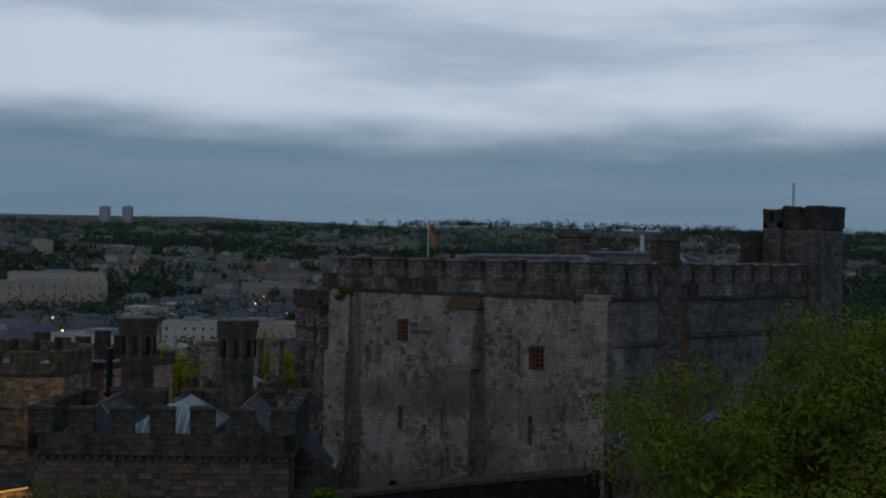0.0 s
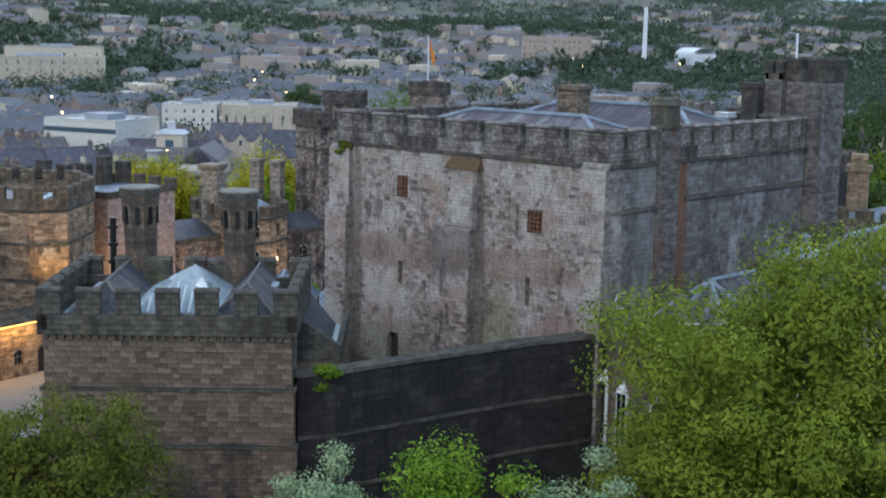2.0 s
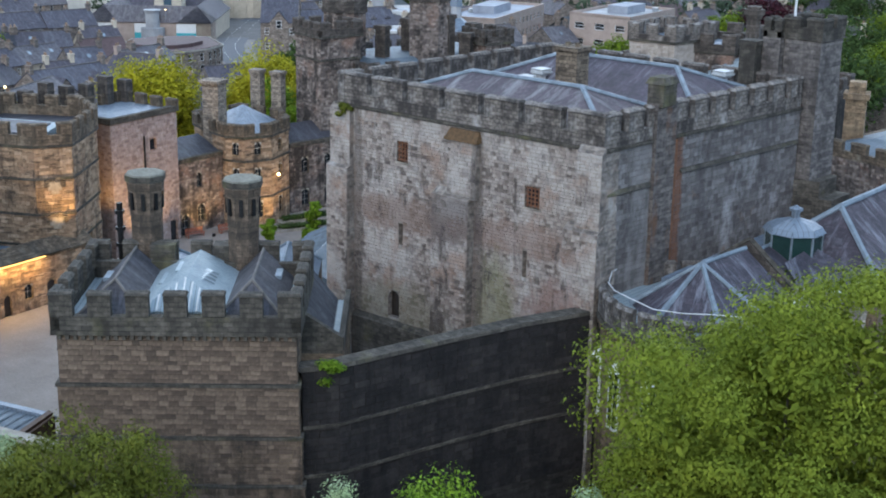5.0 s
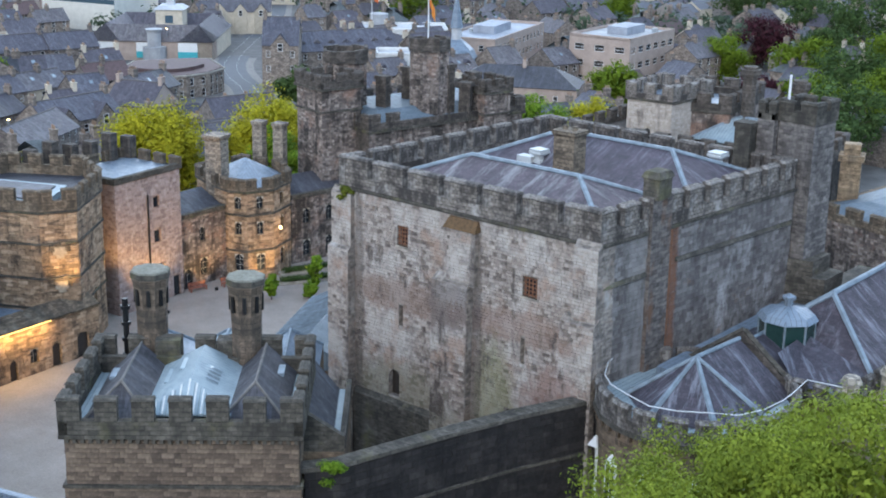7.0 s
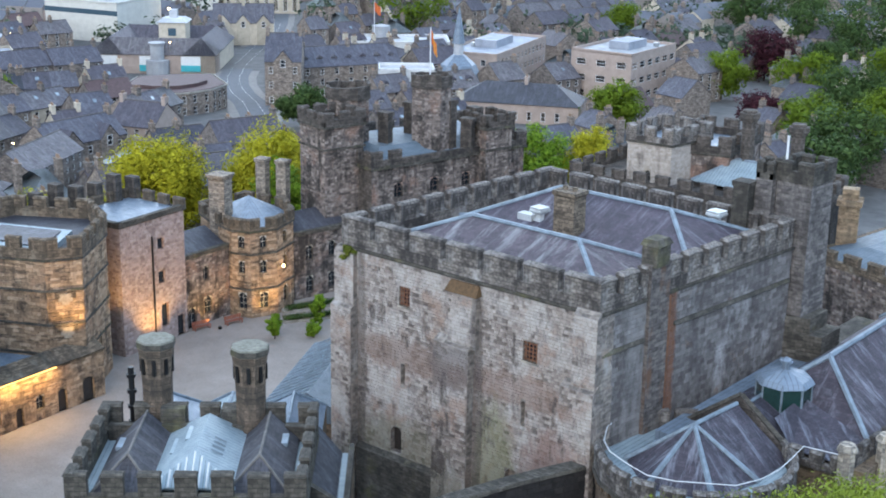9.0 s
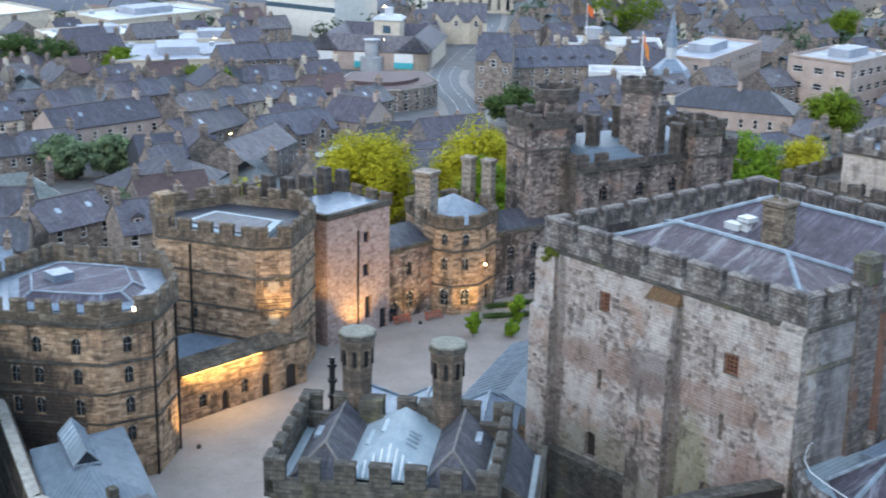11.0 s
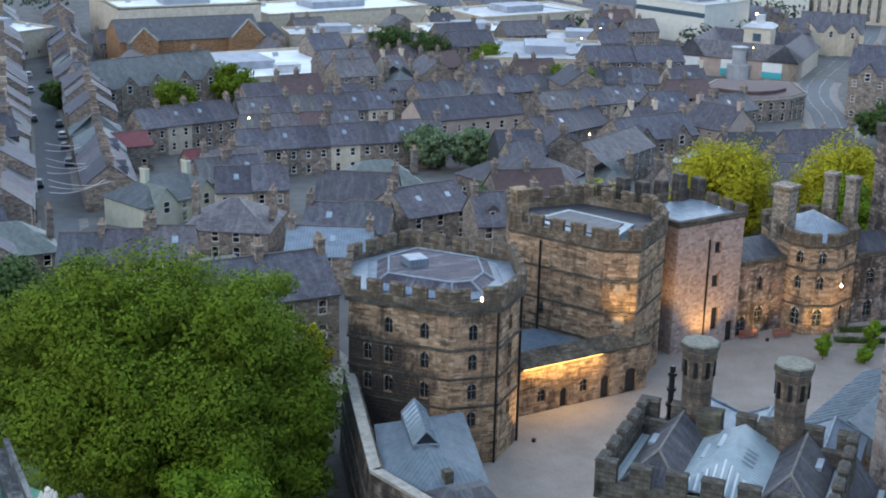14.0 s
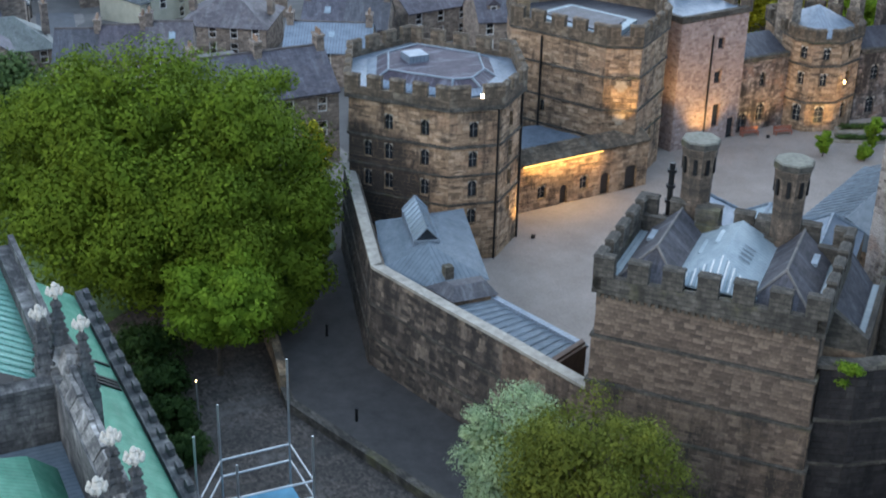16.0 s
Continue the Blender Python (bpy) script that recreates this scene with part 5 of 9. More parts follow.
# ---- low range along the court ----
def build_low_range():
    r = thing("low_range", "low tawny stone range with lit eaves and arched doors", "castle range", (0, 0, 0))
    a, b = (-58.0, -13.0), (-59.2, 2.4)
    g = Geo()
    d = (Vector(b) - Vector(a)).length
    hs = [(2.6, -4.3, 0.95, 1.35), (5.2, -5.3, 0.85, 2.0), (7.6, -4.2, 0.95, 1.4), (10.2, -5.3, 1.05, 2.3), (13.4, -5.3, 1.4, 2.5)]
    f = pierced(g, a, b, -9, -0.45, hs, 0.3)
    part("wall", g, TOWER_STONE, r)
    facing(r, f, d, -5.3, -0.7, hs, TOWER_STONE, 77)
    for u, z, w, h in hs:
        if z > -5:
            lancet(r, f, u, z, w, h, 0.3)
        else:
            dr = part("door", Geo().poly([f(u - w / 2, z, 0.25), f(u + w / 2, z, 0.25), f(u + w / 2, z + h, 0.25), f(u - w / 2, z + h, 0.25)]), DOOR_WOOD, r, "dark arched oak door")
            hd = Geo()
            for s in (-1, 1):
                ring = [f(u + s * w / 2, z + h, 0.02)] + [f(u + s * w / 2 * math.cos(k * math.pi / 10), z + h - 0.6 + 0.6 * math.sin(k * math.pi / 10), 0.02) for k in range(6)]
                hd.poly(ring if s < 0 else ring[::-1])
            part("arch_head", hd, TOWER_STONE, dr)
    # wide stone-flag coping on top, strip light beneath it
    n = 12
    for i in range(n):
        u0, u1 = d * i / n + 0.03, d * (i + 1) / n - 0.03
        g = Geo()
        A, B, C, D2 = f(u0, -0.4, -0.35), f(u1, -0.4, -0.35), f(u1, 0.5, 1.6), f(u0, 0.5, 1.6)
        up = Vector((0, 0, 0.14))
        g.poly([Vector(p) + up for p in (A, B, C, D2)]).poly([D2, C, B, A]).poly([A, B, Vector(B) + up, Vector(A) + up])
        part("roof_flag", g, TOWER_PARAPET, r, "mossy stone roof flag" if i == 0 else "")
    part("strip_light", Geo().prism([f(0.3, 0, -0.2)[:2], f(9.6, 0, -0.2)[:2], f(9.6, 0, -0.1)[:2], f(0.3, 0, -0.1)[:2]], -0.55, -0.46), STRIP_GLOW, r, "warm strip light under the eaves")
    part("rear_roof", Geo().prism([f(0.0, 0, 1.6)[:2], f(d - 4.5, 0, 1.6)[:2], f(d - 6, 0, 9)[:2], f(0.0, 0, 10)[:2]], -5, -0.6), LEAD, r, "blue-grey lead roof behind")


build_low_range()


# ---- lit polygonal gate tower and the pink tower ----
def polygon_tower(name, label, outline, z_base, z_top, mats, holes, sill=0.8, merlon=1.6, courses=(), roof=LEAD, arch=True, crest=None, plain_sides=(), glazing=None):
    t = thing(name, label, "tower", (0, 0, 0))
    n = len(outline)
    for i in range(n):
        g = Geo()
        f = pierced(g, outline[i], outline[(i + 1) % n], z_base, z_top, holes.get(i, []), 0.3)
        part("wall", g, mats, t)
        if mats.name in FACED and seen_side(outline[i], outline[(i + 1) % n]):
            facing(t, f, (Vector(outline[i]) - Vector(outline[(i + 1) % n])).length, max(z_base, -5.4), z_top - 0.15, holes.get(i, []), mats, 80 + i + int(z_top * 3))
        for u, z, w, h in holes.get(i, []):
            if arch:
                lancet(t, f, u, z, w, h, 0.3, frame_mat=glazing)
            else:
                part("window", Geo().poly([f(u - w / 2, z, 0.26), f(u + w / 2, z, 0.26), f(u + w / 2, z + h, 0.26), f(u - w / 2, z + h, 0.26)]), GLASS_DARK, t)
    for z in courses:
        string_course(t, outline, z, 0.22, 0.15)
    p = grown(outline, 0.2)
    string_course(t, outline, z_top - 0.1, 0.25, 0.22, name="cornice")
    for i in range(n):
        L = (Vector(p[(i + 1) % n]) - Vector(p[i])).length
        if i in plain_sides:
            fa, fl = line_at(p[i], p[(i + 1) % n])
            part("coping", Geo().prism([fa(0, 0)[:2], fa(fl, 0)[:2], fa(fl, 0, 0.6)[:2], fa(0, 0, 0.6)[:2]], z_top + 0.1, z_top + 0.5), crest or PARAPET, t)
            continue
        battlement(t, p[i], p[(i + 1) % n], z_top, z_top + sill, z_top + sill + 1.1, 0.5, max(1, round(L / 2.2)), 1.35, 0.85, mats=crest or TOWER_PARAPET)
    part("roof_deck", Geo().poly([(x, y, z_top + 0.1) for x, y in outline]), roof, t, "flat roof behind the battlements")
    return t


GATE = [(-61.2, -2.2), (-59.6, 0.8), (-64.4, 7.2), (-70.0, 9.5), (-77.0, 5.0), (-78.0, -4.0), (-71.0, -7.3)]
g_tower = polygon_tower("gate_tower", "tawny polygonal gate tower lit by warm floodlight", GATE, -9, 9.2, TOWER_STONE,
                        {1: [(2.8, -5.2, 1.1, 2.4), (4.6, -1.4, 0.7, 1.5)], 6: [(4.0, 1.0, 0.6, 1.2)]}, courses=(6.0, 2.6, -0.4), sill=1.1, roof=DARK_SLATE)
part("roof_light", Geo().prism([(-63.4, -2.4), (-63.0, 0.4), (-66.0, 4.4), (-73.5, 1.0), (-71.8, -4.6)], 9.3, 9.9), PALE_LEAD, g_tower, "low white rooflight curb")
part("roof_cover", Geo().prism(grown([(-63.4, -2.4), (-63.0, 0.4), (-66.0, 4.4), (-73.5, 1.0), (-71.8, -4.6)], -0.9), 9.9, 10.05), DARK_SLATE, g_tower)
part("drainpipe", Geo().tube((-67.6, -5.75, -0.6), (-67.6, -5.75, 8.9), 0.11, 6), IRON, g_tower)
ARMS_STONE = plain("worn_carved_stone", (0.42, 0.34, 0.25), 0.9, 0, 0.4, 3.0)
# carved coats of arms on the lit face
for zz in (5.0, 1.6):
    fa, fl = line_at(GATE[0], GATE[1])
    for du, dz, w, h in ((0, 0, 1.3, 0.8), (-0.75, 0.35, 0.5, 0.6), (0.75, 0.3, 0.5, 0.6), (-0.3, 0.8, 0.4, 0.35), (0.35, 0.8, 0.4, 0.45), (0, -0.35, 0.7, 0.35)):
        u0, u1 = fl / 2 + du - w / 2, fl / 2 + du + w / 2
        part("carved_stone", Geo().prism([fa(u0, 0, -0.2)[:2], fa(u1, 0, -0.2)[:2], fa(u1, 0, 0.05)[:2], fa(u0, 0, 0.05)[:2]], zz + dz, zz + dz + h), TOWER_PARAPET if du else ARMS_STONE, g_tower)
part("turret", Geo().box(-72.6, -6.6, 9.2, -71.2, -5.2, 12.9).box(-72.8, -6.8, 12.9, -71.0, -5.0, 13.3), TOWER_STONE, g_tower, "small square stone turret")
PINK = [(-65.8, 9.9), (-67.0, 19.4), (-75.0, 18.6), (-74.0, 8.6)]
p_tower = polygon_tower("pink_tower", "square pinkish sandstone tower warmly lit at its foot", PINK, -9, 9.0, PINK_STONE,
                        {0: [(5.9, 5.3, 0.9, 1.2), (5.9, 1.4, 1.0, 1.4), (6.2, -3.6, 1.0, 2.6), (8.6, -5.3, 1.1, 2.3)]}, sill=0.1, arch=False, plain_sides=(0, 3))
part("drainpipe", Geo().tube((-66.2, 14.4, -5.3), (-66.2, 14.4, 7.0), 0.1, 6), IRON, p_tower)
for i in range(6):
    part("chimney", Geo().box(-0.7, -0.5, 8.6, 0.7, 0.5, 11.5 + 0.6 * (i % 3 == 1)), GATE_STONE, p_tower, "blackened roof stack", at=(-76.0 + i * 0.3, 7.0 + i * 2.3, 0), turn=10)


# ---- half-octagon lodge and its wings ----
STACK_PALE = stone("streaked_pale_stack", (0.4, 0.34, 0.28), (0.3, 0.25, 0.2), (0.16, 0.13, 0.11), 0.5, 0.3, dark=(0.07, 0.06, 0.053), dark_at=(0.54, 0.66), dark_amt=0.9)
LODGE_FRAME = plain("cream_window_frame", (0.55, 0.52, 0.45), 0.7, 0, 0.2)


def build_lodge():
    o = [(-70.8, 27.0), (-67.2, 26.4), (-65.0, 27.2), (-63.9, 30.2), (-65.3, 34.2), (-69.0, 36.6), (-75.0, 35.5), (-75.0, 28.5)]
    hs = {i: [(u, -4.3, 1.1, 2.0), (u, 0.0, 0.8, 1.5), (u, 3.0, 0.8, 1.4)] for i, u in ((1, 1.2), (2, 1.6), (3, 2.1))}
    t = polygon_tower("lodge_tower", "half-octagonal brown stone lodge with lead roof", o, -9, 5.0, TOWER_STONE, hs, courses=(2.2, -2.0), sill=0.4, glazing=LODGE_FRAME)
    g = Geo()
    apex = (-70.0, 31.6, 7.6)
    q = grown(o, -0.6)
    for i in range(len(q)):
        g.poly([(*q[i], 5.3), (*q[(i + 1) % len(q)], 5.3), apex])
    part("roof", g, LEAD, t, "faceted lead roof")
    for x, y, z, s in ((-70.3, 27.6, 10.9, 1.05), (-73.6, 37.2, 10.6, 0.68), (-71.3, 38.4, 10.5, 0.68)):
        st = part("chimney", Geo().box(-s, -s * 0.8, 0, s, s * 0.8, z - 0.6), STACK_PALE, t, "pale square stone chimney stack", at=(x, y, 0), turn=15)
        part("chimney_cap", Geo().loft(ngon(4, s * 1.35, turn=math.pi / 4), z - 0.6, ngon(4, s * 1.6, turn=math.pi / 4), z - 0.25).prism(ngon(4, s * 1.6, turn=math.pi / 4), z - 0.25, z), STACK_PALE, st)
    # wings either side
    for nm, a, b, zt, hs in (("lodge_wing", (-67.6, 19.5), (-67.9, 26.6), 2.8, [(3.4, -0.2, 0.8, 1.6), (1.2, -5.3, 1.1, 2.3), (3.6, -4.2, 1.1, 2.0)]),
                             ("gate_wing", (-65.9, 34.9), (-64.0, 46.0), 2.6, [(2.2, -4.6, 1.1, 2.0), (5.5, -4.6, 1.1, 2.0), (5.5, -0.6, 1.0, 1.8), (2.2, -0.6, 1.0, 1.8)])):
        w = thing(nm, "brown stone wing with dark slate roof", "castle wing", (0, 0, 0))
        g = Geo()
        f = pierced(g, a, b, -9, zt, hs, 0.3)
        part("wall", g, GATE_STONE, w)
        L = (Vector(b) - Vector(a)).length
        facing(w, f, L, -5.4, zt, hs, GATE_STONE, int(L * 10))
        for u, z, ww, h in hs:
            lancet(w, f, u, z, ww, h, 0.3)
        part("coping", Geo().prism([f(0, 0, -0.15)[:2], f(L, 0, -0.15)[:2], f(L, 0, 0.5)[:2], f(0, 0, 0.5)[:2]], zt, zt + 0.5), PARAPET, w)
        part("roof", Geo().poly([f(0, zt + 0.3, 0.5), f(L, zt + 0.3, 0.5), f(L, zt + 1.9, 4), f(0, zt + 1.9, 4)]).poly([f(0, zt + 1.9, 4), f(L, zt + 1.9, 4), f(L, zt - 1, 8), f(0, zt - 1, 8)]), DARK_SLATE, w)
        part("side_wall", Geo().prism([f(0, 0, 0.5)[:2], f(L, 0, 0.5)[:2], f(L, 0, 8)[:2], f(0, 0, 8)[:2]], -9, zt), GATE_STONE, w)


build_lodge()


# ---- great gatehouse with flag ----
def build_gatehouse():
    t = thing("gatehouse", "blackened twin-towered gatehouse with lead roof and flag", "gatehouse", (0, 0, 0))
    o = [(-62.8, 45.0), (-57.5, 68.5), (-71.5, 73.0), (-78.0, 49.0)]
    g = Geo()
    f = pierced(g, o[0], o[1], -9, 9.6, [(u, z, 1.3, 1.8) for u in (4.0, 9.5, 14.5, 20.0) for z in (5.6, 1.0)], 0.35)
    part("wall", g, GATE_STONE, t)
    facing(t, f, (Vector(o[0]) - Vector(o[1])).length, -4, 9.4, [(u, z, 1.3, 1.8) for u in (4.0, 9.5, 14.5, 20.0) for z in (5.6, 1.0)], GATE_STONE, 19)
    for u in (4.0, 9.5, 14.5, 20.0):
        for z in (5.6, 1.0):
            lancet(t, f, u, z, 1.3, 1.8, 0.35, frame_mat=PINK_STONE)
    for i in (1, 2, 3):
        g = Geo()
        pierced(g, o[i], o[(i + 1) % 4], -9, 9.6, [])
        part("wall", g, GATE_STONE, t)
    string_course(t, o, 9.4, 0.4, 0.3)
    for i in range(4):
        battlement(t, grown(o, 0.25)[i], grown(o, 0.25)[(i + 1) % 4], 9.8, 10.5, 11.6, 0.5, (9, 6, 9, 6)[i], 1.6, 1.0, mats=GATE_STONE, skip=(2, 3, 4, 5, 6) if i == 0 else ())
    part("roof_deck", Geo().poly([(x, y, 9.9) for x, y in o]), OLD_LEAD, t)
    part("roof", Geo().loft(grown(o, -1.0), 10.0, grown(o, -3.5), 11.3), OLD_LEAD, t, "low blue-grey lead roof")
    for x, y, r, z in ((-71.3, 49.8, 2.7, 18.6), (-63.9, 57.2, 2.5, 20.0), (-75.0, 52.0, 3.0, 15.0)):
        q = ngon(8, r * 1.02, x, y, radians(22))
        tw = part("turret", Geo().prism(q, -9, z - 1.6), GATE_STONE, t, "square blackened turret")
        for i in range(8):
            if seen_side(q[i], q[(i + 1) % 8]):
                fa, fl = line_at(q[i], q[(i + 1) % 8])
                facing(tw, fa, fl, 8.0, z - 1.65, [], GATE_STONE, int(z * 11) + i)
            battlement(tw, grown(q, 0.2)[i], grown(q, 0.2)[(i + 1) % 8], z - 1.6, z - 0.8, z + random.uniform(-0.5, 0.1), 0.4, 1, 1.0, 0.9, mats=GATE_STONE, cap=False)
        string_course(tw, q, z - 1.9, 0.3, 0.25, mats=GATE_STONE, name="corbel_table")
    for x, y, z in ((-66.6, 51.6, 15.2), (-62.0, 58.6, 16.4), (-61.4, 63.0, 15.0), (-68.0, 58.0, 15.4), (-60.0, 59.8, 14.2)):
        st = part("chimney", Geo().box(-0.75, -0.55, 9.5, 0.75, 0.55, z - 0.5), GATE_STONE, t, "tall blackened chimney stack", at=(x, y, 0), turn=random.uniform(-8, 20))
        part("chimney_cap", Geo().box(-0.9, -0.7, z - 0.5, 0.9, 0.7, z), GATE_STONE, st)
    # square corner towers at the ends of the front
    for x, y, s, z in ((-68.9, 44.4, 2.8, 16.4), (-59.4, 63.4, 2.1, 14.6)):
        q = [(x + s * 1.414 * math.cos(math.radians(77 + a)), y + s * 1.414 * math.sin(math.radians(77 + a))) for a in (-135, -45, 45, 135)]
        tw = part("corner_tower", Geo().prism(q, -9, z - 1.7), GATE_STONE, t, "square blackened corner tower")
        for i in (0, 1, 2, 3):
            if seen_side(q[i], q[(i + 1) % 4]):
                fa, fl = line_at(q[i], q[(i + 1) % 4])
                facing(tw, fa, fl, -4, z - 1.75, [], GATE_STONE, int(z * 9) + i)
        string_course(tw, q, z - 4.6, 0.25, 0.18)
        gq = grown(q, 0.25)
        string_course(tw, q, z - 1.9, 0.3, 0.3, name="cornice")
        for i in range(4):
            battlement(tw, gq[i], gq[(i + 1) % 4], z - 1.6, z - 0.9, z, 0.45, 3, 1.2, 0.7, mats=GATE_STONE)
    p = (-65.0, 58.2)
    pole = part("flagpole", Geo().tube((*p, 10), (*p, 25.2), 0.13, 8, r2=0.07), WHITE_METAL, t, "white flagpole")
    fl = Geo()
    for i in range(8):
        a, b = i * 0.2, (i + 1) * 0.2
        w = lambda s: 0.12 * math.sin(s * 5)
        fl.poly([(a * 0.5, w(a), -a * 1.1), (b * 0.5, w(b), -b * 1.1), (b * 0.5 + 0.1, w(b) + 0.05, -b * 1.1 - 1.7), (a * 0.5 + 0.05, w(a) + 0.05, -a * 1.1 - 1.7)], i % 2)
    part("flag", fl, [FLAG_CLOTH, plain("golden_cloth", (0.7, 0.32, 0.04), 0.8, 0, 0.3, 5)], pole, "limp orange and red flag", at=(p[0] + 0.1, p[1], 24.9))


build_gatehouse()


# ---- towers behind the keep ----
def build_rear():
    polygon_tower("white_tower", "pale cleaned stone tower with blackened battlements", [(-30.6, 51.0), (-25.5, 51.6), (-24.5, 58.0), (-30.8, 58.5)], -9, 17.3, PALE_STONE, {0: [(2.5, 12.5, 0.7, 1.8)]}, sill=0.7, crest=KEEP_PARAPET)
    polygon_tower("dark_tower", "blackened stone tower with lead roof", [(-26.5, 54.5), (-21.0, 56.0), (-22.5, 66.0), (-29.5, 65.0)], -9, 16.2, GATE_STONE, {0: [(2.5, 12, 0.8, 1.5)]}, sill=0.9, crest=GATE_STONE)
    w = thing("rear_range", "soot-dark stone range with low lead roof", "castle range", (0, 0, 0))
    o = [(-36.0, 48.0), (-8.5, 50.0), (-10.5, 63.0), (-36.5, 60.0)]
    part("wall", Geo().prism(o, -9, 13.0), GATE_STONE, w)
    for i in range(4):
        battlement(w, o[i], o[(i + 1) % 4], 13.0, 13.6, 14.6, 0.5, (11, 5, 11, 5)[i], 1.5, 1.0, mats=GATE_STONE)
    roof_part(w, hip_roof(-24.0, 53.5, -13.0, 60.5, 13.6, 15.8, "x"), PALE_LEAD, LEAD_ROLL, "pale blue lead roof")
    for x, y, z in ((-19.8, 57.6, 21.2), (-15.2, 60.0, 20.0)):
        s = part("chimney", Geo().prism(ngon(8, 0.75), 13, z - 1.4), GATE_STONE, w, "tall ornate chimney stack", at=(x, y, 0))
        part("chimney_cap", Geo().loft(ngon(8, 0.75), z - 1.4, ngon(8, 1.15), z - 0.8).prism(ngon(8, 1.15), z - 0.8, z - 0.3).prism(ngon(8, 0.8), z - 0.3, z), GATE_STONE, s)
    # far right low range with lead roof and a square chimney
    r = thing("east_range", "low stone range with pale lead roof and chimney", "castle range", (0, 0, 0))
    o = [(-9.5, 50.0), (14.0, 44.0), (18.0, 62.0), (-7.0, 68.0)]
    part("wall", Geo().prism(o, -9, 9.0), TOWER_PARAPET, r)
    fa, fl = line_at(o[0], o[1])
    facing(r, fa, fl, 2.0, 8.9, [], GATE_STONE, 91)
    battlement(r, o[0], o[1], 9.0, 9.6, 10.5, 0.5, 9, 1.6, 1.0, mats=TOWER_PARAPET)
    battlement(r, o[1], o[2], 9.0, 9.6, 10.5, 0.5, 7, 1.6, 1.0, mats=TOWER_PARAPET)
    part("roof", Geo().loft(grown(o, -0.6), 9.0, grown(o, -5.0), 10.2), OLD_LEAD, r, "low blue-grey lead roof")
    s = part("chimney", Geo().box(-1.0, -0.9, 6, 1.0, 0.9, 13.2), TOWER_STONE, r, "square stone chimney", at=(-7.6, 57.2, 0), turn=20)
    part("chimney_cap", Geo().box(-1.25, -1.15, 13.2, 1.25, 1.15, 13.8).box(-0.8, -0.7, 13.8, 0.8, 0.7, 14.9), TOWER_STONE, s)


build_rear()


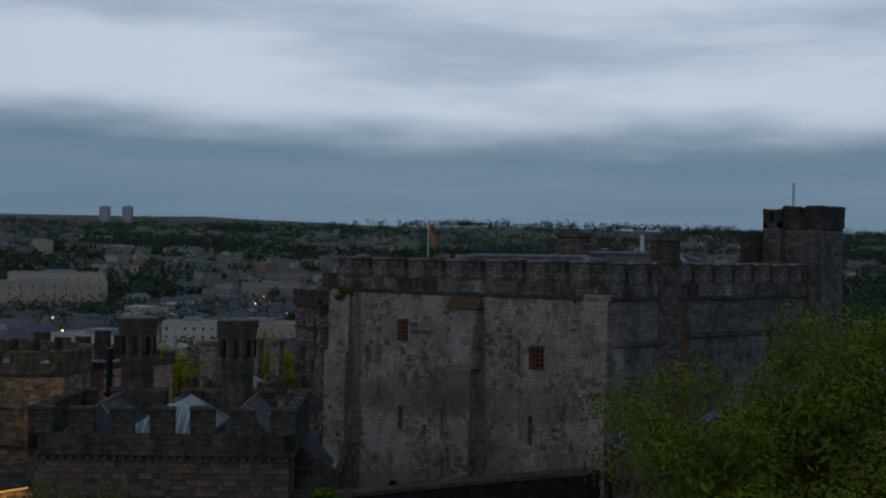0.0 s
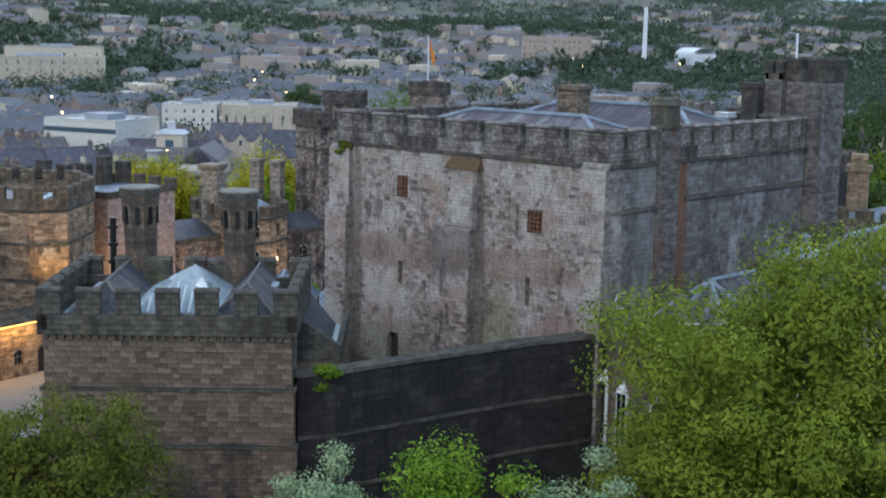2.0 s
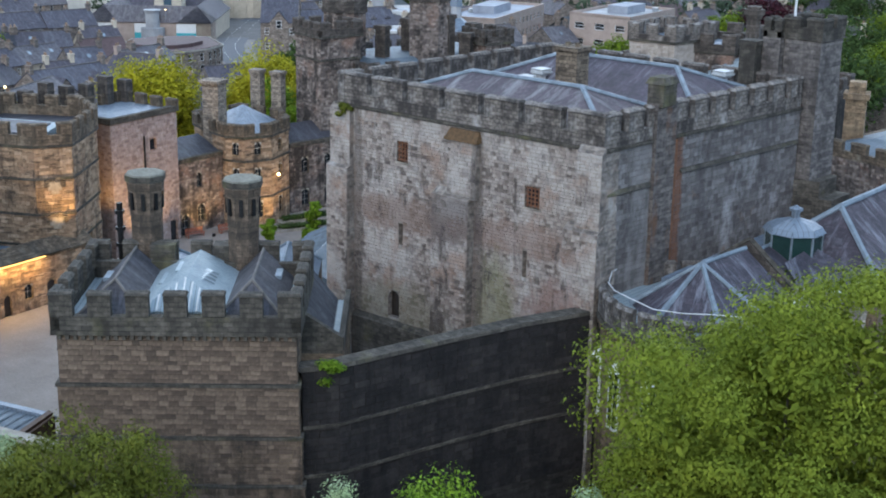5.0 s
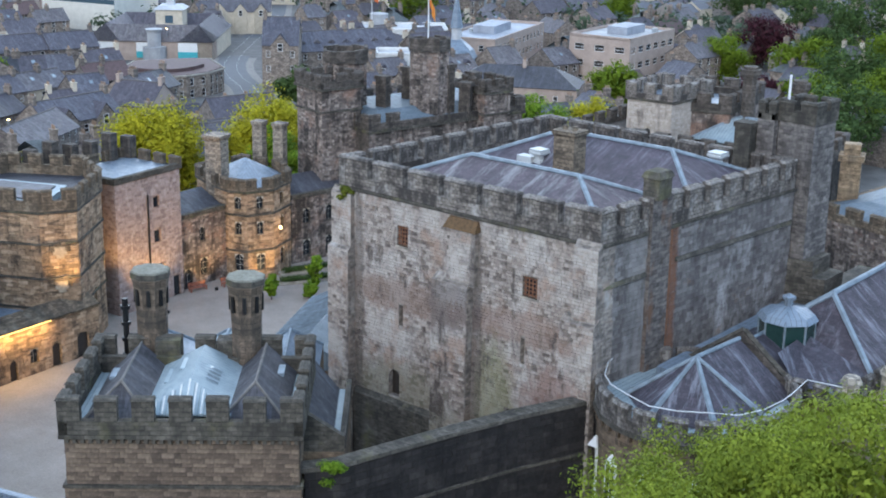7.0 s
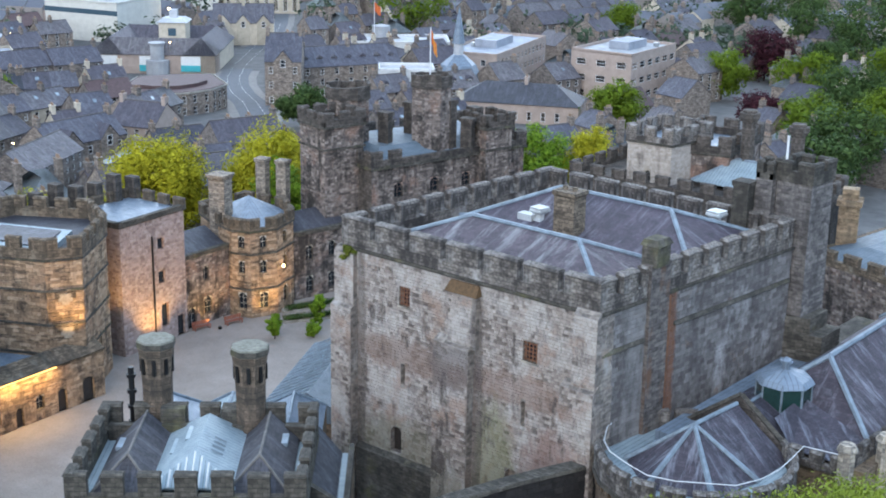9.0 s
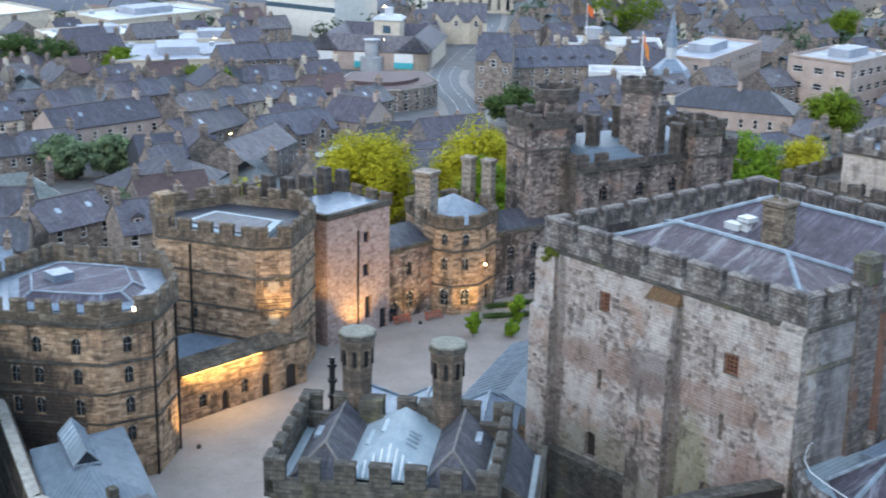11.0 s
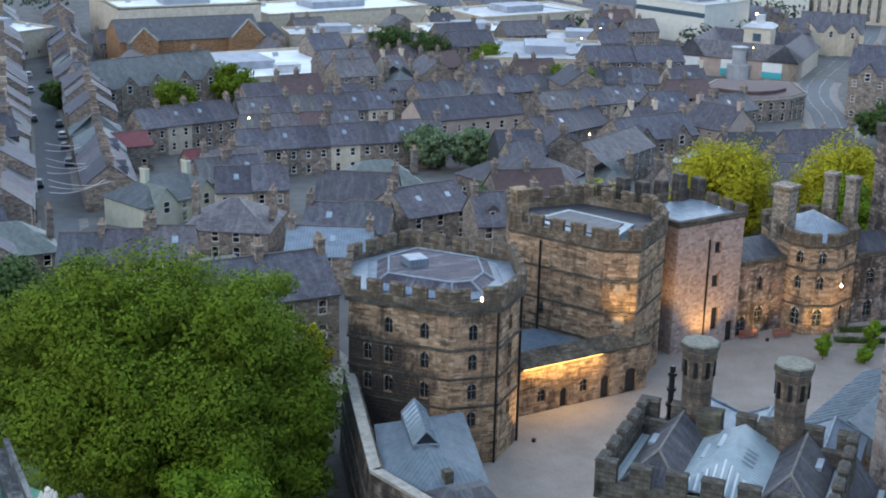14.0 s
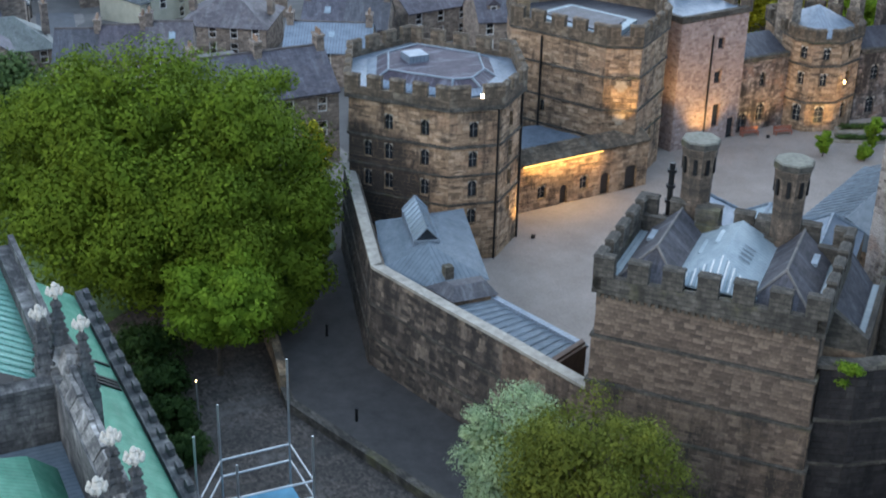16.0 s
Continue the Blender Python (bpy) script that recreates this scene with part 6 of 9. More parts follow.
# ---- round-ended hall beside the keep ----
def build_hall():
    h = thing("shire_hall", "round-ended hall with slate roofs and lead hips", "hall", (0, 0, 0))
    c, R, n = (6.2, 3.2), 6.6, 20
    ring = ngon(n, R, *c)
    part("apse_wall", Geo().prism(ring, -9, 7.4), ASHLAR, h, "curved tawny ashlar wall")
    string_course(h, ring, 7.2, 0.35, 0.3, name="cornice")
    for i in range(n):
        battlement(h, grown(ring, 0.2)[i], grown(ring, 0.2)[(i + 1) % n], 7.5, 8.3, 9.2, 0.4, 2, 0.72, 0.38, mats=KEEP_PARAPET)
    for i in range(40):
        a = 2 * math.pi * i / 40
        part("corbel", Geo().box(-0.13, -0.1, 6.75, 0.13, 0.25, 7.2), ASHLAR, h, at=(c[0] + (R + 0.1) * math.cos(a), c[1] + (R + 0.1) * math.sin(a), 0), turn=math.degrees(a) + 90)
    part("gutter", Geo().poly([(x, y, 7.9) for x, y in ngon(n, R - 0.3, *c)]), PALE_LEAD, h)
    # half-hexagonal slate cone that runs back to a stone gable
    ap, bk = (6.4, 2.4, 11.3), (6.8, 7.5, 11.3)
    feet = [(10.7, 8.3)] + [(ap[0] + 4.5 * math.cos(math.radians(a)), ap[1] + 4.5 * math.sin(math.radians(a))) for a in (19, -41, -101, -161)] + [(2.4, 7.4)]
    g = Geo()
    for i in range(5):
        p, q = feet[i + 1], feet[i]
        g.poly([(*p, 7.95), (*q, 7.95)] + {0: [bk, ap], 4: [ap, bk]}.get(i, [ap]))
    rf = part("apse_roof", g, HALL_ROOF, h, "faceted slate roof with broad lead hips")
    for p in feet[1:5]:
        part("lead_hip", Geo().tube((*p, 7.98), (*ap[:2], ap[2] + 0.03), 0.24, 6, r2=0.15), LEAD_ROLL, rf)
    part("lead_hip", Geo().tube((*ap[:2], ap[2] + 0.03), (*bk[:2], bk[2] + 0.03), 0.16, 6), LEAD_ROLL, rf)
    gb = part("stone_gable", Geo().prism([(2.2, 7.5), (10.9, 8.3), (10.85, 8.85), (2.15, 8.05)], -3, 8.2).poly([(2.2, 7.5, 8.2), (10.9, 8.3, 8.2), (6.8, 7.9, 11.7)]).poly([(10.85, 8.85, 8.2), (2.15, 8.05, 8.2), (6.75, 8.45, 11.7)])
              .poly([(10.9, 8.3, 8.2), (10.85, 8.85, 8.2), (6.75, 8.45, 11.7), (6.8, 7.9, 11.7)]).poly([(2.15, 8.05, 8.2), (2.2, 7.5, 8.2), (6.8, 7.9, 11.7), (6.75, 8.45, 11.7)]), GATE_STONE, h, "dark stone gable between the roofs")
    for p in ((10.9, 8.58, 8.3), (2.2, 7.78, 8.3)):
        part("gable_coping", Geo().tube(p, (6.78, 8.17, 11.78), 0.22, 4), PARAPET, gb)
    # arched white windows round the apse
    for i in range(7):
        a = math.radians(-165 + i * 26)
        wx, wy = c[0] + (R + 0.02) * math.cos(a), c[1] + (R + 0.02) * math.sin(a)
        w = part("window", Geo().box(-0.6, -0.08, 0.5, 0.6, 0.1, 4.6).loft(ngon(4, 0.6), 4.6, ngon(4, 0.05), 5.3), FRAME_WHITE, h, "tall pointed white-framed window", at=(wx, wy, 0), turn=math.degrees(a) + 90)
        part("pane", Geo().box(-0.45, -0.1, 0.7, -0.05, 0.0, 4.5).box(0.05, -0.1, 0.7, 0.45, 0.0, 4.5), GLASS_DARK, w)
    # roof running back to the cupola
    roof_part(h, hip_roof(2.8, 8.3, 10.6, 16.0, 8.6, 10.7, "y", hip0=False, hip1=False), HALL_ROOF, LEAD_ROLL, "slate roof")
    part("body_wall", Geo().box(2.9, 8.4, -9, 10.4, 34.0, 8.5), ASHLAR, h)
    roof_part(h, hip_roof(4.4, 12.6, 14.4, 38.0, 9.0, 13.0, "y", inset=3.7), HALL_ROOF, LEAD_ROLL, "large slate hipped roof with lead hips", rr=0.22)
    part("hall_wall", Geo().box(4.8, 13.0, -9, 14.0, 37.4, 9.0), ASHLAR, h)
    part("flat_roof", Geo().box(2.3, 4.4, 8.2, 4.4, 24, 9.0), LEAD, h, "flat lead roof")
    # lower bay towards the east with its own parapet
    part("bay_wall", Geo().box(10.6, 8.6, -9, 15.4, 15.0, 8.0), ASHLAR, h)
    battlement(h, (10.7, 8.0), (14.6, 8.2), 8.0, 8.5, 9.3, 0.4, 3, 0.9, 0.5, mats=KEEP_PARAPET)
    battlement(h, (14.9, 8.4), (15.6, 24.0), 8.4, 9.0, 9.8, 0.4, 9, 1.0, 0.55, mats=KEEP_PARAPET)
    part("east_aisle", Geo().box(13.9, 9.0, -9, 15.8, 26.0, 8.4), ASHLAR, h)
    part("bay_roof", Geo().poly([(9.0, 9.0, 10.4), (10.6, 8.9, 8.5), (14.4, 9.2, 8.4), (14.2, 12.8, 9.0), (9.0, 13.2, 10.7)]), HALL_ROOF, h, "streaked slate roof of the east bay")
    for x, y in ((14.7, 8.3), (16.0, 11.6)):
        part("bay_turret", Geo().prism(ngon(8, 0.6, x, y), 6.0, 10.0).loft(ngon(8, 0.75, x, y), 10.0, ngon(8, 0.5, x, y), 10.45), PALE_STONE, h, "small pale octagonal turret")
    # block added to close the gap between keep, turret and hall
    part("rear_block", Geo().box(2.2, 24.0, -9, 4.9, 38.0, 8.6), PARAPET, h, "low dark block filling the gap behind the hall")
    # octagonal glazed cupola
    cu = part("cupola", Geo().prism(ngon(8, 1.95, turn=0.39), 9.2, 11.6), plain("green_glass", (0.02, 0.05, 0.045), 0.1, 0, 0.2), h, "octagonal glazed cupola", at=(7.6, 13.0, 0))
    part("cupola_roof", Geo().loft(ngon(8, 2.2, turn=0.39), 11.6, ngon(8, 1.9, turn=0.39), 12.0).loft(ngon(8, 1.9, turn=0.39), 12.0, ngon(8, 0.4, turn=0.39), 12.5).prism(ngon(8, 0.3, turn=0.39), 12.5, 13.0).prism(ngon(8, 0.48, turn=0.39), 13.0, 13.2).loft(ngon(8, 0.34), 13.2, ngon(8, 0.1), 13.4), LEAD, cu)
    for i in range(8):
        a = math.pi / 4 * i + 0.39
        part("cupola_post", Geo().box(-0.06, -0.06, 9.2, 0.06, 0.06, 11.6), LEAD_ROLL, cu, at=(1.95 * math.cos(a), 1.95 * math.sin(a), 0))
    part("cupola_base", Geo().loft(ngon(8, 2.5, turn=0.39), 8.6, ngon(8, 2.0, turn=0.39), 9.7), PALE_LEAD, cu)
    # thin wire along the apse parapet
    pr = ngon(n, R - 0.4, *c)
    wire = bpy.data.curves.new("cable", "CURVE")
    wire.dimensions, wire.bevel_depth = "3D", 0.032
    sp = wire.splines.new("POLY")
    run = [pr[i % n] for i in range(10, 22)] + [(11.9, 7.7), (14.4, 7.9)]
    sp.points.add(len(run) - 1)
    for i, p in enumerate(run):
        sp.points[i].co = (*p, 9.6 + 0.12 * math.sin(i * 2.1), 1)
    wire.materials.append(WHITE_METAL)
    cb = new("cable", wire)
    cb.parent = h
    cb["label"] = "pale cable slung round the roof edge"


build_hall()


# ---- glazed link roof west of the keep ----
def build_link_roof():
    r = thing("link_range", "low range with glazed and leaded roof beside the keep", "castle range", (-40.5, 13.5, 0), -62)
    part("wall", Geo().box(0, 0, -9, 17, 9, 1.6), ASHLAR, r)
    g, _ = hip_roof(-0.3, -0.3, 17.3, 9.3, 1.8, 4.2, "x", hip0=True, hip1=False)
    rf = part("roof", g, OLD_LEAD, r, "blue-grey lead roof")
    for i in range(18):
        x = 1.0 + i * 0.95
        part("roof_rib", Geo().tube((x, -0.2, 1.9), (x, 4.4, 4.25), 0.07, 4), LEAD_ROLL, rf)


build_link_roof()


# ---- town materials ----
TOWN_STONE = stone("town_sandstone", (0.36, 0.3, 0.255), (0.26, 0.22, 0.19), (0.18, 0.155, 0.135), 0.8, 0.4, dark=(0.12, 0.1, 0.09), dark_at=(0.5, 0.7), dark_amt=0.6)
TOWN_GREY = stone("town_grey_stone", (0.29, 0.25, 0.225), (0.2, 0.175, 0.16), (0.14, 0.125, 0.11), 0.8, 0.4, dark=(0.09, 0.08, 0.072), dark_at=(0.48, 0.7), dark_amt=0.65)
TOWN_RENDER = plain("cream_render", (0.5, 0.44, 0.35), 0.9, 0, 0.25, 0.6, 0.2)
TOWN_WHITE = plain("white_render", (0.68, 0.68, 0.66), 0.9, 0, 0.2, 0.5)
BRICK_TAN = stone("orange_brick", (0.4, 0.22, 0.115), (0.34, 0.18, 0.095), (0.3, 0.2, 0.13), 0.45, 0.15, dark=(0.2, 0.12, 0.07), dark_amt=0.4)
TOWN_SLATE = slate("town_slate", (0.1, 0.095, 0.112), (0.06, 0.057, 0.068), (0.14, 0.122, 0.112), 0.5, 0.35, rough=0.72)
RED_SLATE = plain("reddish_roof", (0.095, 0.06, 0.06), 0.8, 0, 0.35, 1.5, 0.25)
GREEN_SLATE = slate("greenish_slate", (0.12, 0.145, 0.14), (0.09, 0.11, 0.105), (0.16, 0.18, 0.16), 0.5, 0.35)
FLAT_GREY = plain("pale_flat_roofing", (0.42, 0.43, 0.45), 0.8, 0, 0.3, 0.25, 0.2)
FLAT_WHITE = plain("white_flat_roofing", (0.66, 0.68, 0.7), 0.7, 0, 0.2, 0.2)
FLAT_LILAC = plain("weathered_blue_grey_roofing", (0.3, 0.32, 0.36), 0.75, 0, 0.3, 0.3)
VILLA_CREAM = plain("pale_greenish_render", (0.46, 0.46, 0.37), 0.9, 0, 0.2, 0.6)
STORE_CREAM = plain("cream_cladding", (0.6, 0.58, 0.52), 0.8, 0, 0.15, 0.5)
BLACK_BOARD = plain("black_boarding", (0.03, 0.032, 0.036), 0.8, 0, 0.3, 2.0)
RIDGE = plain("ridge_tile", (0.12, 0.105, 0.1), 0.85, 0, 0.4, 1.0)
TEAL = plain("turquoise_fascia", (0.05, 0.38, 0.42), 0.6, 0, 0.15)
ASPHALT = plain("asphalt", (0.095, 0.1, 0.11), 0.85, 0, 0.3, 0.8)
PAVING = plain("stone_paving", (0.2, 0.185, 0.17), 0.9, 0, 0.3, 0.7)
BLUE_GLASS = plain("blue_grey_glass", (0.06, 0.1, 0.13), 0.15, 0, 0.2)


def window_mesh(w, h, name="window"):
    g = Geo()
    g.poly([(-w / 2, 0.06, 0), (w / 2, 0.06, 0), (w / 2, 0.06, h), (-w / 2, 0.06, h)], 1)
    t = 0.11
    for a, b, c, d in ((-w / 2, 0, -w / 2 + t, h), (w / 2 - t, 0, w / 2, h), (-w / 2, 0, w / 2, t), (-w / 2, h - t, w / 2, h), (-w / 2, h / 2 - t / 2, w / 2, h / 2 + t / 2)):
        g.box(a, 0.0, b, c, 0.06, d, 0)
    return g.mesh(name, FRAME_WHITE, GLASS_DARK)


def house(name, label, L, D, h, pitch, wall, roof, nwin=2, floors=2, chimneys=(0, 1), both=False, hip=False, dormers=0, base=3.0, group="town houses", ww=1.1, wh=1.7, gable_front=0, skylights=0):
    """A gabled house: ridge along x, front towards -y, base at z 0 (its walls go on down into the slope)."""
    ob = thing(name, label, "house", group=group)
    zr = h + D / 2 * pitch
    holes = [((i + 0.5) * L / nwin, 0.9 + f * (h - 0.4) / floors, ww, wh) for i in range(nwin) for f in range(floors)]
    wm = window_mesh(ww, wh)
    walls = Geo()
    for side, (a, b) in enumerate((((-L / 2, -D / 2), (L / 2, -D / 2)), ((L / 2, D / 2), (-L / 2, D / 2)))):
        hs = holes if (side == 0 or both) else []
        f = pierced(walls, a, b, -base, h, hs, 0.16)
        for u, z, w, hh in hs:
            x, y, _ = f(u, 0, 0.1)
            part("window", wm, None, ob, at=(x, y, z), turn=0 if side == 0 else 180)
    for s in (-1, 1):
        pts = [(s * L / 2, -s * -D / 2 * -1, -base), (s * L / 2, s * D / 2, -base), (s * L / 2, s * D / 2, h)]
        if not hip:
            pts.append((s * L / 2, 0, zr))
        pts.append((s * L / 2, -s * D / 2, h))
        pts[0] = (s * L / 2, -s * D / 2, -base)
        walls.poly(pts)
    part("wall", walls, wall, ob)
    o, tk = 0.3, 0.16
    g, zo = Geo(), h - o * pitch
    if hip:
        spec = hip_roof(-L / 2 - o, -D / 2 - o, L / 2 + o, D / 2 + o, zo, zr, "x")
        part("roof", spec[0], roof, ob)
    else:
        for s in (-1, 1):
            a, b = (-L / 2 - 0.12, s * (D / 2 + o), zo), (L / 2 + 0.12, s * (D / 2 + o), zo)
            c, d = (L / 2 + 0.12, 0, zr), (-L / 2 - 0.12, 0, zr)
            q = [a, b, c, d] if s < 0 else [b, a, d, c]
            up = [(x, y, z + tk) for x, y, z in q]
            g.poly(up)
            g.poly(q[::-1])
            for i in range(4):
                j = (i + 1) % 4
                g.poly([q[i], q[j], up[j], up[i]])
        g.tube((-L / 2 - 0.1, 0, zr + tk), (L / 2 + 0.1, 0, zr + tk), 0.14, 5, mat=1)
        part("roof", g, [roof, RIDGE], ob)
    for c in chimneys:
        x = -L / 2 + 0.45 + c * (L - 0.9)
        g = Geo().box(-0.42, -0.75, h + 0.5, 0.42, 0.75, zr + 1.25).box(-0.5, -0.85, zr + 1.25, 0.5, 0.85, zr + 1.42)
        for k in (-0.5, 0, 0.5):
            g.tube((0, k, zr + 1.4), (0, k, zr + 2.0), 0.15, 6, mat=1, r2=0.12)
        part("chimney", g, [wall if wall is not TOWN_WHITE else TOWN_STONE, POT], ob, at=(x, 0, 0))
    for i in range(dormers):
        x = -L / 2 + (i + 0.5) * L / dormers
        y = -D / 4 - 0.6
        zb = h + 0.3
        d = part("dormer", Geo().box(-0.8, -0.2, zb, 0.8, 2.2, zb + 1.5), wall, ob, at=(x, y, 0))
        part("dormer_roof", Geo().loft([(-1.0, -0.45), (1.0, -0.45), (1.0, 2.6), (-1.0, 2.6)], zb + 1.5, [(-0.03, -0.45), (0.03, -0.45), (0.03, 2.6), (-0.03, 2.6)], zb + 2.3), roof, d)
        part("dormer_window", window_mesh(0.9, 1.1), None, d, at=(0, -0.28, zb + 0.25))
    for i in range(skylights):
        x, t = -L / 2 + (i + 0.6) * L / (skylights + 0.2), 0.45
        zz = h + (D / 2) * pitch * t
        yy = -D / 2 * (1 - t)
        part("skylight", Geo().poly([(x, yy, zz + 0.24), (x + 0.8, yy, zz + 0.24), (x + 0.8, yy + 0.9, zz + 0.24 + 0.9 * pitch), (x, yy + 0.9, zz + 0.24 + 0.9 * pitch)]), PANE_LIGHT, ob, "small bright roof light")
    for i in range(gable_front):
        x = -L / 2 + (i + 0.5) * L / gable_front
        gw = 2.2
        z2 = h + gw * 1.15
        d = part("front_gable", Geo().poly([(-gw, -0.35, -base), (gw, -0.35, -base), (gw, -0.35, h), (0, -0.35, z2), (-gw, -0.35, h)]).box(-gw, -0.34, -base, gw, 0.3, h), wall, ob, at=(x, -D / 2, 0))
        g = Geo()
        for s in (-1, 1):
            q = [(s * (gw + 0.25), -0.6, h - 0.25), (0, -0.6, z2 + 0.1), (0, D / 2, z2 + 0.1), (s * (gw + 0.25), D / 3, h - 0.25)]
            g.poly(q if s > 0 else q[::-1])
        part("front_gable_roof", g, roof, d)
        part("window", window_mesh(1.3, 2.0), None, d, at=(0, -0.42, h - 1.6))
    return ob


def flat_block(name, label, L, D, h, wall, roof=None, nx=8, floors=3, ny=4, ww=1.2, wh=1.4, at=(0, 0, 0), turn=0.0, plant=True, band=None, category="building", group=""):
    """A flat-roofed modern block with windows on its sides, parapet and a plant room."""
    ob = thing(name, label, category, at, turn, group)
    o = [(-L / 2, -D / 2), (L / 2, -D / 2), (L / 2, D / 2), (-L / 2, D / 2)]
    wm = window_mesh(ww, wh)
    for i in range(4):
        n, S = (nx, L) if i % 2 == 0 else (ny, D)
        hs = [((k + 0.5) * S / n, 1.0 + f * (h - 0.6) / floors, ww, wh) for k in range(n) for f in range(floors)] if i in (0, 1, 3) else []
        g = Geo()
        f = pierced(g, o[i], o[(i + 1) % 4], -3, h, hs, 0.18)
        part("wall", g, wall, ob)
        for u, z, w, hh in hs:
            x, y, _ = f(u, 0, 0.12)
            part("window", wm, None, ob, at=(x, y, z), turn=(0, 90, 180, 270)[i])
    part("roof", Geo().poly([(x, y, h - 0.25) for x, y in o]), roof or FLAT_GREY, ob)
    for i in range(4):
        a, b = Vector(o[i]), Vector(o[(i + 1) % 4])
        part("parapet", Geo().box(0, 0, h - 0.3, (b - a).length, 0.3, h + 0.5), wall, ob, at=(a.x, a.y, 0), turn=90 * i)
    if band:
        for z in band:
            part("glass_band", Geo().box(-L / 2 - 0.05, -D / 2 - 0.06, z, L / 2 + 0.05, -D / 2 + 0.1, z + 1.6), BLUE_GLASS, ob)
    if plant:
        part("plant_room", Geo().box(-L * 0.15, -D * 0.15, h - 0.3, L * 0.18, D * 0.25, h + 1.9), FLAT_LILAC, ob)
        for k in range(4):
            part("roof_unit", Geo().box(-0.7, -0.5, 0, 0.7, 0.5, 1.1), STEEL, ob, at=(-L * 0.35 + k * L * 0.22, D * 0.3, h - 0.25))
    return ob


SPOTS = []


def taken(x, y, r):
    return any((x - a) ** 2 + (y - b) ** 2 < (r + c) ** 2 for a, b, c in SPOTS)


def stand(ob, x, y, turn, r=0.0, dz=0.0):
    ob.matrix_basis = pose(x, y, land(x, y) + dz, 0, 0, turn)
    if r:
        SPOTS.append((x, y, r))
    return ob


# ---- landmarks of the town: fronts (local -y) are turned to fit the camera's view ----
def clear(x, y, turn, length, r):
    """Keeps the ground of a long building free of other houses."""
    c, s = math.cos(math.radians(turn)), math.sin(math.radians(turn))
    n = max(1, int(length / (r * 1.3)))
    for i in range(n):
        u = ((i + 0.5) / n - 0.5) * (length - r * 0.6)
        SPOTS.append((x + c * u, y + s * u, r))


def brick_hall():
    x, y = -349, 36
    hall = stand(house("brick_market_hall", "long orange brick hall with dark slate roof and gables", 42, 18, 8.5, 0.55, BRICK_TAN, HALL_SLATE, nwin=1, floors=1, chimneys=(), group=""), x, y, 90)
    clear(x, y, 90, 46, 13)
    for x0, x1, zp in ((-19.0, -11.0, 12.5), (10.5, 20.5, 13.8)):
        m = (x0 + x1) / 2
        g = part("cross_gable", Geo().poly([(x0, -12.5, -3), (x1, -12.5, -3), (x1, -12.5, 8.8), (m, -12.5, zp), (x0, -12.5, 8.8)]).box(x0, -12.45, -3, x1, 0, 8.8), BRICK_TAN, hall)
        part("cross_gable_roof", Geo().poly([(x0 - 0.4, -12.2, 8.5), (m, -12.2, zp + 0.1), (m, 0, zp + 0.1), (x0 - 0.4, 0, 8.5)][::-1]).poly([(x1 + 0.4, -12.2, 8.5), (x1 + 0.4, 0, 8.5), (m, 0, zp + 0.1), (m, -12.2, zp + 0.1)][::-1]), HALL_SLATE, g)
        for s in (-1, 1):
            e = (x0, x1)[s > 0]
            part("gable_coping", Geo().tube((e, -12.55, 8.9), (m, -12.55, zp + 0.2), 0.3, 4), COPING, g)
    part("aisle_roof", Geo().loft([(-11, -13.5), (10.5, -13.5), (10.5, -9), (-11, -9)], 2.6, [(-11, -9.6), (10.5, -9.6), (10.5, -9), (-11, -9)], 4.6), HALL_SLATE, hall)
    part("side_block", Geo().box(20.5, -6, -3, 29, 8, 7.5), BRICK_TAN, hall)
    part("side_roof", Geo().loft([(20.3, -6.4), (29.4, -6.4), (29.4, 8.4), (20.3, 8.4)], 7.5, [(20.3, 0.9), (27.0, 0.9), (27.0, 1.1), (20.3, 1.1)], 11.0), HALL_SLATE, hall)


BRICK_PINK = plain("pinkish_brick_front", (0.4, 0.315, 0.265), 0.9, 0, 0.22, 0.5)
HALL_SLATE = slate("blue_black_slate", (0.062, 0.068, 0.085), (0.045, 0.05, 0.064), (0.09, 0.09, 0.095), 0.5, 0.35, rough=0.75, washed=0.1)
brick_hall()
for x, y, L, D, h, mt, tn in ((-303, 36, 54, 40, 5.6, FLAT_WHITE, 92), (-372, 42, 44, 20, 15, FLAT_WHITE, 90), (-395, 100, 60, 30, 9, FLAT_WHITE, 96), (-408, 44, 40, 22, 12, FLAT_GREY, 96), (-288, 122, 34, 34, 8, FLAT_LILAC, 62),
                              (-345, 128, 34, 20, 7, FLAT_WHITE, 80), (-372, 160, 46, 26, 8, FLAT_GREY, 96), (-318, 152, 26, 18, 7, FLAT_GREY, 62), (-395, -14, 50, 14, 8, FLAT_WHITE, 30), (-352, 84, 30, 16, 7, FLAT_GREY, 80)):
    flat_block("shop_block", "low shop block with wide pale flat roof", L, D, h, TOWN_RENDER, mt, 6, 1, 3, at=(x, y, land(x, y)), turn=tn, group="shop blocks")
    clear(x, y, tn, L, D / 2 + 3)
for x, y, z in ((-291, 47, 7.2), (-296, 22, 7.2), (-283, 30, 7.2), (-279, 128, 7.8)):
    solo("roof_plant", Geo().box(-3.2, -1.6, 0, 3.2, 1.6, 2.0).box(-3.4, -1.8, 2.0, 3.4, 1.8, 2.2), FLAT_GREY, "boxed grey plant housing on a flat roof", "plant housing", at=(x, y, land(-303, 36) + z - 1.9), turn=88, group="roof plant")
stand(house("gothic_school", "grey stone gothic hall with gabled dormers", 36, 13, 7.0, 0.85, TOWN_STONE, GREEN_SLATE, 8, 2, (0.1, 0.9), gable_front=5, group=""), -278, 6, 104)
clear(-278, 6, 104, 38, 8)
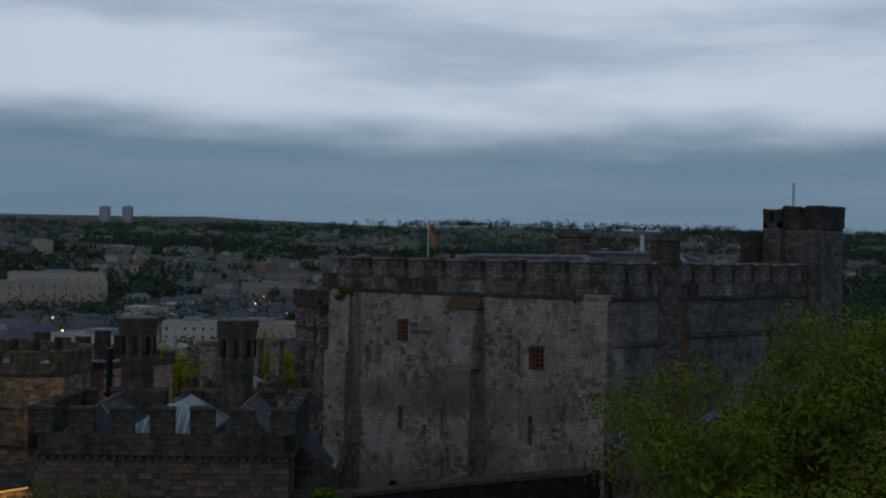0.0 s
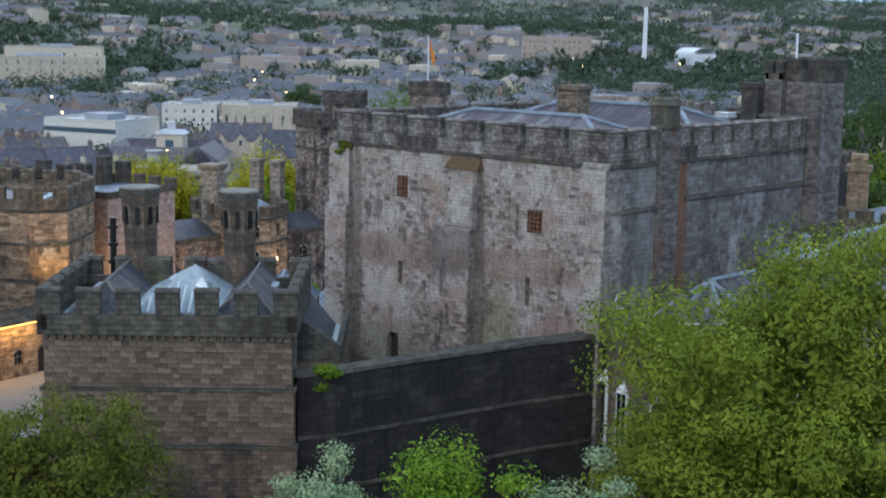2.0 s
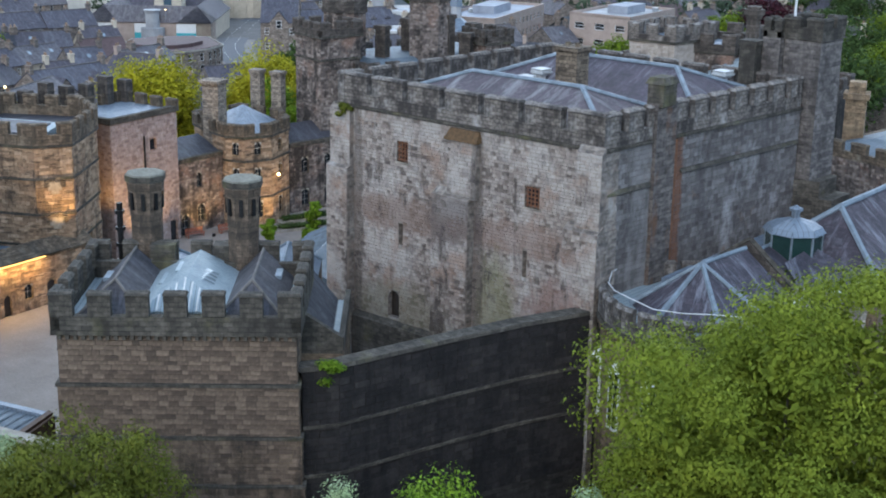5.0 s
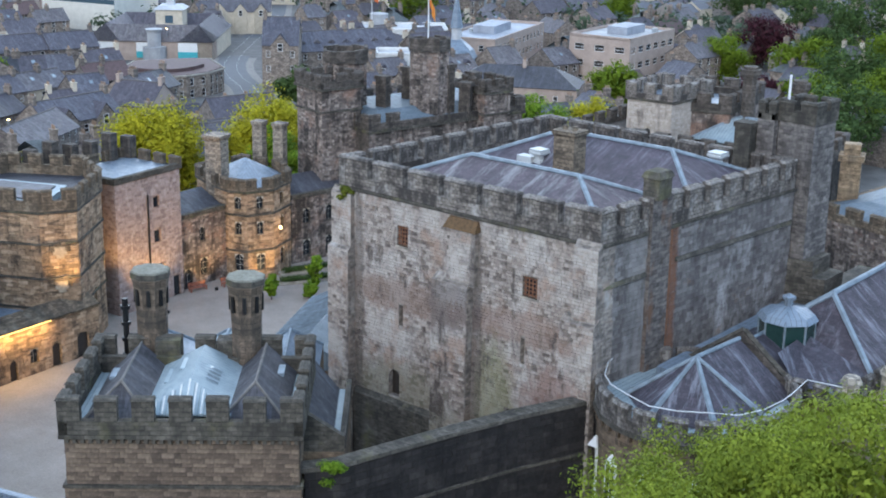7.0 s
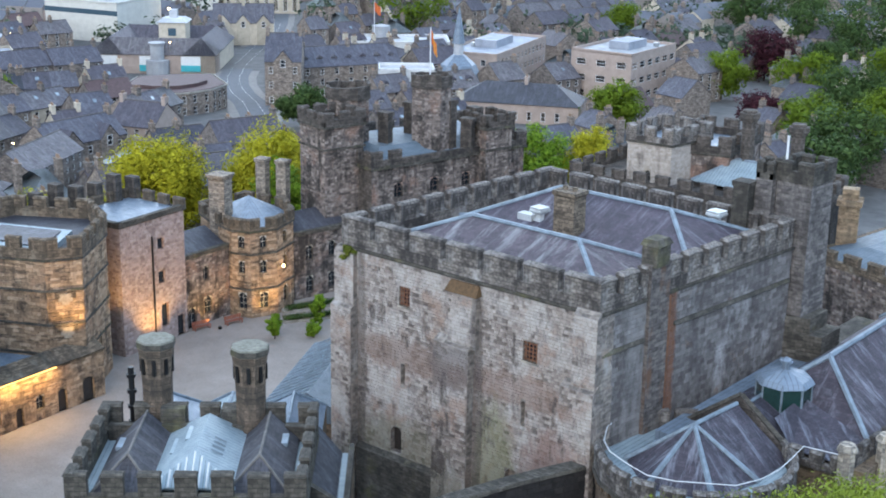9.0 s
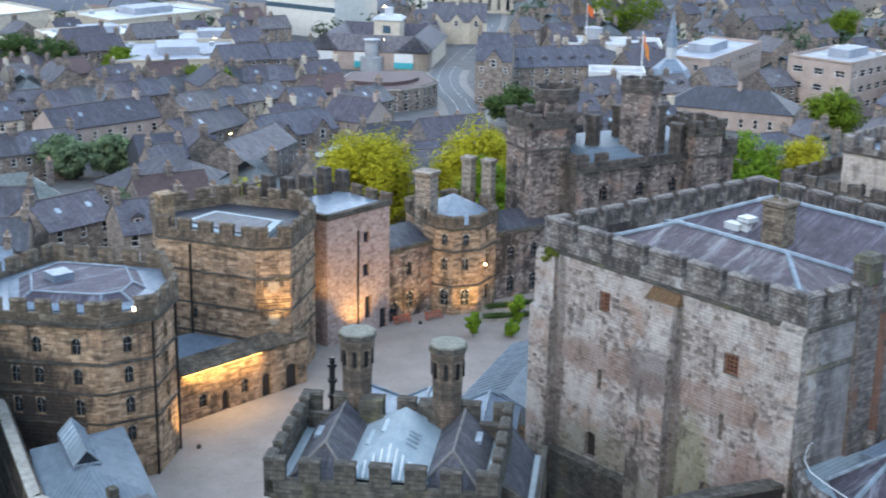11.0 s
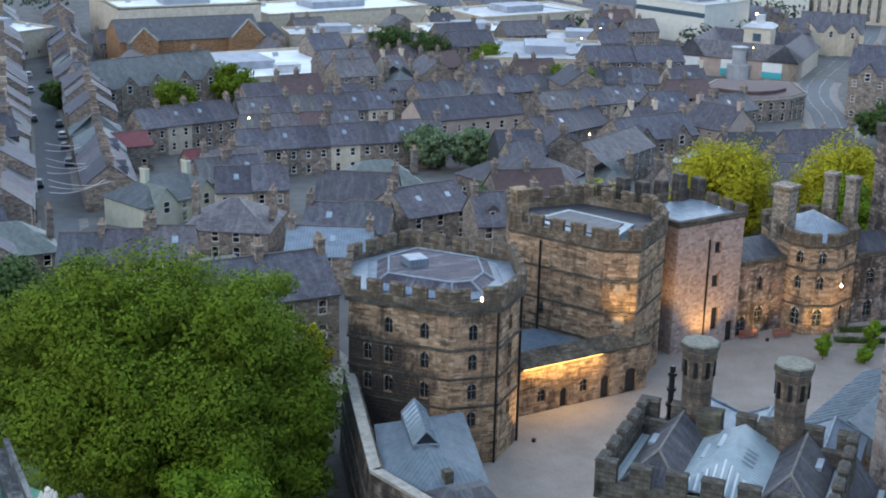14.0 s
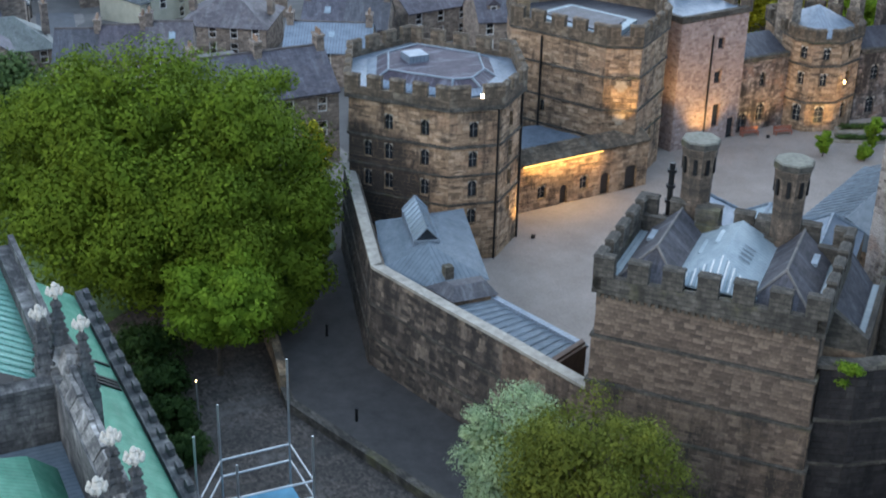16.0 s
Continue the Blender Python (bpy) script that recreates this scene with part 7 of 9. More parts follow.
stand(house("cream_villa", "cream rendered house with hipped greenish slate roof", 16, 11, 4.6, 0.6, VILLA_CREAM, GREEN_SLATE, 5, 2, (0.25, 0.8), hip=True, gable_front=2, group=""), -169, -18, 112, 10)
stand(house("gabled_warehouse", "pinkish gabled warehouse with dark slate roof", 24, 10, 7.0, 0.7, BRICK_PINK, TOWN_SLATE, 7, 2, (0.9,), group="", skylights=2), -209, 57, 92)
clear(-209, 57, 92, 24, 6)
stand(house("long_slate_hall", "long low stone hall with grey slate roof", 30, 13, 5.0, 0.6, BRICK_PINK, DARK_SLATE, 9, 1, (0.55,), group="", wh=2.2, hip=True), -149, 190, 27)
clear(-149, 190, 27, 30, 8)
stand(house("corner_terrace", "three-storey stone terrace with white dormers", 32, 12, 8.6, 0.7, TOWN_STONE, TOWN_SLATE, 8, 3, (0.2, 0.6, 1), dormers=8, group=""), -207, 186, 65)
clear(-207, 186, 65, 32, 8)
stand(house("corner_house", "tall stone corner house with steep gable", 9, 12, 11.5, 1.0, TOWN_STONE, TOWN_SLATE, 3, 3, (0, 1), gable_front=1, group=""), -206, 166.5, 42, 8)
stand(house("half_timbered_inn", "cream and dark half-timbered corner inn", 20, 12, 7.5, 0.9, TOWN_RENDER, TOWN_SLATE, 6, 2, (0.5,), gable_front=3, group=""), -301, 238, 46, 9)
stand(house("dormered_house", "stone house with two gabled bays and slate roof", 18, 10, 6.8, 0.72, TOWN_STONE, TOWN_SLATE, 5, 2, (0, 1), gable_front=2, group=""), -178, 83, 93)
clear(-178, 83, 93, 18, 6)
stand(house("long_cottage_row", "long stone range with rows of small windows", 20, 9, 6.0, 0.7, TOWN_GREY, TOWN_SLATE, 8, 3, (), group="", ww=0.9, wh=1.0), -166, 66, 118)
clear(-166, 66, 118, 20, 6)
stand(house("black_clad_house", "black boarded house with white window band", 9, 10, 6.2, 0.7, BLACK_BOARD, TOWN_SLATE, 3, 2, (), group="", ww=1.9, wh=1.3), -174, 51, 75, 6)
stand(house("broad_slate_barn", "broad stone hall under a big grey slate roof", 22, 15, 4.6, 0.55, TOWN_GREY, DARK_SLATE, 5, 1, (), hip=True, group=""), -147, 39, 17)
clear(-147, 39, 17, 22, 8)
stand(house("gable_end_house", "pinkish stone house showing its gable", 11, 11, 6.0, 0.75, BRICK_PINK, TOWN_SLATE, 4, 2, (0, 1), group=""), -184, 105, 20, 7)
stand(house("lead_roofed_shed", "low shed with grey roof and pale rooflight strip", 14, 9, 3.8, 0.5, TOWN_GREY, LEAD, 3, 1, (), group="", skylights=4), -158, 79, 112, 7)
stand(house("hipped_town_house", "large stone house with hipped dark slate roof", 12, 11, 5.0, 0.6, TOWN_STONE, TOWN_SLATE, 4, 2, (0, 1), hip=True, group=""), -134, -17, 58, 8)
stand(house("blue_roofed_house", "house with smooth blue-grey sheet roof", 11, 9, 4.6, 0.55, TOWN_STONE, LEAD, 3, 2, (0, 1), group="", skylights=1), -112, -11, 62, 6)
stand(house("grey_roofed_house", "stone house with mottled grey slate roof", 12, 10, 5.8, 0.65, TOWN_GREY, DARK_SLATE, 4, 2, (0, 1), group=""), -139, 4, 61, 7)
stand(house("rooflit_house", "stone house with dark roof and bright rooflights", 11, 10, 5.2, 0.6, TOWN_STONE, TOWN_SLATE, 3, 2, (0,), group="", skylights=2), -127, 9, 98, 7)


RED_METAL = plain("dark_red_roofing", (0.14, 0.03, 0.035), 0.7, 0, 0.3, 1.0)
stand(house("red_roofed_shed", "low building under a dark red metal roof", 11, 8, 5.2, 0.5, TOWN_GREY, RED_METAL, 3, 1, (), group=""), -214, -15, 95, 6)
stand(house("red_roofed_shed", "small dark red roofed outbuilding", 6, 6, 4.0, 0.9, TOWN_GREY, RED_METAL, 2, 1, (), group=""), -197, -4, 95, 5)


def crescent_block():
    o = [(-222, 126), (-215, 129), (-210.5, 132.5), (-208, 137), (-207.8, 144), (-210.5, 151), (-224, 158), (-234, 142)]
    z = land(-215, 140)
    ob = thing("crescent_block", "curved-fronted stone block with red-brown flat roof", "building", (0, 0, z))
    wm = window_mesh(1.1, 1.9)
    for i in range(8):
        a, b = o[i], o[(i + 1) % 8]
        L = math.hypot(b[0] - a[0], b[1] - a[1])
        n = max(1, int(L / 2.4))
        hs = [((k + 0.5) * L / n, zz, 1.1, 1.9) for k in range(n) for zz in (0.2, 3.0)] if i < 5 else []
        g = Geo()
        f = pierced(g, a, b, -3, 5.6, hs, 0.18)
        part("wall", g, TOWN_STONE, ob)
        ang = math.degrees(math.atan2(b[1] - a[1], b[0] - a[0]))
        for u, zz, w, h in hs:
            px, py, _ = f(u, 0, 0.12)
            part("window", wm, None, ob, at=(px, py, zz), turn=ang)
    string_course(ob, o, 5.4, 0.4, 0.3, mats=COPING, name="cornice")
    part("roof", Geo().prism(grown(o, -0.5), 5.5, 5.85), RED_SLATE, ob, "red-brown flat roof")
    part("roof_upstand", Geo().prism(grown(o, -4.5), 5.85, 6.7), RED_SLATE, ob)
    clear(-219, 142, 60, 30, 12)


crescent_block()
flat_block("office_wing", "pinkish brick office block with flat blue-grey roof", 40, 16, 11, BRICK_PINK, FLAT_LILAC, 13, 3, 2, 1.5, 1.7, (-191, 234, land(-191, 234)), 107)
clear(-191, 234, 107, 40, 11)
flat_block("office_block", "boxy brown-pink office block with flat roof", 18, 26, 13, BRICK_PINK, FLAT_GREY, 3, 3, 6, 2.8, 1.7, (-154, 243, land(-154, 243)), 5)
clear(-154, 243, 95, 28, 12)
flat_block("white_store", "white modern store with blue glass bands", 30, 24, 13, STORE_CREAM, FLAT_GREY, 1, 1, 1, 0.5, 0.5, (-345, 214, land(-345, 214)), 15, band=(9.0,))
SPOTS += [(-345, 214, 18), (-358, 211, 12), (-332, 218, 12)]
flat_block("white_hotel", "white four-storey hotel block", 21, 16, 14, STORE_CREAM, FLAT_GREY, 6, 4, 4, 1.2, 1.5, (-376, 279, land(-376, 279)), 45)
flat_block("beige_offices", "beige office block with tall vertical bays", 29, 18, 14, TOWN_RENDER, FLAT_GREY, 8, 1, 4, 1.7, 9.5, (-358, 299, land(-358, 299)), 45)
SPOTS += [(-376, 279, 14), (-358, 299, 17)]
flat_block("campus_block", "long beige four-storey block", 80, 22, 19, TOWN_RENDER, FLAT_WHITE, 12, 4, 3, 1.6, 2.0, (-690, 420, land(-690, 420)), 50)
flat_block("campus_block", "long beige four-storey block", 60, 20, 24, TOWN_RENDER, FLAT_WHITE, 9, 4, 3, 1.6, 2.0, (-715, 450, land(-715, 450)), 50)
flat_block("tan_warehouse", "long low tan brick warehouse with pale roof", 46, 24, 11, BRICK_PINK, FLAT_WHITE, 6, 1, 4, 1.0, 1.0, (-745, 665, land(-745, 665)), 48)
flat_block("brick_mill", "long pinkish brick mill", 62, 20, 18, BRICK_PINK, FLAT_GREY, 14, 3, 4, 1.8, 2.4, (-690, 968, land(-690, 968)), 40)
SPOTS += [(-690, 420, 40), (-715, 450, 32), (-745, 665, 26), (-690, 968, 34)]


def market():
    """Square market building: four slated ranges round a court, pale tower in the middle."""
    x, y = -283, 190
    m = thing("market_building", "square slate-roofed market building with pale tower", "market hall", (x, y, land(x, y)), 40)
    S, w, h = 18, 9, 6.0
    for i, t in enumerate((0, 90, 180, 270)):
        c, s = math.cos(math.radians(t)), math.sin(math.radians(t))
        ox, oy = s * (S - w / 2), -c * (S - w / 2)
        part("range_wall", Geo().box(-S, -w / 2, -3, S, w / 2, h), TOWN_RENDER if i else BRICK_PINK, m, at=(ox, oy, 0), turn=t)
        part("range_roof", hip_roof(-S - 0.5, -w / 2 - 0.5, S + 0.5, w / 2 + 0.5, h, h + 4.2, "x")[0], TOWN_SLATE, m, at=(ox, oy, 0), turn=t)
    for k in range(3):
        sf = part("shop_front", Geo().box(-2.8, -0.25, 3.0, 2.8, 0.1, 5.6), FRAME_WHITE, m, "white panelled shop front", at=(-13 + k * 12, -S, 0))
        part("shop_fascia", Geo().box(-2.8, -0.4, 1.2, 2.8, 0.0, 3.0), TEAL, sf, "turquoise fascia")
    part("court_roof", Geo().box(-S + w, -S + w, -3, S - w, S - w, 6.4), FLAT_GREY, m, "pale flat roof of the inner court")
    t = part("tower", Geo().box(-4, -4, -3, 4, 4, 12.5), TOWN_RENDER, m, "pale square tower", at=(2, 6, 0))
    part("tower_roof", Geo().loft(ngon(4, 6.6, turn=math.pi / 4), 12.5, ngon(4, 4.4, turn=math.pi / 4), 13.6).prism(ngon(4, 1.6, turn=math.pi / 4), 13.6, 16.0), FLAT_GREY, t)
    part("tower_window", Geo().box(-1.2, -4.12, 8.5, 1.2, -3.9, 10.8), BLUE_GLASS, t)
    part("stair_tower", Geo().prism(ngon(14, 3.4), -3, 4.6).prism(ngon(14, 2.0), 4.6, 8.6).loft(ngon(14, 2.0), 8.6, ngon(14, 2.5), 9.6), FLAT_GREY, m, "pale round stair drum", at=(1.5, -18.5, 0))
    SPOTS.append((x, y, 27))


market()


def far_marks():
    # tower blocks on the far hill
    for i, (x, y) in enumerate(((-2630, 1890), (-2590, 1925))):
        flat_block("tower_block", "pale high-rise tower block on the far hill", 26, 20, 44, FLAT_GREY, FLAT_GREY, 4, 8, 2, 2.2, 1.6, (x, y, land(x, y)), -50, group="tower blocks")
    x, y = -599, 973
    z = land(x, y)
    solo("boiler_chimney", Geo().tube((0, 0, -2), (0, 0, 46), 2.2, 12, r2=1.7).tube((0, 0, 46), (0, 0, 48.5), 1.75, 12), [WHITE_METAL], "tall slim white boiler chimney", "chimney", at=(x, y, z))
    x, y = -566, 1004
    h = thing("white_shed", "white barrel-roofed sports hall", "hall", (x, y, land(x, y)), -30)
    g = Geo()
    for i in range(8):
        a0, a1 = math.pi * i / 8, math.pi * (i + 1) / 8
        g.poly([(-16, -11 * math.cos(a0), 8 + 6 * math.sin(a0)), (-16, -11 * math.cos(a1), 8 + 6 * math.sin(a1)), (16, -11 * math.cos(a1), 8 + 6 * math.sin(a1)), (16, -11 * math.cos(a0), 8 + 6 * math.sin(a0))][::-1])
    part("roof", g, FLAT_WHITE, h)
    part("wall", Geo().box(-16, -11, -3, 16, 11, 9), FLAT_WHITE, h)
    SPOTS.extend([(-599, 973, 8), (-566, 1004, 22)])


far_marks()


# ---- streets ----
def street(name, pts, width, mats, lift=0.08, label="grey asphalt street", clear=3.0):
    v, f = [], []
    fine = []
    for (ax, ay), (bx, by) in zip(pts, pts[1:]):
        n = max(1, int(math.hypot(bx - ax, by - ay) / 8))
        fine += [(ax + (bx - ax) * i / n, ay + (by - ay) * i / n) for i in range(n)]
    fine.append(pts[-1])
    g = Geo()
    prev = None
    for i, (x, y) in enumerate(fine):
        a, b = fine[max(0, i - 1)], fine[min(len(fine) - 1, i + 1)]
        d = Vector((b[0] - a[0], b[1] - a[1])).normalized()
        n = Vector((-d.y, d.x)) * width / 2
        z = land(x, y) + lift
        cur = ((x - n.x, y - n.y, max(z, land(x - n.x, y - n.y) + lift)), (x + n.x, y + n.y, max(z, land(x + n.x, y + n.y) + lift)))
        if prev:
            g.poly([prev[0], cur[0], cur[1], prev[1]])
        prev = cur
        SPOTS.append((x, y, width / 2 + clear))
    return solo(name, g, mats, label, "road", kind="structure")


R1 = [(-182, 132), (-195, 147), (-211, 159), (-224, 167), (-237, 176.5), (-249, 187), (-266, 205), (-283, 226), (-302, 250), (-326, 276), (-380, 330)]
R2 = [(-152, -38), (-178, -33.5), (-210, -28.4), (-260, -20.2), (-327, -10), (-387, -1), (-440, 7)]
street("pavement_main", R1, 13, PAVING, 0.06, "pale stone pavement beside the bending road")
street("road_main", R1, 8.5, ASPHALT, 0.12, "bending grey asphalt road with road markings")
street("pavement_street", R2, 9, PAVING, 0.06, "stone pavement along the straight street", 0.5)
street("road_street", R2, 6, ASPHALT, 0.12, "straight grey asphalt street between houses", 0.5)
marks = Geo()
for (ax, ay), (bx, by) in zip(R1[1:], R1[2:-1]):
    d = Vector((bx - ax, by - ay))
    n = int(d.length / 5)
    d.normalize()
    for i in range(n):
        x, y = ax + d.x * i * 5, ay + d.y * i * 5
        for off in (-1.7, 1.7):
            px, py = x - d.y * off, y + d.x * off
            s = Vector((-d.y, d.x)) * 0.05
            z0, z1 = land(px, py) + 0.32, land(px + d.x * 2.6, py + d.y * 2.6) + 0.32
            marks.poly([(px - s.x, py - s.y, z0), (px + d.x * 2.6 - s.x, py + d.y * 2.6 - s.y, z1), (px + d.x * 2.6 + s.x, py + d.y * 2.6 + s.y, z1), (px + s.x, py + s.y, z0)])
solo("road_marking", marks, FRAME_WHITE, "thin white painted lane lines on the road", "road marking", kind="structure")

# ---- house types, copied along the rows ----
random.seed(11)
KINDS = []
for i in range(16):
    wall = (TOWN_STONE, TOWN_GREY, TOWN_STONE, TOWN_STONE, TOWN_RENDER, TOWN_GREY)[i % 6]
    roof = RED_SLATE if i == 11 else (GREEN_SLATE if i in (6, 13) else TOWN_SLATE)
    L, D, h = (6.5, 8.5, 6.2, 11.0, 9.5, 13.5, 7.2, 10.0)[i % 8], random.uniform(8, 11), random.choice((5.2, 5.8, 6.5, 8.4))
    words = "stone" if wall in (TOWN_STONE, TOWN_GREY) else "cream rendered"
    size = "three-storey" if h > 8 else "two-storey"
    rw = "reddish" if roof is RED_SLATE else ("greenish slate" if roof is GREEN_SLATE else "dark slate")
    ob = house("town_house", f"{size} {words} house with {rw} roof and chimneys", L, D, h, random.uniform(0.62, 0.85), wall, roof,
               nwin=max(2, int(L / 2.8)), floors=3 if h > 8 else 2, chimneys=((0, 1), (1,), (0, 1), (0, 0.5))[i % 4], dormers=(0, 0, 2, 0, 0)[i % 5], hip=(i % 7 == 6), skylights=(1 if i % 3 == 1 and i % 7 != 6 else 0))
    KINDS.append((ob, L, D, h))
used = set()


def in_view(x, y, a0=19.0, a1=85.0):
    yaw = math.degrees(math.atan2(-(x - 48), y + 74))
    return a0 < yaw < a1


def place_house(x, y, turn, k=None):
    k = random.randrange(len(KINDS)) if k is None else k
    ob, L, D, h = KINDS[k]
    m = pose(x, y, land(x, y) - 0.1, 0, 0, turn)
    if k not in used:
        used.add(k)
        ob.matrix_basis = m
    else:
        copy_thing(ob, m)
    SPOTS.append((x, y, min(L, D) * 0.34))
    return L


# fronts and streets kept open to the camera: x, y, height over the land, half width
SEEN = [(px, py, 0.3, 6) for px, py in R1[1:8]] + [(-273, -8, 2, 7), (-274, 4, 3, 7), (-274, 18, 4, 7), (-164, -20, 1.5, 8), (-213, 131, 2.5, 8), (-208, 140, 2.5, 8), (-278, 168, 3, 8), (-268, 177, 3, 8), (-258, 184, 3, 8), (-300, 236, 2, 8),
        (-337, 20, 4, 8), (-337, 35, 4, 8), (-337, 50, 4, 8), (-280, 16, 7.6, 8), (-280, 30, 7.6, 8), (-280, 48, 7.6, 8), (-203, 163, 4, 7), (-204, 176, 5, 7), (-172, 82, 4, 8), (-204, 55, 4, 8), (-270, 120, 8, 14), (-195, 8, 3, 6), (-195, 22, 3, 6), (-194, 38, 3, 6),
        (-332, 205, 4, 10), (-368, 272, 5, 9), (-350, 290, 5, 9), (-184, 228, 6, 8), (-150, 228, 5, 9), (-142, 184, 2.5, 10)]


def hides_sight(x, y, tall=9.5):
    """True where a house would block the camera's view of such a front."""
    for px, py, pz, half in SEEN:
        dx, dy = px - 48, py + 74
        s = ((x - 48) * dx + (y + 74) * dy) / (dx * dx + dy * dy)
        if 0 < s < 0.985:
            off = abs((x - 48) * dy - (y + 74) * dx) / math.hypot(dx, dy)
            sight = 49 + s * (land(px, py) + pz - 49)
            if off < half + 3 and sight < land(x, y) + tall:
                return True
    return False


UNITS = []
for i, (wall, roof, word) in enumerate(((TOWN_STONE, TOWN_SLATE, "sandstone"), (TOWN_GREY, TOWN_SLATE, "grey stone"), (TOWN_STONE, DARK_SLATE, "brown stone"), (TOWN_RENDER, TOWN_SLATE, "cream rendered"), (TOWN_GREY, RED_SLATE, "stone red-roofed"))):
    UNITS.append(house("terrace_house", f"narrow {word} terrace house with rear windows", 5.8, 8.6, 6.0, 0.72, wall, roof, nwin=2, floors=2, chimneys=((1,), (0,), (1,), (), (1,))[i], skylights=(0, 1, 0, 1, 0)[i], group="terraces", ww=1.0, wh=1.6))
laid = set()


def terrace(ax, ay, bx, by, order, dz=0.0):
    """Houses of one width built end to end, left to right as the camera sees them."""
    d = Vector((bx - ax, by - ay))
    n = max(1, round(d.length / 5.8))
    turn = math.degrees(math.atan2(d.y, d.x))
    for i in range(n):
        p = Vector((ax, ay)) + d * ((i + 0.5) / n)
        k = order[i % len(order)]
        m = pose(p.x, p.y, land(p.x, p.y) + dz, 0, 0, turn) @ Matrix.Diagonal((d.length / n / 5.8, 1, 1, 1))
        if k in laid:
            copy_thing(UNITS[k], m)
        else:
            laid.add(k)
            UNITS[k].matrix_basis = m
        SPOTS.append((p.x, p.y, 4.5))


terrace(-200, 4, -196, 45, (0, 1, 0, 3, 2, 1, 0))
terrace(-213, 9, -210, 33, (2, 0, 4, 1))
terrace(-231, 14, -229, 48, (1, 0, 2, 0, 1, 3))
terrace(-226, -9, -230, 12, (0, 3, 1))
terrace(-125, -43, -119, -27, (2, 0, 1), -1.0)
terrace(-126, -9, -120, 1, (1, 2), -1.5)
terrace(-172, -12, -172, -1, (2, 1))
terrace(-160, -12, -157, -1, (3, 0))
terrace(-190, 62, -197, 82, (0, 1, 2))
terrace(-215, 78, -218, 108, (1, 2, 0, 3, 1))
terrace(-196, 108, -200, 124, (0, 1, 2))
terrace(-236, 58, -240, 100, (0, 2, 1, 0))
terrace(-246, 108, -238, 126, (2, 1, 0))


def rows_of_houses():
    """Terraces of like houses, here and there a break or a house set crosswise."""
    total = 0
    row = -104.0
    while row > -640:
        y = -110.0
        step = random.uniform(16, 21) if row > -330 else random.uniform(18, 26)
        left, kind, cross = 0, 0, False
        while y < 560:
            bend = 14 * math.sin(y / 70 + row / 90) + 0.18 * y * (1 if y > 80 else 0.4)
            x = row + bend
            d = math.hypot(x + 35, y - 5)
            slope = 14 / 70 * math.cos(y / 70 + row / 90) + 0.12
            turn = 90 - math.degrees(math.atan(slope))
            if left < 1:
                left, kind, cross = random.choice((1, 2, 4, 5, 7)), random.randrange(len(KINDS)), random.random() < 0.22
                left = 1 if cross else left
                if random.random() < 0.3:
                    y += random.uniform(3, 9)
                    continue
            green = math.degrees(math.atan2(-(x - 48), y + 74)) < 33 and d > 190
            if d > 70 and in_view(x, y) and not taken(x, y, 4.6) and math.hypot(x - 48, y + 74) < 560 and not hides_sight(x, y) and (not green or random.random() < 0.18) and total < 215:
                L, D = KINDS[kind][1:3]
                y += L * 0.45 if not cross else D * 0.45
                place_house(row + bend, y, turn + (90 if cross else 0), kind)
                y += L * 0.54 if not cross else D * 0.6
                total += 1
                left -= 1
            else:
                y += 4
                left = 0
        row -= step
    return total


def street_houses():
    """Closed house fronts along both sides of the straight street."""
    for side in (-1, 1):
        s = 4.0
        for (ax, ay), (bx, by) in zip(R2, R2[1:]):
            d = Vector((bx - ax, by - ay))
            n = Vector((-d.y, d.x)).normalized() * side * -8.8
            s, length = 0.0, d.length
            d.normalize()
            while s < length - 4:
                x, y = ax + d.x * (s + 4.5) + n.x, ay + d.y * (s + 4.5) + n.y
                if any(math.hypot(x - px, y - py) < pr - 3 for px, py, pr in SPOTS if pr > 7) or (side > 0 and -182 < x < -150):
                    s += 5
                    continue
                s += place_house(x, y, math.degrees(math.atan2(d.y, d.x)) + (180 if side < 0 else 0)) * 0.99


street_houses()
stand(house("lane_house", "tall plain rendered stone house with white sash windows", 15, 9.5, 8.6, 0.75, TOWN_STONE, TOWN_SLATE, 4, 3, (0, 0.5, 1), group=""), -87.2, -29.2, 90, 9)
rows_of_houses()


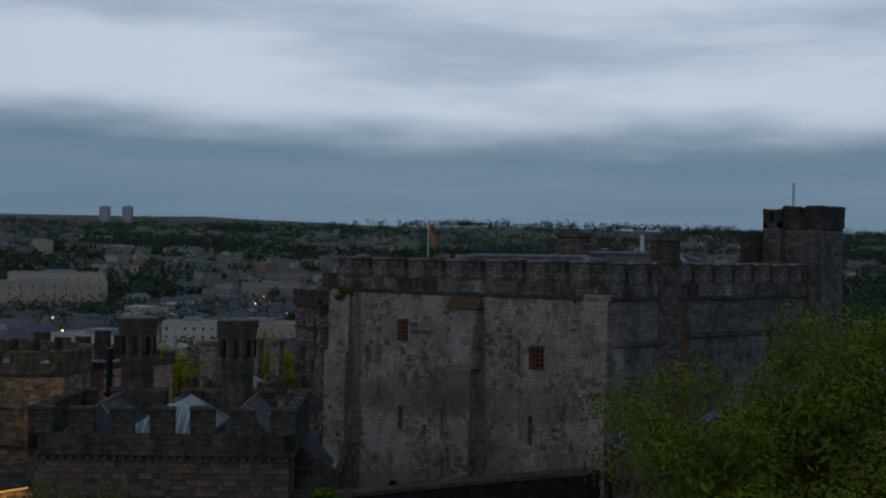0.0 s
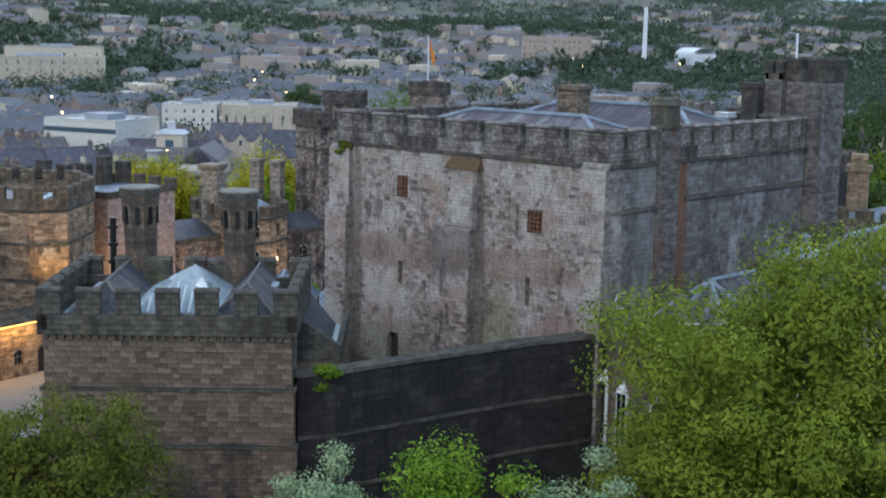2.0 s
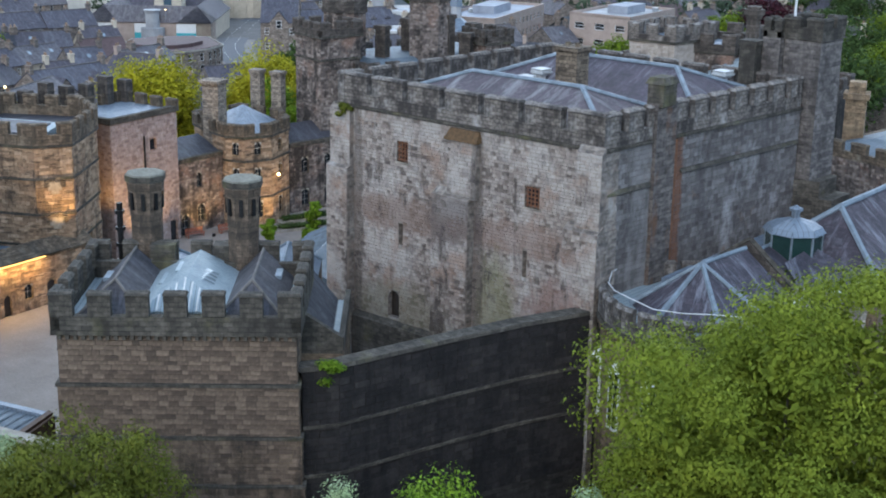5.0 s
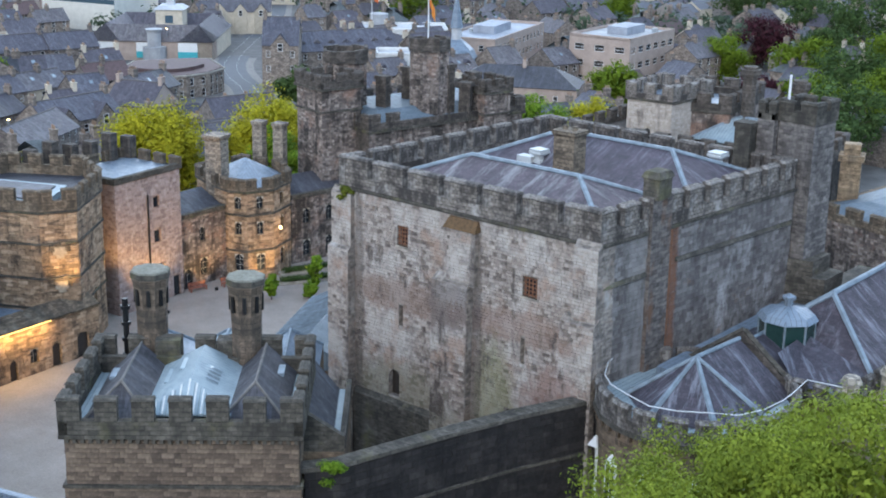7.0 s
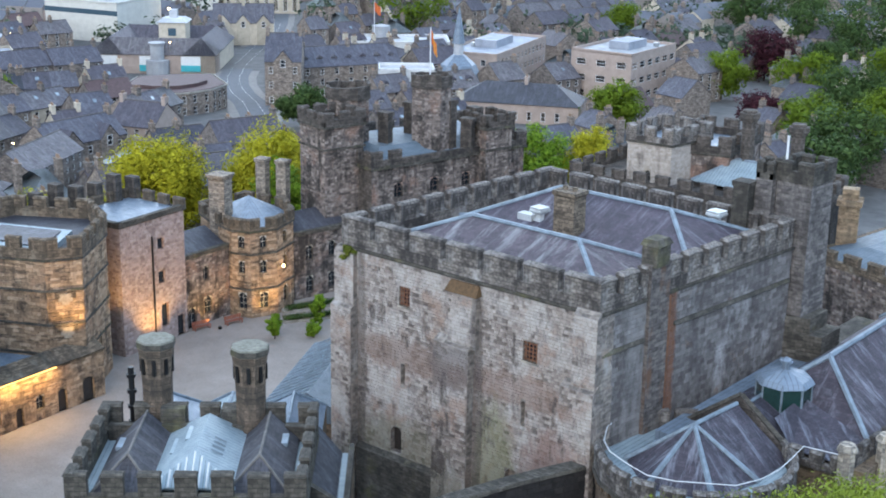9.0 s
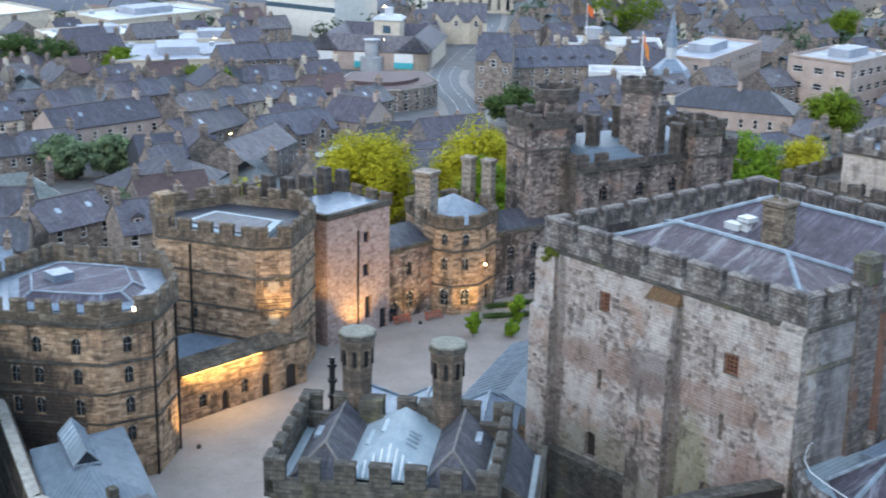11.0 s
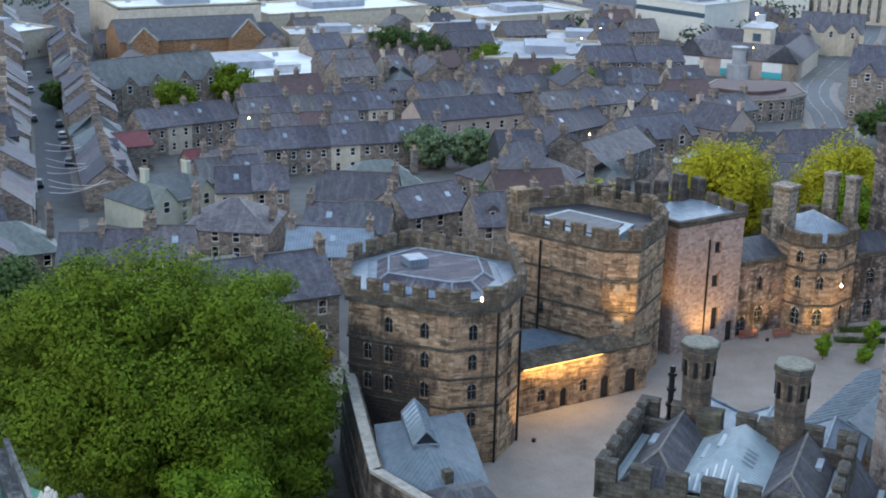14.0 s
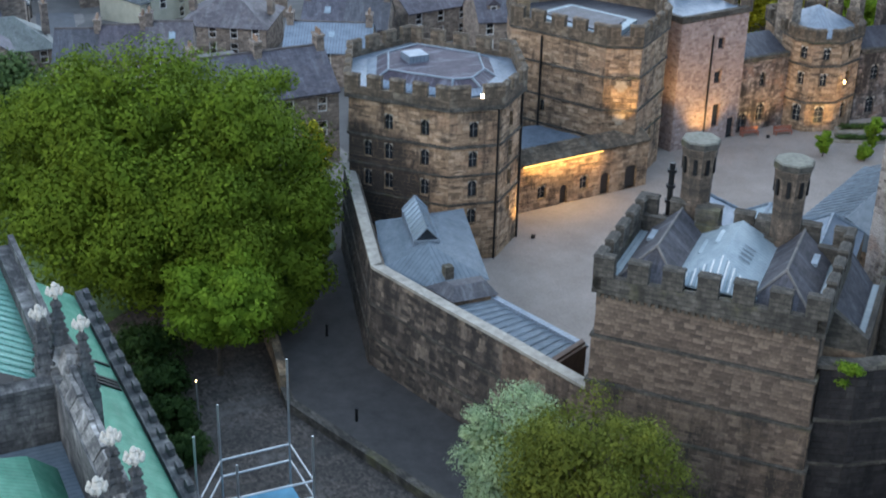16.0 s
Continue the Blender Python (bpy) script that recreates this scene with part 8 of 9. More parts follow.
def far_houses():
    """The more distant suburbs, past counting: small gabled houses in rows."""
    rng = np.random.default_rng(5)
    v, f, mi = [], [], []
    n = 0
    while n < 3000:
        r = 500 + 2350 * rng.random() ** 1.3
        a = math.radians(19 + 66 * rng.random())
        cx, cy = 48 - r * math.sin(a), -74 + r * math.cos(a)
        if noise.noise(Vector((cx / 260, cy / 260, 1.7))) < -0.02 + (0.12 if a < 0.6 else 0) or taken(cx, cy, 8):
            continue
        ang = 2.6 * noise.noise(Vector((cx / 300, cy / 300, 9))) + a + (math.pi / 2 if rng.random() < 0.3 else 0)
        big = rng.random() < 0.16
        for k in range(1 if big else int(rng.integers(2, 7))):
            x, y = cx + k * 7.2 * math.cos(ang), cy + k * 7.2 * math.sin(ang)
            z = land(x, y)
            L, D, h, t = (6 + 9 * rng.random(), 6 + 4 * rng.random(), 6 + 6 * rng.random(), 0.6) if big else (3.5, 4.2, 5.0 + rng.random() * 1.5, 2.6)
            c, s = math.cos(ang), math.sin(ang)
            b = len(v)
            for px, py, pz in ((-L, -D, -3), (L, -D, -3), (L, D, -3), (-L, D, -3), (-L, -D, h), (L, -D, h), (L, D, h), (-L, D, h), (-L, 0, h + t), (L, 0, h + t)):
                v.append((x + px * c - py * s, y + px * s + py * c, z + pz))
            f += [(b, b + 1, b + 5, b + 4), (b + 2, b + 3, b + 7, b + 6), (b + 1, b + 2, b + 6, b + 9, b + 5), (b + 3, b, b + 4, b + 8, b + 7)]
            wm = int(rng.integers(0, 3))
            mi += [wm] * 4
            f += [(b + 4, b + 5, b + 9, b + 8), (b + 6, b + 7, b + 8, b + 9)]
            mi += [0, 0] if big and wm == 0 else [3, 3]
            n += 1
    me = bpy.data.meshes.new("suburb_houses")
    me.from_pydata(v, [], f)
    # suburb walls and roofs lightened to carry distance haze
    for m in (TOWN_RENDER, plain("hazed_far_stone", (0.3, 0.265, 0.24), 0.9), plain("hazed_far_brick", (0.3, 0.23, 0.2), 0.9), plain("hazed_far_slate", (0.11, 0.115, 0.135), 0.7)):
        me.materials.append(m)
    me.polygons.foreach_set("material_index", mi)
    tagged(new("suburb_houses", me), "distant rows of small gabled houses", "houses", kind="stuff")


far_houses()


# ---- trees ----
LEAF_OLIVE = leafy("olive_spring_leaves", (0.155, 0.2, 0.022), (0.265, 0.315, 0.045), (0.18, 0.23, 0.03))
# darker olive: shadow on the tree below the block is put into the colour
LEAF_BROWN = leafy("shaded_olive_leaves", (0.1, 0.12, 0.02), (0.185, 0.2, 0.035), (0.13, 0.15, 0.025))
LEAF_BRIGHT = leafy("bright_green_leaves", (0.1, 0.19, 0.015), (0.24, 0.37, 0.04))
LEAF_CHESTNUT = leafy("deep_green_leaves", (0.1, 0.16, 0.014), (0.17, 0.24, 0.024), (0.112, 0.16, 0.015))
LEAF_WHITE = leafy("silvery_leaves", (0.26, 0.35, 0.18), (0.4, 0.5, 0.29))
LEAF_YELLOW = leafy("yellow_green_leaves", (0.31, 0.3, 0.02), (0.5, 0.46, 0.035))
# dark green lifted a little; haze on the town trees is in this tone
LEAF_DARK = leafy("dark_green_leaves", (0.04, 0.075, 0.024), (0.09, 0.14, 0.045))
LEAF_SHRUB = leafy("evergreen_leaves", (0.02, 0.045, 0.012), (0.05, 0.09, 0.024))
LEAF_LIME = leafy("lime_green_leaves", (0.115, 0.198, 0.016), (0.195, 0.295, 0.028))
LEAF_PURPLE = leafy("purple_leaves", (0.035, 0.012, 0.018), (0.09, 0.03, 0.04))
# paler and bluer than near leaves, with distance haze put into the colour
LEAF_FAR = leafy("hazed_far_woodland", (0.055, 0.085, 0.055), (0.088, 0.125, 0.078), (0.07, 0.1, 0.066))


def leaf_cloud(rng, centres, radii, per, size, flat=0.65):
    """Many small leaf quads spread through lumpy clumps."""
    n = len(centres)
    idx = np.repeat(np.arange(n), per)
    d = rng.normal(size=(len(idx), 3))
    d /= np.linalg.norm(d, axis=1, keepdims=True) + 1e-9
    rad = radii[idx] * (0.25 + 0.85 * rng.random(len(idx)) ** 0.7)
    p = centres[idx] + d * rad[:, None] * np.array([1, 1, flat])
    nrm = d + rng.normal(size=d.shape) * 0.5 + np.array([0, 0, 0.55])
    nrm /= np.linalg.norm(nrm, axis=1, keepdims=True)
    t = np.cross(nrm, rng.normal(size=d.shape))
    t /= np.linalg.norm(t, axis=1, keepdims=True) + 1e-9
    b = np.cross(nrm, t)
    s = size * (0.6 + 0.8 * rng.random(len(idx)))[:, None]
    q = np.stack([p - t * s, p - b * s * 0.5, p + t * s, p + b * s * 0.5], 1)
    mid = centres.mean(0)
    out = p - mid
    out /= np.linalg.norm(out, axis=1, keepdims=True) + 1e-9
    sh = 0.85 * d + 0.55 * out + 0.18 * nrm + np.array([0, 0, 0.15])
    sh /= np.linalg.norm(sh, axis=1, keepdims=True) + 1e-9
    return q.reshape(-1, 3), np.repeat(sh, 4, axis=0)


def quad_mesh(name, cloud, mat):
    co, shade = cloud
    me = bpy.data.meshes.new(name)
    n = len(co) // 4
    me.vertices.add(len(co))
    me.vertices.foreach_set("co", co.astype(np.float32).ravel())
    me.loops.add(len(co))
    me.loops.foreach_set("vertex_index", np.arange(len(co), dtype=np.int32))
    me.polygons.add(n)
    me.polygons.foreach_set("loop_start", np.arange(0, len(co), 4, dtype=np.int32))
    me.update()
    me.polygons.foreach_set("use_smooth", np.ones(n, dtype=bool))
    me.normals_split_custom_set_from_vertices(shade.astype(np.float32))
    me.materials.append(mat)
    return me


def tree(name, label, x, y, top, r, mat, leaves=9000, size=0.22, clumps=60, trunk=0.3, low=0.3, squash=1.0, seed=1, z0=None, lumps=0.3, group="", fluff=1.1, lobes=()):
    """Tapered trunk and limbs, crown of leaf clumps with gaps and an uneven outline."""
    rng = np.random.default_rng(seed)
    zg = land(x, y) if z0 is None else z0
    H = top - zg
    ob = thing(name, label, "tree", (x, y, zg), 0, group)
    zc, hz_ = H * (low + (1 - low) / 2), H * (1 - low) / 2
    pts, rad = [], []
    while len(pts) < clumps:
        d = rng.normal(size=3)
        d /= np.linalg.norm(d)
        k = rng.random() ** 0.28
        lump = 1 + lumps * noise.noise(Vector((d[0] * 1.7 + seed, d[1] * 1.7, d[2] * 1.7)))
        taper = 1.0 - 0.25 * max(0.0, -d[2])
        p = np.array([d[0] * r * k * lump * taper * 0.86, d[1] * r * k * lump * taper * squash * 0.86, zc + d[2] * hz_ * k * lump * 0.9])
        pts.append(p)
        rad.append(fluff * r * (0.16 + 0.2 * rng.random()) * (60 / clumps) ** 0.3)
    # low boughs that spread past the main dome: offset from the trunk's foot, radius
    for lx, ly, lz, lr in lobes:
        for _ in range(int(clumps * (lr / r) ** 2 * 1.6)):
            d = rng.normal(size=3)
            d *= lr * rng.random() ** 0.3 / np.linalg.norm(d)
            pts.append(np.array([lx, ly, lz]) + d * np.array([1.0, 1.0, 0.75]))
            rad.append(fluff * r * (0.12 + 0.12 * rng.random()) * (60 / clumps) ** 0.3)
    pts, rad = np.array(pts), np.array(rad)
    per = max(6, leaves // clumps)
    c1 = leaf_cloud(rng, pts, rad, per, size)
    c2 = leaf_cloud(rng, np.array([0, 0, zc]) + (pts - np.array([0, 0, zc])) * 0.76, rad * 0.85, max(4, per // 10), size * 2.3)
    part("crown", quad_mesh("crown", (np.concatenate([c1[0], c2[0]]), np.concatenate([c1[1], c2[1]])), mat), None, ob)
    g = Geo()
    bend = [Vector((0, 0, -1.0)), Vector((0.1, 0.05, H * 0.25)), Vector((-0.15, 0.2, H * 0.5)), Vector((0.05, 0, H * 0.75))]
    for i in range(3):
        g.tube(bend[i], bend[i + 1], trunk * (1 - i * 0.3), 8, r2=trunk * (0.7 - i * 0.3))
    for i in range(min(16, clumps // 3)):
        p = Vector(pts[i * 3 % clumps])
        s = bend[1].lerp(bend[3], min(0.95, max(0.0, (p.z / H - 0.35))))
        mid = s.lerp(p, 0.5) + Vector((0, 0, 0.04 * H))
        g.tube(s, mid, trunk * 0.32, 5, r2=trunk * 0.2)
        g.tube(mid, p, trunk * 0.2, 5, r2=trunk * 0.06)
    part("trunk", g, BARK, ob)
    return ob


# trees in front of the castle
tree("broadleaf_tree", "large fresh olive-green spring tree in front of the hall", 21.2, -15.3, 19.2, 12.8, LEAF_OLIVE, 240000, 0.105, 520, 0.5, 0.04, seed=3, z0=-8, lumps=0.4, fluff=0.88)
tree("broadleaf_tree", "olive-green spring tree below the block", -4.4, -38.2, 11.2, 6.2, LEAF_BROWN, 70000, 0.09, 190, 0.3, 0.15, seed=8, z0=-8, lumps=0.4)
tree("whitebeam", "silvery white-leaved tree beside the outer wall", -10.8, -39.6, 9.3, 4.0, LEAF_WHITE, 46000, 0.085, 110, 0.2, 0.1, seed=5, z0=-8, fluff=1.15)
tree("whitebeam", "silvery white-leaved tree under the curtain wall", 7.6, -33.0, 9.3, 4.0, LEAF_WHITE, 46000, 0.085, 130, 0.2, 0.1, seed=6, z0=-8, fluff=1.15)
tree("whitebeam", "silvery white-leaved tree under the curtain wall", 17.2, -26.1, 9.4, 4.0, LEAF_WHITE, 46000, 0.085, 120, 0.2, 0.1, seed=7, z0=-8, fluff=1.15)
tree("young_tree", "bright green slender young tree", 11.4, -29.9, 10.6, 2.7, LEAF_BRIGHT, 40000, 0.1, 110, 0.15, 0.05, seed=9, z0=-8, lumps=0.2, fluff=1.8)
tree("young_tree", "bright green slender young tree", 15.2, -30.2, 9.9, 2.3, LEAF_BRIGHT, 36000, 0.1, 110, 0.15, 0.05, seed=10, z0=-8, lumps=0.2, fluff=1.8)
# the great chestnut by the path
tree("chestnut_tree", "huge rounded deep-green chestnut tree", -59.0, -48.0, 15.0, 16.2, LEAF_CHESTNUT, 210000, 0.175, 300, 0.7, 0.05, seed=12, z0=-8, lumps=0.26, fluff=1.0, lobes=((9.6, 7.6, 6.6, 3.9), (12.0, 4.6, 5.2, 3.2), (6.4, 9.6, 9.4, 4.2)))
tree("chestnut_tree", "smaller deep-green tree overhanging the path", -43.4, -47.6, 3.2, 4.7, LEAF_LIME, 40000, 0.18, 90, 0.3, 0.4, seed=13, z0=-8)
tree("broadleaf_tree", "dark green tree behind the chestnut", -84.0, -58.0, 8.5, 8.0, LEAF_DARK, 16000, 0.32, 80, 0.4, 0.15, seed=14, z0=-8)
tree("laburnum_tree", "small yellow-green tree behind the tower", -72.0, -28.8, 2.0, 2.0, LEAF_YELLOW, 4000, 0.18, 40, 0.15, 0.15, seed=15, z0=-8)
# dark shrubs added to fill the dark strip between church and terrace
for i, (x, y, r) in enumerate(((-46.5, -52.5, 3.0), (-41.5, -53.0, 2.6), (-37.0, -53.2, 2.2), (-33.0, -53.4, 1.8))):
    tree("shrub", "dark evergreen shrub added to fill the dark strip by the church wall", x, y, -6.9 + r * 1.3, r, LEAF_SHRUB, 6000, 0.14, 40, 0.08, 0.02, seed=90 + i, z0=-6.95, group="shrubs")
# yellow-green maples behind the lodge
for i, (x, y, top, r) in enumerate(((-99, 41, 9.8, 7.6), (-93, 56.5, 9.4, 7.4), (-97, 20, 6.0, 5.2), (-94, 28, 5.0, 4.2), (-86, 52, 6.4, 4.2), (-72, 92, 8.4, 5.0), (-66, 97, 7.6, 4.6))):
    tree("maple_tree", "rounded bright yellow-green maple in new leaf", x, y, top, r, LEAF_YELLOW if i not in (4, 5) else LEAF_BRIGHT, 34000 if r > 5.5 else 14000, 0.19, 100, 0.3, 0.15, seed=20 + i, z0=-11, lumps=0.2, group="maples", fluff=1.45)
# conical yews in the court
for i, (x, y, h) in enumerate(((-57.4, 30.4, 4.4), (-58.2, 24.3, 2.9), (-55.4, 27.6, 2.0))):
    tree("conifer", "small clipped green conifer in the courtyard", x, y, -5.3 + h, 0.9, LEAF_BRIGHT, 4000, 0.1, 40, 0.08, 0.05, seed=30 + i, z0=-5.35)
# town trees
TOWN_TREES = [(-315, 86, 8, "d"), (-306, 95, 7, "d"), (-290, 106, 6, "b"), (-237, 100, 6.5, "b"), (-274, 27, 6, "b"), (-262, 9, 5, "b"), (-190, 40, 5, "w"), (-187, 48, 5, "w"),
              (-136, 26, 4, "w"), (-176, 143, 6, "d"), (-264, 280, 15, "b"), (-122, 189, 7, "b"), (-131, 256, 8, "b"), (-139, 296, 9, "p"), (-60, 174, 10, "d"), (-58, 160, 8, "d"),
              (-111, 265, 9, "b"), (-127, 337, 13, "d"), (-84, 233, 10, "d"), (-177, 392, 12, "d"), (-286, -13, 4, "d"), (-425, 388, 10, "d"), (-190, 378, 10, "d"), (-100, 300, 11, "b"),
              (-70, 262, 11, "d"), (-150, 350, 11, "d"), (-95, 345, 12, "d"), (-210, 330, 8, "b"), (-80, 200, 8, "b"), (-98, 215, 6, "p"), (-66, 212, 9, "b"), (-120, 300, 8, "d"), (-230, 420, 12, "d"), (-160, 430, 13, "d"), (-120, 400, 12, "b")]
TM = {"d": (LEAF_DARK, "dark green"), "b": (LEAF_CHESTNUT, "fresh green"), "w": (leafy("grey_green_leaves", (0.1, 0.15, 0.08), (0.2, 0.27, 0.15)), "grey-green"), "p": (LEAF_PURPLE, "dark purple")}
for i, (x, y, r, k) in enumerate(TOWN_TREES):
    m, word = TM[k]
    zg = land(x, y)
    tree("town_tree", f"{word} leafy broadleaf tree among the houses", x, y, zg + r * 1.75, r * 1.08, m, 5600, 0.36, 50, 0.3, 0.1, seed=50 + i, group="town trees")


def far_woods():
    """Woods and hedgerow trees of the outskirts and moors, past counting."""
    rng = np.random.default_rng(3)
    near, far = ([], []), ([], [])
    n = 0
    while n < 6400:
        r = 420 + 3000 * rng.random() ** 1.15
        a = math.radians(17 + 70 * rng.random())
        x, y = 48 - r * math.sin(a), -74 + r * math.cos(a)
        right = a < math.radians(36)
        if taken(x, y, 5):
            continue
        w = noise.noise(Vector((x / 260, y / 260, 1.7)))
        if r < 640 and not right and rng.random() < 0.85:
            continue
        if w > 0.08 + (0.25 if right else 0) and rng.random() < 0.8:
            continue
        z = land(x, y) - 6 * smooth(700, 1800, r)
        s = (4.5 + 4 * rng.random()) * (1 + min(1.4, r / 2200))
        C, R = near if r < 950 else far
        for k in range(4 if r < 950 else 3):
            C.append((x + rng.normal() * s * 0.5, y + rng.normal() * s * 0.5, z + s * (0.5 + 0.55 * rng.random())))
            R.append(s * (0.5 + 0.25 * rng.random()))
        n += 1
    c1 = leaf_cloud(rng, np.array(near[0]), np.array(near[1]), 26, 0.95)
    c2 = leaf_cloud(rng, np.array(far[0]), np.array(far[1]), 14, 2.1)
    co = (np.concatenate([c1[0], c2[0]]), np.concatenate([c1[1], c2[1]]))
    tagged(new("far_woods", quad_mesh("far_woods", co, LEAF_FAR)), "green woods and hedgerow trees on the far slopes, haze in the colour", "woodland", kind="stuff")


far_woods()

# clipped hedges in the court
rng_h = np.random.default_rng(77)
for x0, y0, x1, y1 in ((-61.2, 28.4, -58.4, 33.6), (-63.4, 31.0, -61.2, 36.8)):
    n = 26
    cs = np.array([(x0 + (x1 - x0) * (i + 0.5) / n, y0 + (y1 - y0) * (i + 0.5) / n + 0.3, -4.7) for i in range(n)])
    solo("hedge", quad_mesh("hedge", leaf_cloud(rng_h, cs, np.full(n, 0.55), 120, 0.09), LEAF_DARK), None, "low clipped dark hedge in a kerbed bed", "hedge")
# ivy and self-sown plants on the walls
for x, y, z, s in ((-5.6, -19.6, 7.2, 0.9), (-22.9, -0.5, 17.9, 0.55)):
    cs = np.array([(x + rng_h.normal() * s * 0.4, y + rng_h.normal() * s * 0.3, z + rng_h.normal() * s * 0.4) for i in range(9)])
    solo("wall_plant", quad_mesh("wall_plant", leaf_cloud(rng_h, cs, np.full(9, s * 0.5), 120, 0.1), LEAF_BRIGHT if s > 0.8 else LEAF_BROWN), None, "self-sown green plant on the stonework", "plant")


# ---- path and lane outside the walls ----
def build_lane():
    dark = stone("worn_dark_paving", (0.13, 0.112, 0.1), (0.11, 0.095, 0.084), (0.085, 0.074, 0.066), 0.24, 0.2, dark=(0.045, 0.042, 0.038), dark_at=(0.42, 0.62), dark_amt=0.75, pale=(0.15, 0.138, 0.125), strength=0.3)
    tarmac = plain("worn_dark_tarmac", (0.06, 0.055, 0.052), 0.9, 0, 0.35, 0.6)
    lane_q = [(-60, -34.0), (-56, -39.5), (-44, -42.6), (-36.6, -44.2), (-29, -41.9), (-22, -39.8), (-14, -37.0), (-16, -31), (-30, -33), (-40, -35.5), (-60, -30.5)]
    solo("lane", Geo().prism(lane_q, -8.2, -6.6), tarmac, "dark worn tarmac lane at the foot of the wall", "lane", kind="structure")
    ter = [(-56, -39.8), (-44, -42.9), (-36.5, -44.5), (-29, -42.2), (-22, -40.1), (-14, -37.3), (6, -44), (6, -60), (-50, -60), (-58, -50)]
    solo("terrace", Geo().prism(ter, -8.2, -6.9), dark, "worn dark flagged church terrace", "terrace", kind="structure")
    # low kerb wall between lane and terrace
    w = thing("kerb_wall", "low stone wall between lane and terrace", "wall", (0, 0, 0), kind="structure")
    pts = [(-50.0, -41.9), (-43.5, -42.9), (-38.5, -44.0), (-36.5, -44.3), (-29.1, -42.0), (-22.2, -39.9), (-14, -37.0)]
    for i, ((ax, ay), (bx, by)) in enumerate(zip(pts, pts[1:])):
        d = Vector((bx - ax, by - ay))
        n = Vector((-d.y, d.x)).normalized() * 0.35
        h = -5.2 if i < 2 else -6.2
        # first two lengths in tawny stone: warm lamplight there is put into the colour
        part("wall", Geo().prism([(ax - n.x, ay - n.y), (bx - n.x, by - n.y), (bx + n.x, by + n.y), (ax + n.x, ay + n.y)], -8, h), PARAPET if i > 1 else TOWER_STONE, w)
    grass = plain("short_grass", (0.07, 0.12, 0.03), 0.95, 0, 0.4, 2)
    solo("lawn", Geo().prism([(-73.5, -30.5), (-72, -27.2), (-62, -30.4), (-58, -33), (-56.5, -38), (-54, -44), (-60, -62), (-90, -62), (-90, -40)], -8.3, -7.4), grass, "short green grass under the chestnut", "lawn", kind="structure")
    solo("side_lane", Geo().prism([(-125, -20), (-84, -20), (-70, -19), (-73.5, -30.5), (-90, -36), (-125, -36)], -8.5, -7.7), PAVING, "pale lane running down to the town", "lane", kind="structure")
    for x, y in ((-45.2, -37.9), (-32.4, -40.6)):
        b = solo("bollard", Geo().tube((0, 0, -0.1), (0, 0, 0.95), 0.13, 8, r2=0.1).tube((0, 0, 0.95), (0, 0, 1.1), 0.14, 8), IRON, "black cast iron bollard on the lane", "bollard", at=(x, y, -6.6))


build_lane()


